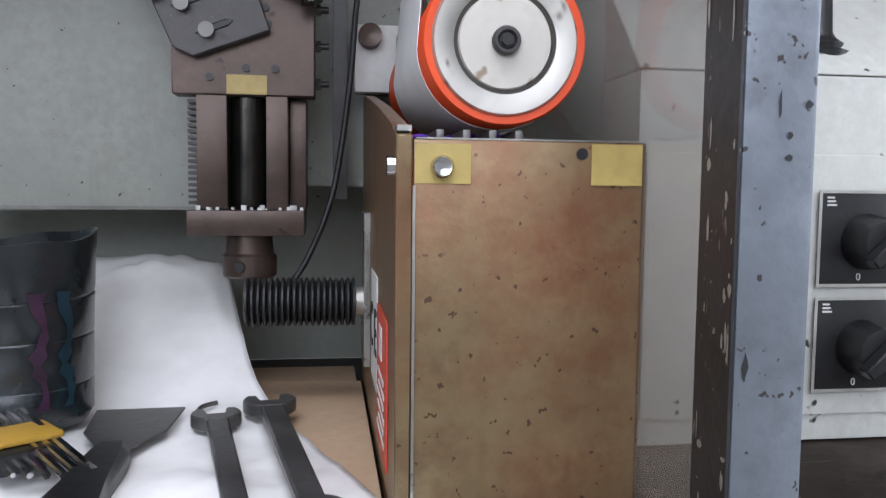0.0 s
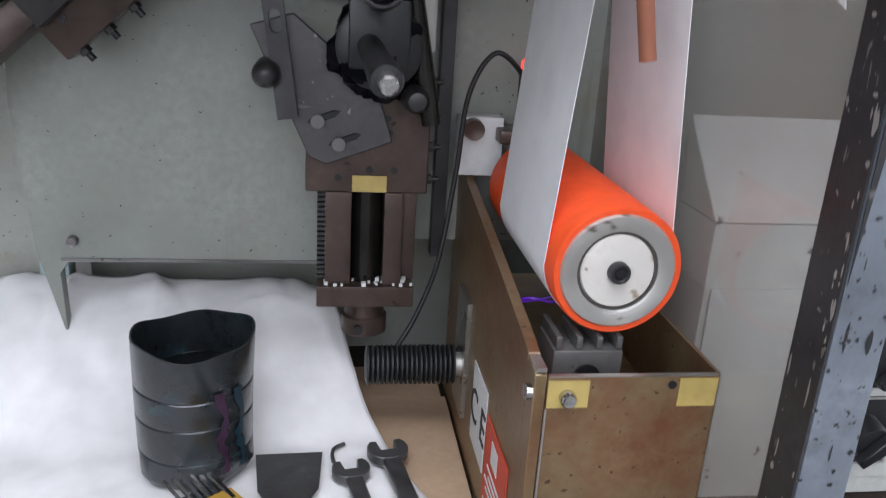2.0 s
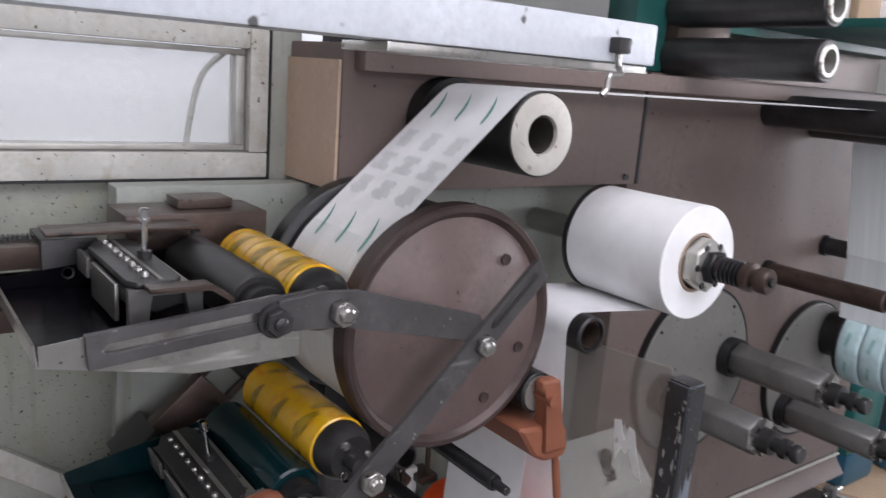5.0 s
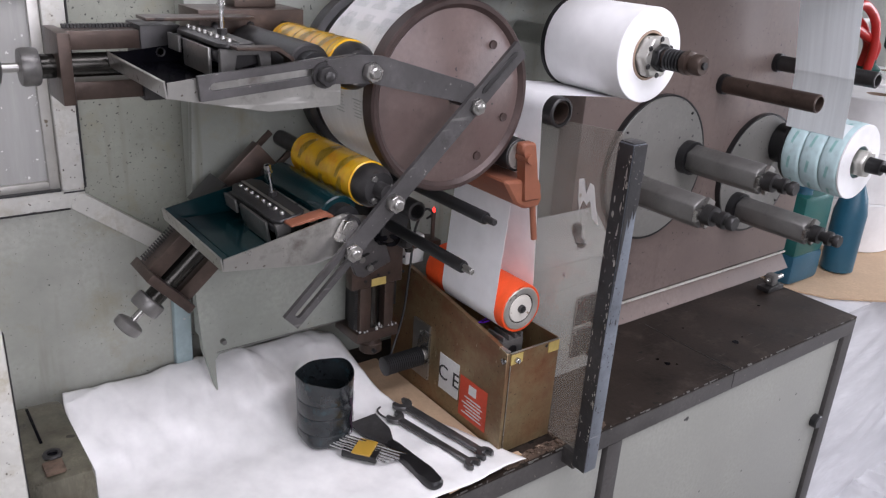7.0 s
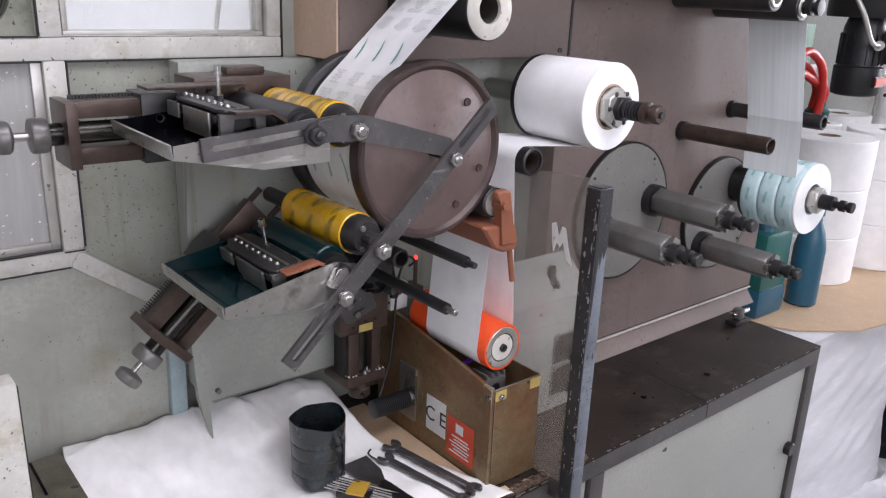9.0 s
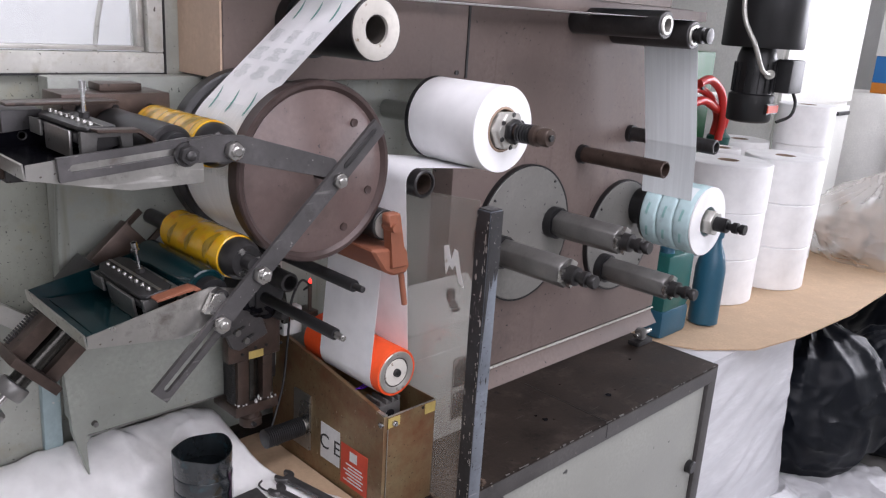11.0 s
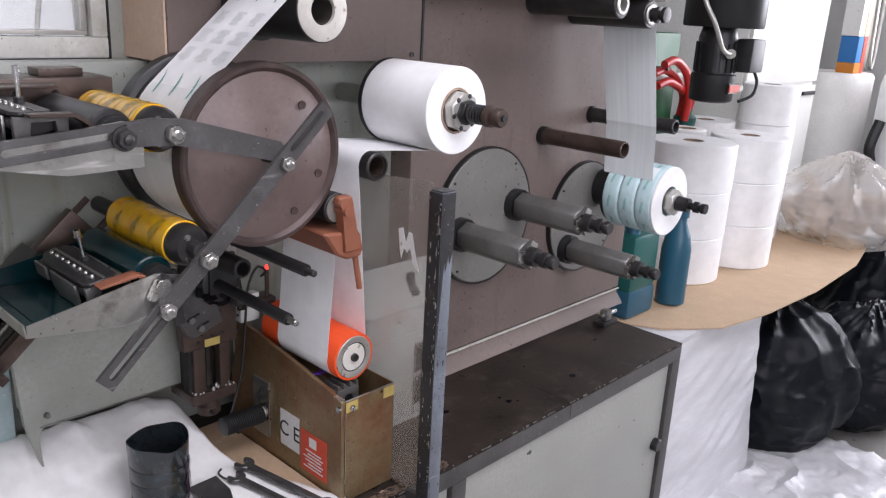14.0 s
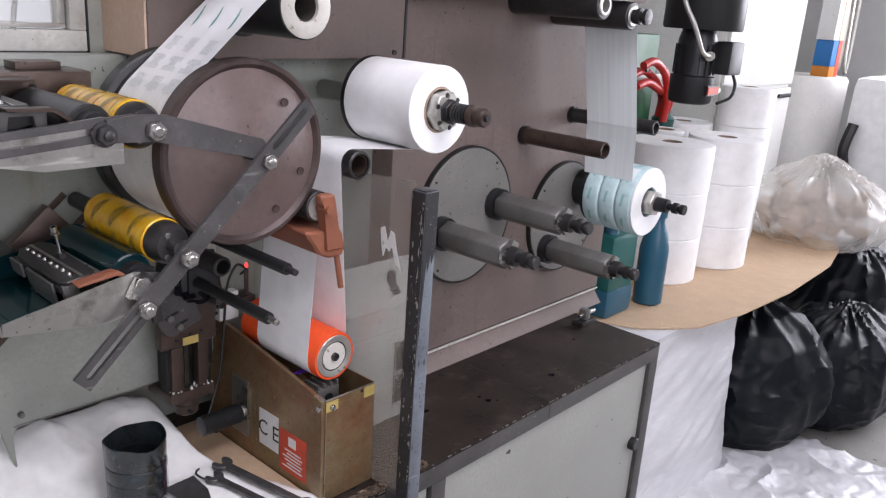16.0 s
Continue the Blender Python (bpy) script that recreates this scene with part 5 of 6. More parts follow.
part("side_screw", rod((0.0262, 0.352, 1.008), (0.030, 0.352, 1.008), 0.005, 16), "chrome", bx)
part("hole", lathe([(0.3458, 0.0028), (0.3464, 0.0028)], (0.1165, 0, 1.0145), "y", 14), "black", bx)
part("ce_label", box(0.0288, 0.0297, 0.462, 0.518, 0.874, 0.944), "label_white", bx, "white mark label")


def letters(text, m, size, mat, parent, name="lettering", depth=0.0003):
    cu = bpy.data.curves.new("text", "FONT")
    cu.body, cu.size, cu.extrude, cu.align_x, cu.align_y = text, size, depth, "CENTER", "CENTER"
    tmp = bpy.data.objects.new("text", cu)
    me = bpy.data.meshes.new_from_object(tmp)
    t = bmesh.new()
    t.from_mesh(me)
    bpy.data.objects.remove(tmp)
    bpy.data.meshes.remove(me)
    bpy.data.curves.remove(cu)
    return part(name, t, mat, parent, "", m, False)


LEFT = Matrix(((0, 0, -1, 0), (-1, 0, 0, 0), (0, 1, 0, 0), (0, 0, 0, 1)))
letters("C E", Matrix.Translation((0.0285, 0.49, 0.908)) @ LEFT, 0.041, "print_black", bx)
part("red_label", box(0.0288, 0.0297, 0.384, 0.457, 0.852, 0.93), "label_red", bx, "red printed label")
part("label_sign", box(0.0282, 0.0287, 0.412, 0.432, 0.904, 0.922), "label_white", bx)
for i in range(6):
    part("print_bar", box(0.0282, 0.0287, 0.394 + 0.004 * (i % 2), 0.448 - 0.006 * ((i * 2) % 3), 0.861 + i * 0.0065, 0.8635 + i * 0.0065), "label_white", bx)
part("side_plate", box(0.0255, 0.0298, 0.55, 0.60, 0.87, 0.98), "sheet_steel", bx, "bare steel side plate")

bx.location += Vector((0.001, 0.012, 0.002))

spring = thing("corrugated_hose", (-0.02, 0.6, 0.917), "black corrugated hose end with a bright fitting", "hose")
prof = []
for i in range(19):
    prof += [(-0.058 + i * 0.0042, 0.0135), (-0.0566 + i * 0.0042, 0.0175), (-0.0552 + i * 0.0042, 0.0175)]
prof += [(0.0205, 0.0135)]
part("bellows", lathe(prof, (0, 0.58, 0.917), "x", 36), "rubber", spring, "black corrugated rubber")
part("fitting", lathe([(0.0206, 0.007), (0.021, 0.0105), (0.0295, 0.0105)], (0, 0.58, 0.917), "x", 24), "alu", spring, "bright end fitting")

# sensor by the white bolt, wires
sens = thing("sensor_bracket", (0.035, 0.63, 1.10), "white bracket with a large rusty bolt", "bracket")
part("plate", box(0.022, 0.062, 0.64, 0.66, 1.075, 1.128, 0.002), "label_white", sens, "scuffed white plate")
part("bolt", lathe([(0.63, 0.003), (0.6285, 0.009), (0.64, 0.0095)], (0.034, 0, 1.118), "y", 24), "brownsteel", sens, "rusty bolt")
part("standoff", box(0.03, 0.055, 0.66, 0.679, 1.08, 1.12), "dark_steel", sens)
part("led", lathe([(1.172, 0.003), (1.177, 0.0032), (1.181, 0.001)], (0.074, 0.633, 0), "z", 12), "red_led", sens, "lit red indicator")
part("led_stem", rod((0.074, 0.633, 1.12), (0.074, 0.633, 1.172), 0.004), "brownsteel", sens)
part("led_foot", box(0.055, 0.085, 0.62, 0.66, 1.108, 1.12, 0.002), "brownsteel", sens)
cab = thing("black_cable", (0.0, 0.6, 0.93), "thin black cable hanging beside the slide", "cable")
part("wire", cable([(-0.03, 0.60, 0.922), (-0.012, 0.61, 0.95), (0.006, 0.615, 1.0), (0.018, 0.62, 1.08), (0.025, 0.62, 1.15), (0.045, 0.62, 1.185), (0.07, 0.63, 1.17), (0.08, 0.66, 1.15)], 0.0023), "rubber", cab)
wire = thing("purple_wire", (0.09, 0.4, 1.03), "thin purple wire across the box opening", "cable")
part("wire", cable([(0.04, 0.47, 1.024), (0.052, 0.462, 1.03), (0.068, 0.46, 1.028), (0.09, 0.458, 1.0315), (0.105, 0.46, 1.029), (0.118, 0.465, 1.022)], 0.0011, 8), "purple", wire)
part("tail", cable([(0.042, 0.475, 1.021), (0.058, 0.468, 1.026), (0.08, 0.465, 1.031), (0.11, 0.468, 1.024)], 0.001, 8), "purple", wire)

# ---- control box behind the guard ----
cb = thing("control_box", (0.36, 0.53, TOP), "light grey control box with two black rotary switches", "control box")
part("housing", box(0.2, 0.425, 0.495, 0.565, TOP + 0.001, 1.078, 0.003), "ctrl", cb)
part("front_plate", box(0.205, 0.42, 0.4925, 0.4946, TOP + 0.02, 1.025, 0.001), "ctrl", cb)
part("sloping_top", prism([(0.495, 1.0785), (0.565, 1.0785), (0.565, 1.15)], 0.2, 0.425, 0.001), "ctrl", cb, "", Matrix(((0, 1, 0, 0), (1, 0, 0, 0), (0, 0, 1, 0), (0, 0, 0, 1))))
for zc in (0.969, 0.897):
    part("switch_plate", box(0.326, 0.390, 0.4895, 0.492, zc - 0.032, zc + 0.032, 0.0015), "black", cb, "black switch plate")
    for a, b, c, d in ((0.325, 0.391, zc + 0.0305, zc + 0.0325), (0.325, 0.391, zc - 0.0325, zc - 0.0305), (0.325, 0.327, zc - 0.0305, zc + 0.0305), (0.389, 0.391, zc - 0.0305, zc + 0.0305)):
        part("switch_bezel", box(a, b, 0.4885, 0.4892, c, d), "alu", cb)
    sw = part("switch_knob", lathe([(0.468, 0.012), (0.4685, 0.015), (0.478, 0.0175), (0.4892, 0.019)], (0.361, 0, zc - 0.002), "y", 32), "black", cb, "black rotary knob")
    part("switch_grip", prism([(-0.02, -0.004), (0.02, -0.006), (0.02, 0.006), (-0.02, 0.004)], 0.458, 0.4678, 0.001), "black", sw, "", Matrix.Translation((0.361, 0, zc - 0.002)) @ Matrix.Rotation(radians(-40), 4, "Y"))
    letters("0", Matrix.Translation((0.356, 0.4892, zc - 0.026)) @ Matrix.Rotation(radians(90), 4, "X"), 0.007, "label_white", cb)
    for i in range(3):
        part("print_bar", box(0.331, 0.338 - 0.001 * i, 0.4891, 0.4894, zc + 0.022 + i * 0.0025, zc + 0.0232 + i * 0.0025), "label_white", cb)
pk = part("top_knob", lathe([(1.1, 0.016), (1.104, 0.017), (1.108, 0.012), (1.112, 0.0095), (1.135, 0.0085), (1.137, 0.006)], (0.345, 0.53, 0.0), "z", 28), "black", cb, "black lever knob")
part("knob_ring", lathe([(1.092, 0.02), (1.098, 0.021), (1.1, 0.017)], (0.345, 0.53, 0), "z", 28), "black", cb)

# ---- plastic sheet on the bench ----
def sheet_height(x, y):
    z = 0.8415
    rise = max(0.0, min(1.0, (y - 0.555) / 0.165))
    z += 0.09 * rise * rise * (3 - 2 * rise) * (1.0 - 0.25 * max(0, (x + 0.15) / 0.25))
    k = noise.noise(Vector((x * 9, y * 9, 2.0))) * 0.006 + noise.noise(Vector((x * 25, y * 22, 5.0))) * 0.0025
    k += 0.006 * max(0, noise.noise(Vector((x * 14 + y * 8, y * 5, 8.0)))) ** 0.6
    k += 0.003 * (1 - abs(noise.noise(Vector((x * 11 + y * 4, y * 9 - x * 5, 12.0))))) ** 9
    k += 0.0035 * abs(noise.noise(Vector((x * 30 - y * 12, y * 18 + x * 9, 3.0)))) + 0.004 * max(0, noise.noise(Vector((x * 7, y * 16, 6.0))))
    return z + max(k, -0.002) * (0.55 + rise)


t = bmesh.new()
nx, ny = 110, 84
grid = []
for i in range(nx + 1):
    row = []
    for j in range(ny + 1):
        u, v = i / nx, j / ny
        yf = 0.315 + 0.012 * noise.noise(Vector((u * 4, 1, 0)))
        yb = 0.735 + 0.004 * noise.noise(Vector((u * 7, 3, 0)))
        y = yf + (yb - yf) * v
        xr = 0.055 - 0.155 * v - 0.03 * max(0, v - 0.8) + 0.012 * noise.noise(Vector((v * 5, 7, 0)))
        xl = -0.568 + 0.015 * v + 0.01 * noise.noise(Vector((v * 5, 9, 0)))
        x = xl + (xr - xl) * u
        row.append(t.verts.new((x, y, sheet_height(x, y))))
    grid.append(row)
for i in range(nx):
    for j in range(ny):
        t.faces.new((grid[i][j], grid[i + 1][j], grid[i + 1][j + 1], grid[i][j + 1]))
sheet = solo("plastic_sheet", t, "plastic_sheet", "crumpled white plastic sheet spread over the bench", "plastic sheet")
sm = sheet.modifiers.new("thickness", "SOLIDIFY")
sm.thickness, sm.offset = 0.0012, -1.0
bl = solo("padding_block", box(-0.5, -0.10, 0.685, 0.735, 0.8385, 0.918, 0.01), "card", "cardboard block under the plastic sheet", "block")
solo("bench_board", box(-0.57, 0.026, 0.335, 0.735, TOP + 0.0005, 0.8345, 0.002), "card", "thick board laid on the bench under the sheet", "board")
card = solo("cardboard_piece", prism([(-0.1, 0.318), (0.062, 0.332), (0.062, 0.343), (0.0285, 0.345), (0.0285, 0.66), (-0.1, 0.67)], 0.835, 0.8382, 0.0, None), "card", "flat brown cardboard under the tools", "cardboard", m=Matrix(((1, 0, 0, 0), (0, 0, 1, 0), (0, 1, 0, 0), (0, 0, 0, 1))))
t = bmesh.new()
rnd = random.Random(5)
for i in range(1500):
    x, y = 0.02 + 0.24 * rnd.random() ** 1.5, FRONT + 0.004 + (0.03 + 0.08 * rnd.random()) * rnd.random()
    if 0.022 < x < 0.152 and y > 0.342:
        continue
    s = 0.0012 + 0.0025 * rnd.random()
    box(x - s, x + s, y - s * 0.6, y + s * 0.6, TOP + 0.0002, TOP + 0.0002 + s, 0.0, t)
solo("swarf", t, "rust_dirt", "rusty swarf and crumbs on the bench edge", "swarf", kind="stuff")

# ---- bottle and tools on the sheet ----
BTX, BTY = -0.197, 0.54
zb = sheet_height(BTX, BTY) + 0.001
bot = thing("cut_bottle", (BTX, BTY, zb), "black ink-stained plastic bottle cut off as an ink cup", "cup")
prof_out = [(0.0, 0.030), (0.004, 0.037), (0.012, 0.041), (0.03, 0.0425), (0.031, 0.0418), (0.033, 0.0425), (0.06, 0.043), (0.061, 0.0422), (0.063, 0.043), (0.085, 0.0435), (0.086, 0.0427), (0.088, 0.0435), (0.124, 0.0445)]
prof_in = [(a, r - 0.0015) for a, r in reversed(prof_out)]
t = lathe([(a, r * 1.07) for a, r in prof_out + prof_in[:-1] + [(0.004, 0.03)]], (0, 0, 0), "z", 64)
for v in t.verts:
    w = math.atan2(v.co.y, v.co.x)
    top = max(0.0, (v.co.z - 0.07) / 0.045)
    v.co.z += top * (0.003 * math.sin(2 * w + 0.6) + 0.0012 * math.sin(5 * w))
    k = 1 + 0.03 * top * math.sin(3 * w + 1) + (0.05 * math.cos(5 * w) if v.co.z < 0.013 else 0)
    v.co.x *= k
    v.co.y *= k
part("shell", t, "bottle", bot, "", Matrix.Translation((BTX, BTY, zb)))
part("ink", lathe([(0.02, 0.039), (0.024, 0.0402)], (BTX, BTY, zb), "z", 48), "black_ink", bot, "black ink at the bottom")
for w0, col in ((-0.95, "ink_plum"), (-0.6, "bottle_blue")):
    t = bmesh.new()
    rows = []
    for i in range(14):
        h = 0.02 + i * 0.0055
        w = w0 + 0.05 * math.sin(i * 0.9)
        d = 0.03 + 0.09 * abs(math.sin(i * 0.45 + w0)) * abs(math.sin(i * 1.7 + 1))
        rows.append([t.verts.new((BTX + 0.0475 * math.cos(w + s * d), BTY + 0.0475 * math.sin(w + s * d), zb + h)) for s in (-1, 0, 1)])
    for p, q in zip(rows, rows[1:]):
        for k in range(2):
            t.faces.new((p[k], p[k + 1], q[k + 1], q[k]))
    part("ink_run", t, col, bot, "dried ink run")


def spanner(name, p, q, w, head, label, both=True):
    """An open spanner from p to q, lying flat: shank with a raised web and forked heads."""
    p, q = Vector(p), Vector(q)
    d = q - p
    L = d.length
    th = thing(name, (p.x, p.y, p.z), label, "spanner", "spanners")
    m = Matrix.Translation(p) @ Matrix.Rotation(math.atan2(d.y, d.x), 4, "Z") @ Matrix.Rotation(-math.asin(d.z / L), 4, "Y") @ Matrix(((1, 0, 0, 0), (0, 0, -1, 0), (0, 1, 0, 0), (0, 0, 0, 1)))
    part("shank", prism([(head * 0.7, -w / 2), (L - head * 0.6, -w * 0.42), (L - head * 0.6, w * 0.42), (head * 0.7, w / 2)], -0.0075, -0.0005, 0.0015), "tool", th, "", m)
    part("shank_web", prism([(head * 1.4, -w * 0.25), (L - head * 1.2, -w * 0.22), (L - head * 1.2, w * 0.22), (head * 1.4, w * 0.25)], -0.0085, -0.0074), "dark_steel", th, "", m)

    def jaw(cx, sgn, h):
        pts = []
        for a in range(-130, 131, 20):
            pts.append((cx + sgn * -h * math.cos(radians(a)) * -1 * -1, h * math.sin(radians(a))))
        inner = [(cx + sgn * h * 0.62, h * 0.42), (cx - sgn * h * 0.25, h * 0.42), (cx - sgn * h * 0.25, -h * 0.42), (cx + sgn * h * 0.62, -h * 0.42)]
        return pts + inner

    part("jaw", prism(jaw(head * 0.6, -1, head), -0.009, -0.0003, 0.001), "tool", th, "open forked jaw", m)
    if both:
        part("jaw", prism(jaw(L - head * 0.5, 1, head * 0.85), -0.009, -0.0003, 0.001), "tool", th, "", m)
    return th


def on(x, y, d=0.004):
    return (x, y, sheet_height(x, y) + d)


spanner("open_spanner", on(-0.04, 0.555, 0.012), on(-0.003, 0.342, 0.012), 0.016, 0.018, "dark forged open spanner lying on the cardboard")
spanner("open_spanner", on(-0.072, 0.528, 0.012), on(-0.035, 0.335, 0.012), 0.014, 0.016, "smaller dark forged open spanner on the sheet")
sp = thing("scraper", on(-0.07, 0.5), "black scraper with a dark blade and plastic handle", "scraper")
p, q = Vector(on(-0.122, 0.545, 0.007)), Vector(on(-0.115, 0.335, 0.007))
d = q - p
m_s = Matrix.Translation(p) @ Matrix.Rotation(math.atan2(d.y, d.x), 4, "Z") @ Matrix(((1, 0, 0, 0), (0, 0, -1, 0), (0, 1, 0, 0), (0, 0, 0, 1)))
part("blade", prism([(0, -0.028), (0.05, -0.024), (0.085, -0.008), (0.085, 0.008), (0.05, 0.024), (0, 0.028)], -0.001, 0.0005), "tool", sp, "dark steel blade", m_s)
part("handle", prism([(0.082, -0.009), (0.1, -0.012), (0.15, -0.011), (0.18, -0.014), (0.21, -0.014), (0.218, -0.008), (0.218, 0.008), (0.21, 0.014), (0.18, 0.014), (0.15, 0.011), (0.1, 0.012), (0.082, 0.009)], -0.009, 0.006, 0.004), "black", sp, "black plastic handle", m_s)
part("hang_hole", lathe([(-0.0096, 0.004), (-0.0088, 0.004)], (0.203, 0, 0), "y", 14), "alu", sp, "", m_s)
ak = thing("hex_key_set", on(-0.1, 0.5), "folding hex key set with a mustard plastic holder", "hex keys")
p = Vector(on(-0.19, 0.485, 0.006))
m_k = Matrix.Translation(p) @ Matrix.Rotation(radians(-52), 4, "Z")
part("holder", box(0.0, 0.06, -0.018, 0.018, 0.0, 0.012, 0.003), "black", ak, "dark holder", m_k)
part("grip", box(0.018, 0.05, -0.02, 0.02, 0.0125, 0.016, 0.0015), "gold", ak, "mustard plastic grip", m_k)
for i in range(6):
    part("hex_key", rod((-0.02 + 0.003 * i, -0.015 + 0.006 * i, 0.016 + 0.001 * (i % 2)), (0.075 + 0.006 * i, -0.015 + 0.006 * i, 0.006), 0.0015 + 0.0003 * i, 6), "chrome", ak, "chromed hex key", m_k)
lk = solo("loose_hex_key", cable([on(-0.075, 0.56, 0.004), on(-0.085, 0.552, 0.004), on(-0.082, 0.53, 0.004), on(-0.06, 0.50, 0.004)], 0.0018, 6), "tool", "thin black hex key lying loose", "hex key")

# dirty tin by the door
tin = thing("oil_tin", (-0.6, 0.6, TOP), "dirty olive rectangular tin with oil streaks", "tin")
part("body", box(-0.655, -0.566, 0.475, 0.675, TOP + 0.001, 0.972, 0.016), "tin", tin, "oil-stained olive tin")
part("slot", box(-0.6165, -0.6125, 0.565, 0.66, 0.9721, 0.9735, 0.0005), "black_ink", tin, "black oily slot in the top")
part("filler_ring", lathe([(0.9715, 0.012), (0.975, 0.0125), (0.977, 0.011), (0.977, 0.007), (0.973, 0.0065)], (-0.608, 0.53, 0), "z", 24), "dark_steel", tin, "dark filler ring")
part("filler_hole", lathe([(0.9735, 0.001), (0.9737, 0.0068)], (-0.608, 0.53, 0), "z", 20), "black_ink", tin)
part("oily_scraps", box(-0.625, -0.6, 0.485, 0.512, 0.9721, 0.979, 0.003), "rust_dirt", tin, "dark oily scraps on top")
# ---- top beam, hook, cover ----
beam = thing("cover_beam", (-0.4, 0.3, 1.71), "white painted steel beam of the raised cover", "beam")
part("beam", box(-1.1, 0.045, 0.285, 0.33, 1.714, 1.752, 0.003), "white_beam", beam)
part("under_strip", box(-0.25, 0.04, 0.29, 0.36, 1.706, 1.7135, 0.001), "sheet_steel", beam, "thin pale strip below")
part("bolt", box(-0.02, -0.004, 0.272, 0.2845, 1.722, 1.736, 0.002), "dark_steel", beam)
hk = thing("hook", (-0.02, 0.29, 1.69), "bent bright steel hook on the beam", "hook")
part("wire", cable([(-0.012, 0.28, 1.724), (-0.012, 0.278, 1.712), (-0.008, 0.278, 1.704), (-0.022, 0.278, 1.701), (-0.024, 0.278, 1.69), (-0.03, 0.278, 1.684)], 0.003, 8), "bright", hk)
rail = thing("cover_rail", (0.6, 0.45, 1.70), "dull steel rail along the housing top", "rail")
part("rail", box(-0.1, 1.30, 0.575, 0.5985, 1.69, 1.715, 0.001), "panel", rail)
top = thing("overhead_gantry", (0.5, 0.7, 1.72), "dark green and brown steel frame over the press", "frame")
part("column", box(0.395, 0.47, 0.62, 0.68, 1.7205, 2.4, 0.004), "dark_green", top, "dark green column")
part("block", box(0.474, 0.61, 0.601, 0.685, 1.7205, 1.86, 0.006), "brownsteel", top, "rusty brown bearing block")
part("block_bolt", lathe([(0.594, 0.006), (0.593, 0.009), (0.6012, 0.0095)], (0.52, 0, 1.765), "y", 16), "dark_steel", top)
part("column", box(0.474, 0.56, 0.62, 0.70, 1.8605, 2.4, 0.004), "brownsteel", top, "brown column")
part("cross_rail", box(0.612, 1.31, 0.62, 0.68, 1.795, 1.835, 0.004), "dark_green", top, "dark green rail")
# The dark sheet reaches down to stand in for shade under the shelf.
part("back_sheet", box(0.47, 1.31, 0.69, 0.70, 1.7205, 2.4), "brownsteel", top, "dark back sheet added for the shade under the shelf")
part("cover_shelf", box(0.7, 1.31, 0.37, 0.619, 1.81, 1.825, 0.003), "dark_green", top, "dark green overhead shelf")
part("card_piece", box(1.0, 1.085, 0.6, 0.619, 1.8355, 1.96, 0.002), "card", top, "piece of brown board")
mw = solo("upper_web", ribbon([(-0.2, 1.80), (0.29, 2.02)], 0.45, 0.60), "paper", "white paper web rising over the press", "paper web")
cyl = thing("upper_roller", (-0.05, 0.5, 1.81), "dark steel roller above the beam", "roller")
part("roller", rod((-0.03, 0.36, 1.82), (-0.03, 0.72, 1.82), 0.045, 40, None, 0.003), "dark_steel", cyl)
part("bracket", box(-0.08, 0.02, 0.7, 0.72, 1.7205, 1.86), "dark_steel", cyl)
hose = solo("black_hose", cable([(-0.45, 0.4, 1.758), (-0.2, 0.42, 1.768), (-0.05, 0.45, 1.775), (0.05, 0.6, 1.79)], 0.006, 10), "rubber", "black hose lying over the beam", "hose")

# ---- right of the press: table with rolls and cans ----
pal = thing("wrapped_pallet", (1.9, 0.9, 0.0), "stretch-wrapped white pallet stack used as a table", "pallet")
t = box(1.33, 2.08, 0.47, 1.5, 0.0, 0.695, 0.0)
bmesh.ops.subdivide_edges(t, edges=t.edges[:], cuts=44, use_grid_fill=True)
for v in t.verts:
    c = v.co
    k = noise.noise(Vector((c.x * 3 + c.z * 2, c.y * 3, c.z * 6))) * 0.012 + 0.010 * noise.noise(Vector((c.x * 9 - c.z * 18, c.y * 8, c.z * 9)))
    if c.z < 0.69:
        c.y += k - 0.05 * (1 - c.z / 0.7)
        c.x += k
part("film_wrap", t, "wrap", pal, "creased white stretch film")
outline = [(1.42, 0.70), (1.50, 0.55), (1.66, 0.43), (1.9, 0.385), (2.3, 0.36), (2.8, 0.375), (3.1, 0.43), (3.2, 0.48), (3.22, 0.54), (3.12, 0.75), (2.95, 1.5), (1.42, 1.5)]
cardb = solo("cardboard_cover", prism(outline, 0.697, 0.703, 0.0), "card", "curved brown cardboard sheet on the pallet", "cardboard", m=Matrix(((1, 0, 0, 0), (0, 0, 1, 0), (0, 1, 0, 0), (0, 0, 0, 1))))
for i, (x, y, r, n_) in enumerate(((2.07, 0.82, 0.16, 3), (2.43, 0.76, 0.15, 3), (2.36, 1.0, 0.08, 3), (2.9, 0.89, 0.12, 4), (2.73, 1.1, 0.13, 3))):
    for k in range(n_):
        z0 = 0.7035 + k * 0.172
        o = 0.004 * ((k * 7 + i * 3) % 3 - 1)
        rl = thing("white_roll", (x + o, y, z0), "white paper roll standing in a stack on cardboard", "paper roll", "stacked paper rolls")
        part("paper", lathe([(z0, 0.04), (z0, r - 0.003), (z0 + 0.003, r), (z0 + 0.168, r), (z0 + 0.1715, r - 0.003), (z0 + 0.1715, 0.04)], (x + o, y, 0), "z", 56, None, True), "roll", rl)
        part("core", lathe([(z0 + 0.001, 0.036), (z0 + 0.001, 0.0398), (z0 + 0.1705, 0.0398), (z0 + 0.1705, 0.036)], (x + o, y, 0), "z", 32, None, True), "core", rl, "cardboard core")
jc = thing("jerrycan", (1.53, 0.72, 0.7035), "blue-green plastic jerrycan with green ink", "jerrycan")
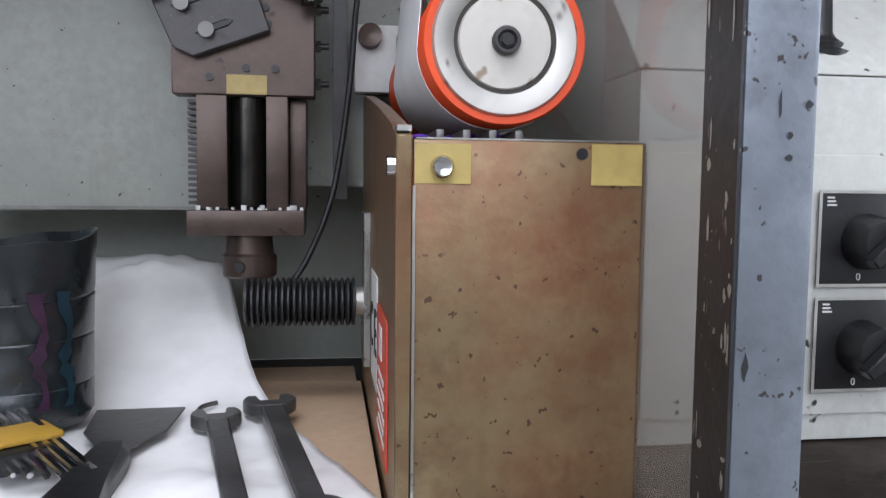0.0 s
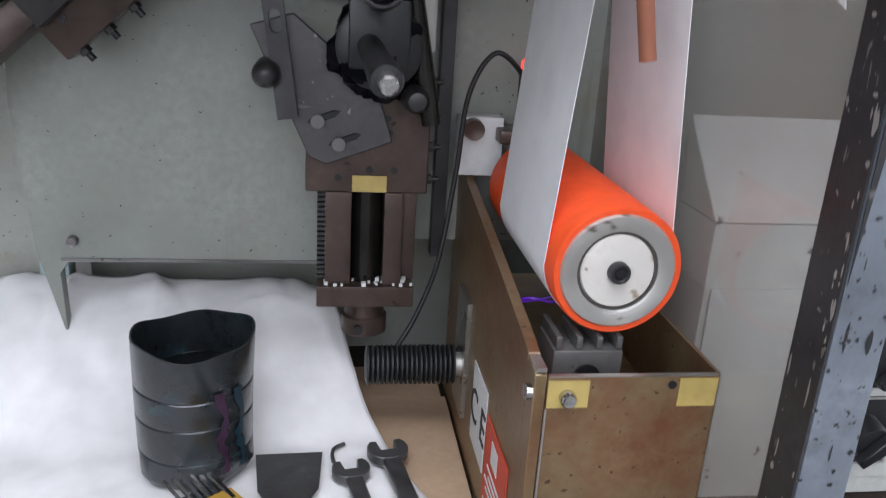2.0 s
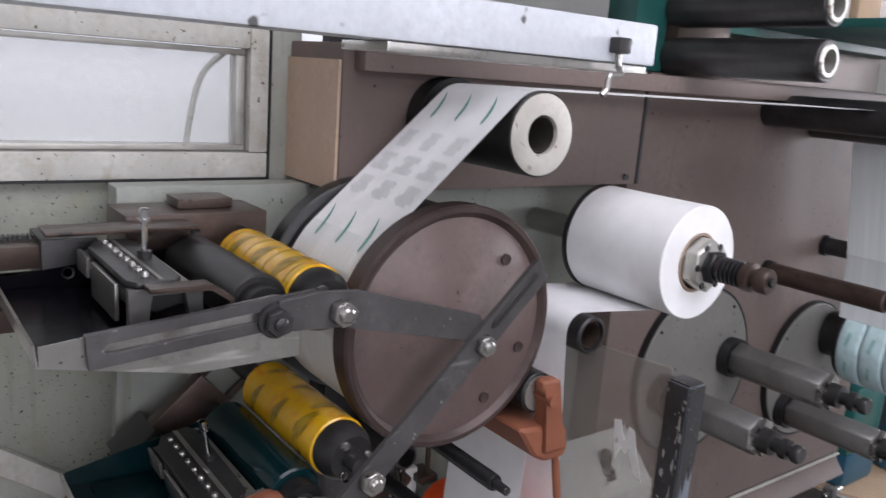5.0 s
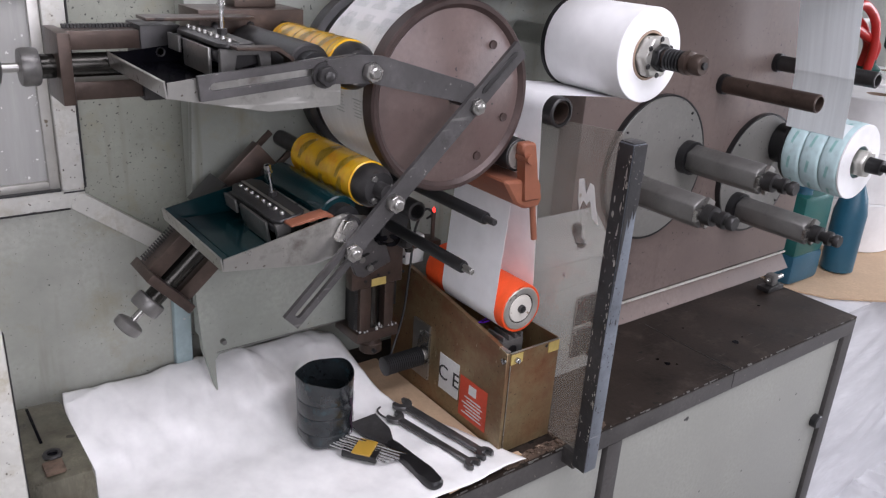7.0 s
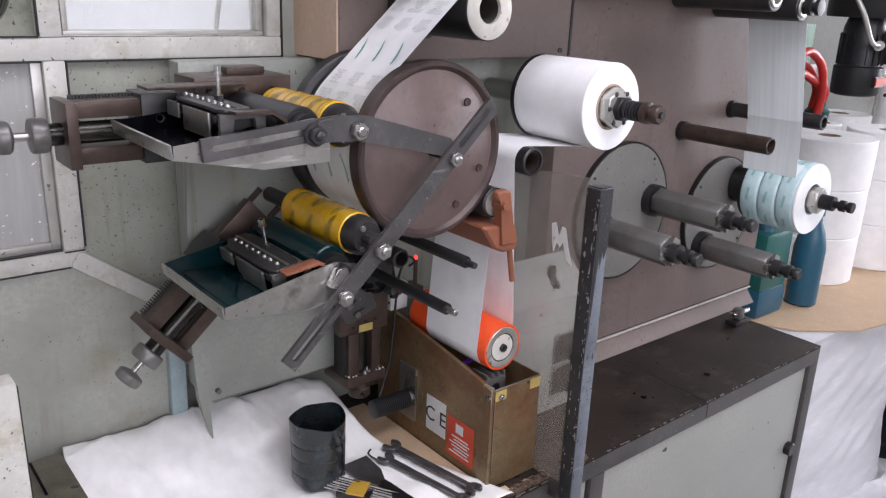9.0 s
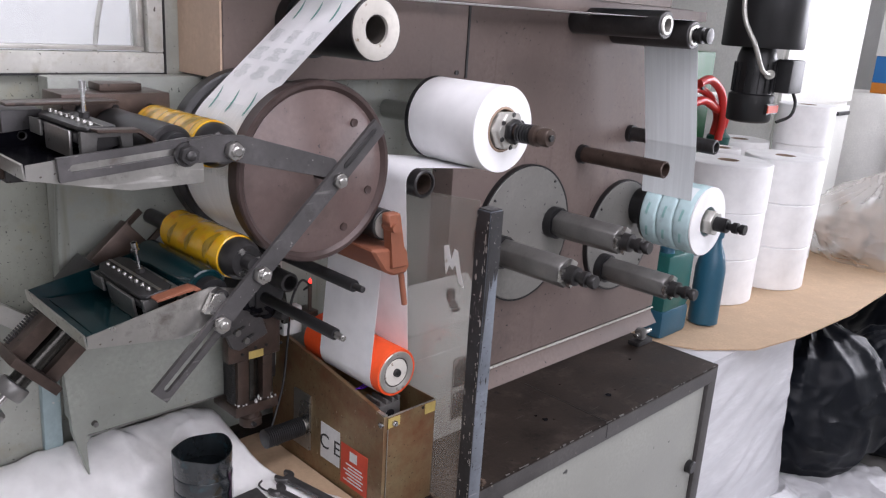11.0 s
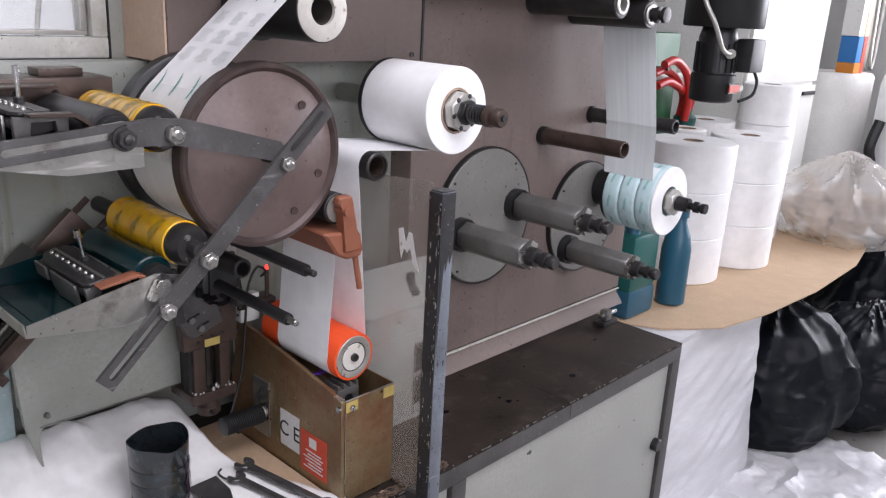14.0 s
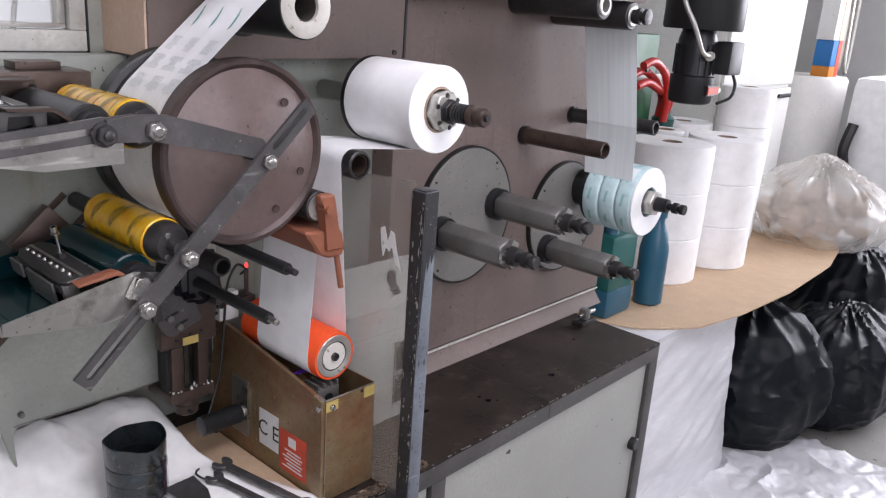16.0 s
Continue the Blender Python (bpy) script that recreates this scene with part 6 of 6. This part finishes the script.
part("body", box(1.455, 1.615, 0.66, 0.80, 0.792, 0.985, 0.018), "can_green", jc, "green tinted body")
part("lower_body", box(1.452, 1.618, 0.657, 0.803, 0.7035, 0.80, 0.018), "can_blue", jc, "blue lower body")
part("neck", lathe([(0.98, 0.025), (1.0, 0.022), (1.0, 0.028), (1.02, 0.028)], (1.5, 0.7, 0), "z", 24), "can_blue", jc)
bb = thing("blue_bottle", (1.735, 0.66, 0.7035), "dark blue plastic bottle beside the jerrycan", "bottle")
part("body", lathe([(0.7035, 0.04), (0.71, 0.05), (0.90, 0.05), (0.95, 0.04), (0.99, 0.024), (1.01, 0.022)], (1.735, 0.66, 0), "z", 32), "can_blue", bb)
part("cap", lathe([(1.01, 0.02), (1.011, 0.028), (1.04, 0.028)], (1.735, 0.66, 0), "z", 24), "can_blue", bb)
MX, MY = 1.716, 0.60
dr = thing("fan_motor", (MX, MY, 1.39), "black fan housing with a small electric motor below", "motor")
part("fan_housing", lathe([(1.63, 0.02), (1.63, 0.117), (1.636, 0.121), (1.84, 0.121), (1.845, 0.117), (1.845, 0.02)], (MX, MY, 0), "z", 56), "black", dr, "black round fan housing")
part("motor_body", lathe([(1.405, 0.05), (1.409, 0.062), (1.415, 0.066), (1.49, 0.068), (1.494, 0.06), (1.60, 0.058), (1.63, 0.05)], (MX - 0.02, MY, 0), "z", 40), "black", dr, "black motor body")
for k in range(18):
    a = 2 * math.pi * k / 18
    part("cooling_fin", box(0.057, 0.064, -0.002, 0.002, 1.497, 1.585), "black", dr, "", Matrix.Translation((MX - 0.02, MY, 0)) @ Matrix.Rotation(a, 4, "Z"))
part("terminal_box", box(MX + 0.0, MX + 0.095, MY - 0.105, MY - 0.05, 1.5, 1.60, 0.008), "rubber", dr, "dark terminal box")
part("cable_gland", rod((MX - 0.075, MY - 0.07, 1.555), (MX - 0.045, MY - 0.06, 1.555), 0.014, 16), "alu", dr, "grey cable gland")
part("rating_plate", box(MX - 0.05, MX + 0.02, MY - 0.0735, MY - 0.070, 1.44, 1.462), "label_red", dr, "red plate")
part("plate_fixing", box(MX - 0.05, MX + 0.02, MY - 0.0698, MY - 0.05, 1.436, 1.466), "black", dr)
part("supply_cable", cable([(MX - 0.075, MY - 0.07, 1.555), (MX - 0.13, MY - 0.07, 1.57), (MX - 0.18, MY - 0.06, 1.64), (MX - 0.19, MY - 0.02, 1.72), (MX - 0.17, MY, 1.85)], 0.007, 10), "alu", dr, "grey supply cable")
part("loop_cable", cable([(MX + 0.08, MY - 0.08, 1.51), (MX + 0.10, MY - 0.09, 1.47), (MX + 0.08, MY - 0.09, 1.43), (MX + 0.03, MY - 0.07, 1.41)], 0.005, 10), "black", dr)
part("hanger", rod((MX, MY, 1.845), (MX, MY, 3.5), 0.03), "dark_steel", dr)
gm = thing("green_cabinet", (2.38, 1.3, 0.703), "green enamelled machine cabinet behind the web", "cabinet")
part("body", box(2.05, 2.5, 1.15, 1.5, 0.7035, 1.59, 0.01), "green", gm)
part("plinth_strip", box(2.05, 2.55, 1.143, 1.1495, 1.40, 1.425, 0.002), "frame", gm, "pale strip")
rh = thing("red_hose", (2.4, 1.11, 1.25), "red ribbed hose hanging on the green cabinet", "hose")
for k, (d1, d2) in enumerate(((0.0, 0.0), (0.03, -0.045), (-0.03, 0.04))):
    part("hose", cable([(2.24, 1.11 - 0.02 * k, 1.43 + d2), (2.32, 1.105 - 0.02 * k, 1.445 + d2), (2.42, 1.10 - 0.02 * k, 1.40 + d2 * 0.7), (2.49 + d1, 1.10 - 0.02 * k, 1.33), (2.50 + d1, 1.11 - 0.02 * k, 1.25 - d2 * 0.4)], 0.017, 12), "red", rh)
part("valve", lathe([(1.19, 0.02), (1.2, 0.045), (1.24, 0.05), (1.26, 0.03), (1.30, 0.026)], (2.53, 1.1, 0), "z", 20), "dark_green", rh, "dark green valve")
part("hook", rod((2.3, 1.08, 1.45), (2.3, 1.16, 1.45), 0.008), "dark_steel", rh)
fr = thing("white_cabinet", (3.4, 1.4, 0.0), "tall white enamelled cabinet", "cabinet")
part("body", box(2.98, 3.9, 1.07, 1.75, 0.0, 2.3, 0.012), "fridge", fr)
part("upper_door", box(2.99, 3.89, 1.05, 1.069, 1.36, 2.29, 0.006), "fridge", fr, "white door")
part("lower_door", box(2.99, 3.89, 1.05, 1.069, 0.05, 1.34, 0.006), "fridge", fr, "white door")
part("handle", box(3.7, 3.86, 1.035, 1.0495, 1.29, 1.31, 0.003), "black", fr, "dark handle slot")


def sack(at, size, seed, folds=13, neck=0.0, sub=6, deep=0.07, fine=1.0):
    """A slack film bag: pleats run up to the gathered neck, small creases cross them."""
    t = bmesh.new()
    bmesh.ops.create_icosphere(t, subdivisions=sub, radius=1.0)
    for v in t.verts:
        p = v.co.copy()
        w = math.atan2(p.y, p.x)
        up = max(0.0, p.z)
        k = 1 + 0.13 * noise.noise(p * 1.7 + Vector((seed, 0, 0)))
        k += deep * (0.4 + up) * (1 - 2 * abs(noise.noise(Vector((math.cos(w) * folds * 0.35, math.sin(w) * folds * 0.35 + seed, p.z * 0.9)))))
        k += fine * (0.03 * (1 - abs(noise.noise(p * 3.2 + Vector((0, seed, p.z * 2))))) ** 6 + 0.006 * noise.noise(p * 9 + Vector((seed, seed, 0))))
        r = math.hypot(p.x, p.y)
        pinch = 1 - neck * up ** 1.5 * 0.5
        z = p.z * size[2] * (k if p.z < 0.6 else k + neck * 0.8 * max(0, 0.45 - r))
        v.co = Vector((p.x * size[0] * k * pinch, p.y * size[1] * k * pinch, max(z, -0.78 * size[2])))
    lo = min(v.co.z for v in t.verts)
    bmesh.ops.translate(t, vec=(at[0], at[1], at[2] - lo), verts=t.verts)
    return t


for x, y, z, sx, sy, sz, sd in ((2.5, 0.55, 0.0, 0.38, 0.33, 0.31, 1.0), (3.42, 0.40, 0.0, 0.40, 0.38, 0.36, 4.0), (2.93, 0.30, 0.0, 0.36, 0.26, 0.28, 7.0)):
    solo("bin_bag", sack((x, y, z), (sx, sy, sz), sd, 9, 0.0, 6, 0.05), "bag", "stuffed glossy black bin bag", "bin bag", "bin bags")
cbag = thing("core_bag", (3.25, 0.6, 0.705), "cloudy clear plastic bag full of brown cardboard cores", "bag")
part("film", sack((3.28, 0.62, 0.68), (0.40, 0.32, 0.2), 3.0, 11, 0.55, 6, 0.1, 0.5), "clear_bag", cbag, "cloudy crumpled film")
rnd = random.Random(9)
for k in range(60):
    a, r, zz = rnd.random() * 6.28, 0.24 * rnd.random() ** 0.5, 0.74 + 0.16 * rnd.random()
    px_, py_ = 3.28 + r * math.cos(a) * 1.15, 0.62 + r * math.sin(a)
    d_ = Vector((rnd.random() - 0.5, rnd.random() - 0.5, rnd.random() - 0.5)).normalized() * 0.045
    part("core", rod(Vector((px_, py_, zz)) - d_, Vector((px_, py_, zz)) + d_, 0.028, 14), "core", cbag, "brown cardboard core")
t = bmesh.new()
bmesh.ops.create_grid(t, x_segments=150, y_segments=110, size=1.0)
for v in t.verts:
    x, y = v.co.x, v.co.y
    q = 0.85 + 0.25 * noise.noise(Vector((math.atan2(y, x) * 1.3, 4.0, 0)))
    px_, py_ = 1.98 + 0.68 * x * q, 0.1 + 0.5 * y * q
    h = 0.03 * (1 - abs(noise.noise(Vector((px_ * 5 + py_ * 3, py_ * 4 - px_, 1.0))))) ** 5 + 0.012 * abs(noise.noise(Vector((px_ * 14, py_ * 17, 2.0)))) + 0.006 * abs(noise.noise(Vector((px_ * 34, py_ * 30, 3.0))))
    v.co = Vector((px_, py_, 0.003 + h))
film = solo("floor_film", t, "wrap", "crumpled stretch film lying on the floor", "plastic film")
fm = film.modifiers.new("thickness", "SOLIDIFY")
fm.thickness, fm.offset = 0.001, -1.0
bulk = thing("bulk_sack", (4.65, 0.55, 0.0), "large white woven bulk sack", "sack")
t = box(4.3, 5.0, 0.22, 0.86, 0.0, 1.42, 0.07)
bmesh.ops.subdivide_edges(t, edges=t.edges[:], cuts=6, use_grid_fill=True)
for v in t.verts:
    v.co += Vector((1, 0.6, 0)) * 0.03 * noise.noise(v.co * 3.0)
part("body", t, "paper", bulk)
part("loop_strap", cable([(4.28, 0.8, 1.15), (4.25, 0.82, 1.0), (4.27, 0.8, 0.9)], 0.03, 8), "black", bulk, "black lifting strap")
buck = thing("white_tank", (4.5, 1.15, 0.0), "tall milky white plastic tank", "tank")
part("body", lathe([(0.0, 0.19), (0.02, 0.205), (1.37, 0.205), (1.39, 0.19)], (4.5, 1.15, 0), "z", 48), "white_plastic", buck)
for nm, x0, x1, z0, z1, mt in (("carton", 4.36, 4.46, 1.3905, 1.45, "amber"), ("carton", 4.36, 4.45, 1.451, 1.60, "blue_label"), ("carton", 4.46, 4.52, 1.3905, 1.60, "label_red"), ("carton", 4.34, 4.43, 1.601, 1.85, "label_white"), ("carton", 4.44, 4.52, 1.601, 1.85, "tan")):
    solo(nm, box(x0, x1, 1.02, 1.12, z0, z1, 0.003), mt, "small printed carton standing on the tank", "carton", "cartons")
sh = thing("grey_column", (4.85, 1.2, 0.0), "grey painted steel column", "column")
part("post", box(4.68, 4.84, 1.1, 1.2, 0.0, 2.4, 0.004), "door", sh)
part("cable", cable([(4.70, 1.08, 2.3), (4.74, 1.07, 1.8), (4.80, 1.07, 1.45), (4.86, 1.07, 1.5), (4.84, 1.08, 2.3)], 0.012, 8), "alu", sh, "grey cable loop")


# ---- printed marks on the moving web ----
def motif():
    """A sweeping tick mark, stiff, lying flat; x runs along the web."""
    t = bmesh.new()
    rows = []
    for i in range(11):
        u = i / 10
        x = -0.020 + 0.042 * u
        c, w = 0.013 * u * u - 0.004, 0.0012 + 0.0036 * math.sin(math.pi * min(1, u * 0.85 + 0.15))
        rows.append((t.verts.new((x, c - w / 2, 0)), t.verts.new((x, c + w / 2, 0))))
    for p, q in zip(rows, rows[1:]):
        t.faces.new((p[0], q[0], q[1], p[1]))
    last = rows[0]
    for k in (1, 2, 3):
        x, c = -0.020 + 0.0035 * k, -0.004 - 0.0026 * k
        q = (t.verts.new((x + 0.0012, c - 0.001, 0)), t.verts.new((x - 0.0012, c + 0.001, 0)))
        t.faces.new((last[0], q[0], q[1], last[1]))
        last = q
    return t


def text_block(seed):
    """Short grey lines of print that cannot be read."""
    t = bmesh.new()
    rnd = random.Random(seed)
    for k in range(6):
        x = -0.012 + k * 0.0046
        w = 0.016 + 0.018 * rnd.random()
        vs = [t.verts.new((x, -w / 2, 0)), t.verts.new((x + 0.0014, -w / 2, 0)), t.verts.new((x + 0.0014, w / 2, 0)), t.verts.new((x, w / 2, 0))]
        t.faces.new(vs)
    return t


PERIOD = 0.3                                   # one print length, seconds
ARC0, ARC1 = -360 + 190.0, -360 + OFF          # on the drum, degrees
RUN = 2 * math.pi * YR / PERIOD                # web speed
SPAN = math.hypot(IX + (IR) * math.cos(radians(OFF)) - DX - DW * math.cos(radians(OFF)), IZ + IR * math.sin(radians(OFF)) - DZ - DW * math.sin(radians(OFF)))


def web_place(s):
    """Place and turn of the print s metres after it is laid on the drum."""
    r = DW + 0.0014
    la = abs(radians(ARC1 - ARC0)) * r
    if s < la:
        a = radians(190.0) - s / r
        return DX + r * math.cos(a), 0.4895, DZ + r * math.sin(a), math.degrees(a) - 90
    s -= la
    n = radians(OFF)
    if s < SPAN:
        return (DX + r * math.cos(n) + s * math.sin(n), 0.4895, DZ + r * math.sin(n) - s * math.cos(n), OFF - 90)
    s -= SPAN
    r2 = IR + 0.002
    lb = radians(OFF - 90) * r2
    if s < lb:
        a = n - s / r2
        return IX + r2 * math.cos(a), 0.4895, IZ + r2 * math.sin(a), math.degrees(a) - 90
    s -= lb
    return IX + s, 0.4895, IZ + r2, 0.0


LENGTH = abs(radians(ARC1 - ARC0)) * DW + SPAN + radians(OFF - 90) * IR + 0.20
LOOPS = math.ceil(LENGTH / (RUN * PERIOD)) + 1  # print lengths in one round
ROUND = LOOPS * PERIOD
marks = []
for mesh_name, made, mat, off in (("print_motif", motif(), "ink_teal", 0.0), ("print_lines", text_block(1), "ink_grey", 0.09), ("print_lines", text_block(2), "ink_grey", 0.15), ("print_lines", text_block(4), "ink_grey", 0.21)):
    me = bpy.data.meshes.new(mesh_name)
    made.to_mesh(me)
    made.free()
    me.materials.append(M[mat])
    for i in range(LOOPS):
        for j in range(3):
            ob = new(mesh_name, me)
            tagged(ob, "teal tick motif printed on the moving web" if mat == "ink_teal" else "faint grey print lines on the moving web", "print", "web prints", "stuff" if mat == "ink_grey" else "")
            marks.append((ob, i * PERIOD + off, -0.046 + 0.046 * j))


def turning(ob, rate, step=0.05, start=0.0):
    """Turns a roller about its own axis at rate degrees a second, clockwise seen from the front."""
    at = ob.location.copy()
    n = round(16.0 / step)
    walk(ob, [(i * step, pose(at.x, at.y, at.z, 0, start + rate * i * step, 0)) for i in range(n + 1)])


def motions():
    v = RUN
    turning(plate1, -360 / PERIOD, 1 / 15)
    turning(plate2, -360 / PERIOD, 1 / 15)
    turning(anilox1, math.degrees(v / 0.0275), 1 / 30)
    turning(anilox2, math.degrees(v / 0.0275), 1 / 30)
    turning(orange, math.degrees(v / OR), 0.1)
    turning(nip, -math.degrees(v / BR), 1 / 30)
    turning(roll, -math.degrees(v / RR), 0.1)
    turning(prt, math.degrees(v / PR), 0.1)
    turning(idler, math.degrees(v / IR), 0.1)
    for ob, off, shift in marks:
        rows = []
        for f in range(481):
            t = f / 30
            ph = (t + off) % ROUND
            s = ph * v
            if s < LENGTH:
                x, y, z, a = web_place(s)
            else:
                u = (ph - LENGTH / v) / (ROUND - LENGTH / v)
                x0, y0, z0, a0 = web_place(LENGTH)
                x1, y1, z1, a1 = web_place(0.0)
                # behind the housing back to the drum
                x, z = x0 + (x1 + 0.06 - x0) * u, z0 + (z1 - z0) * u
                y, a = 0.4895 + (0.95 - 0.4895) * math.sin(math.pi * u), a1 * u
            rows.append((t, pose(x, y + shift, z, 0, -a, 0)))
        walk(ob, rows)


motions()
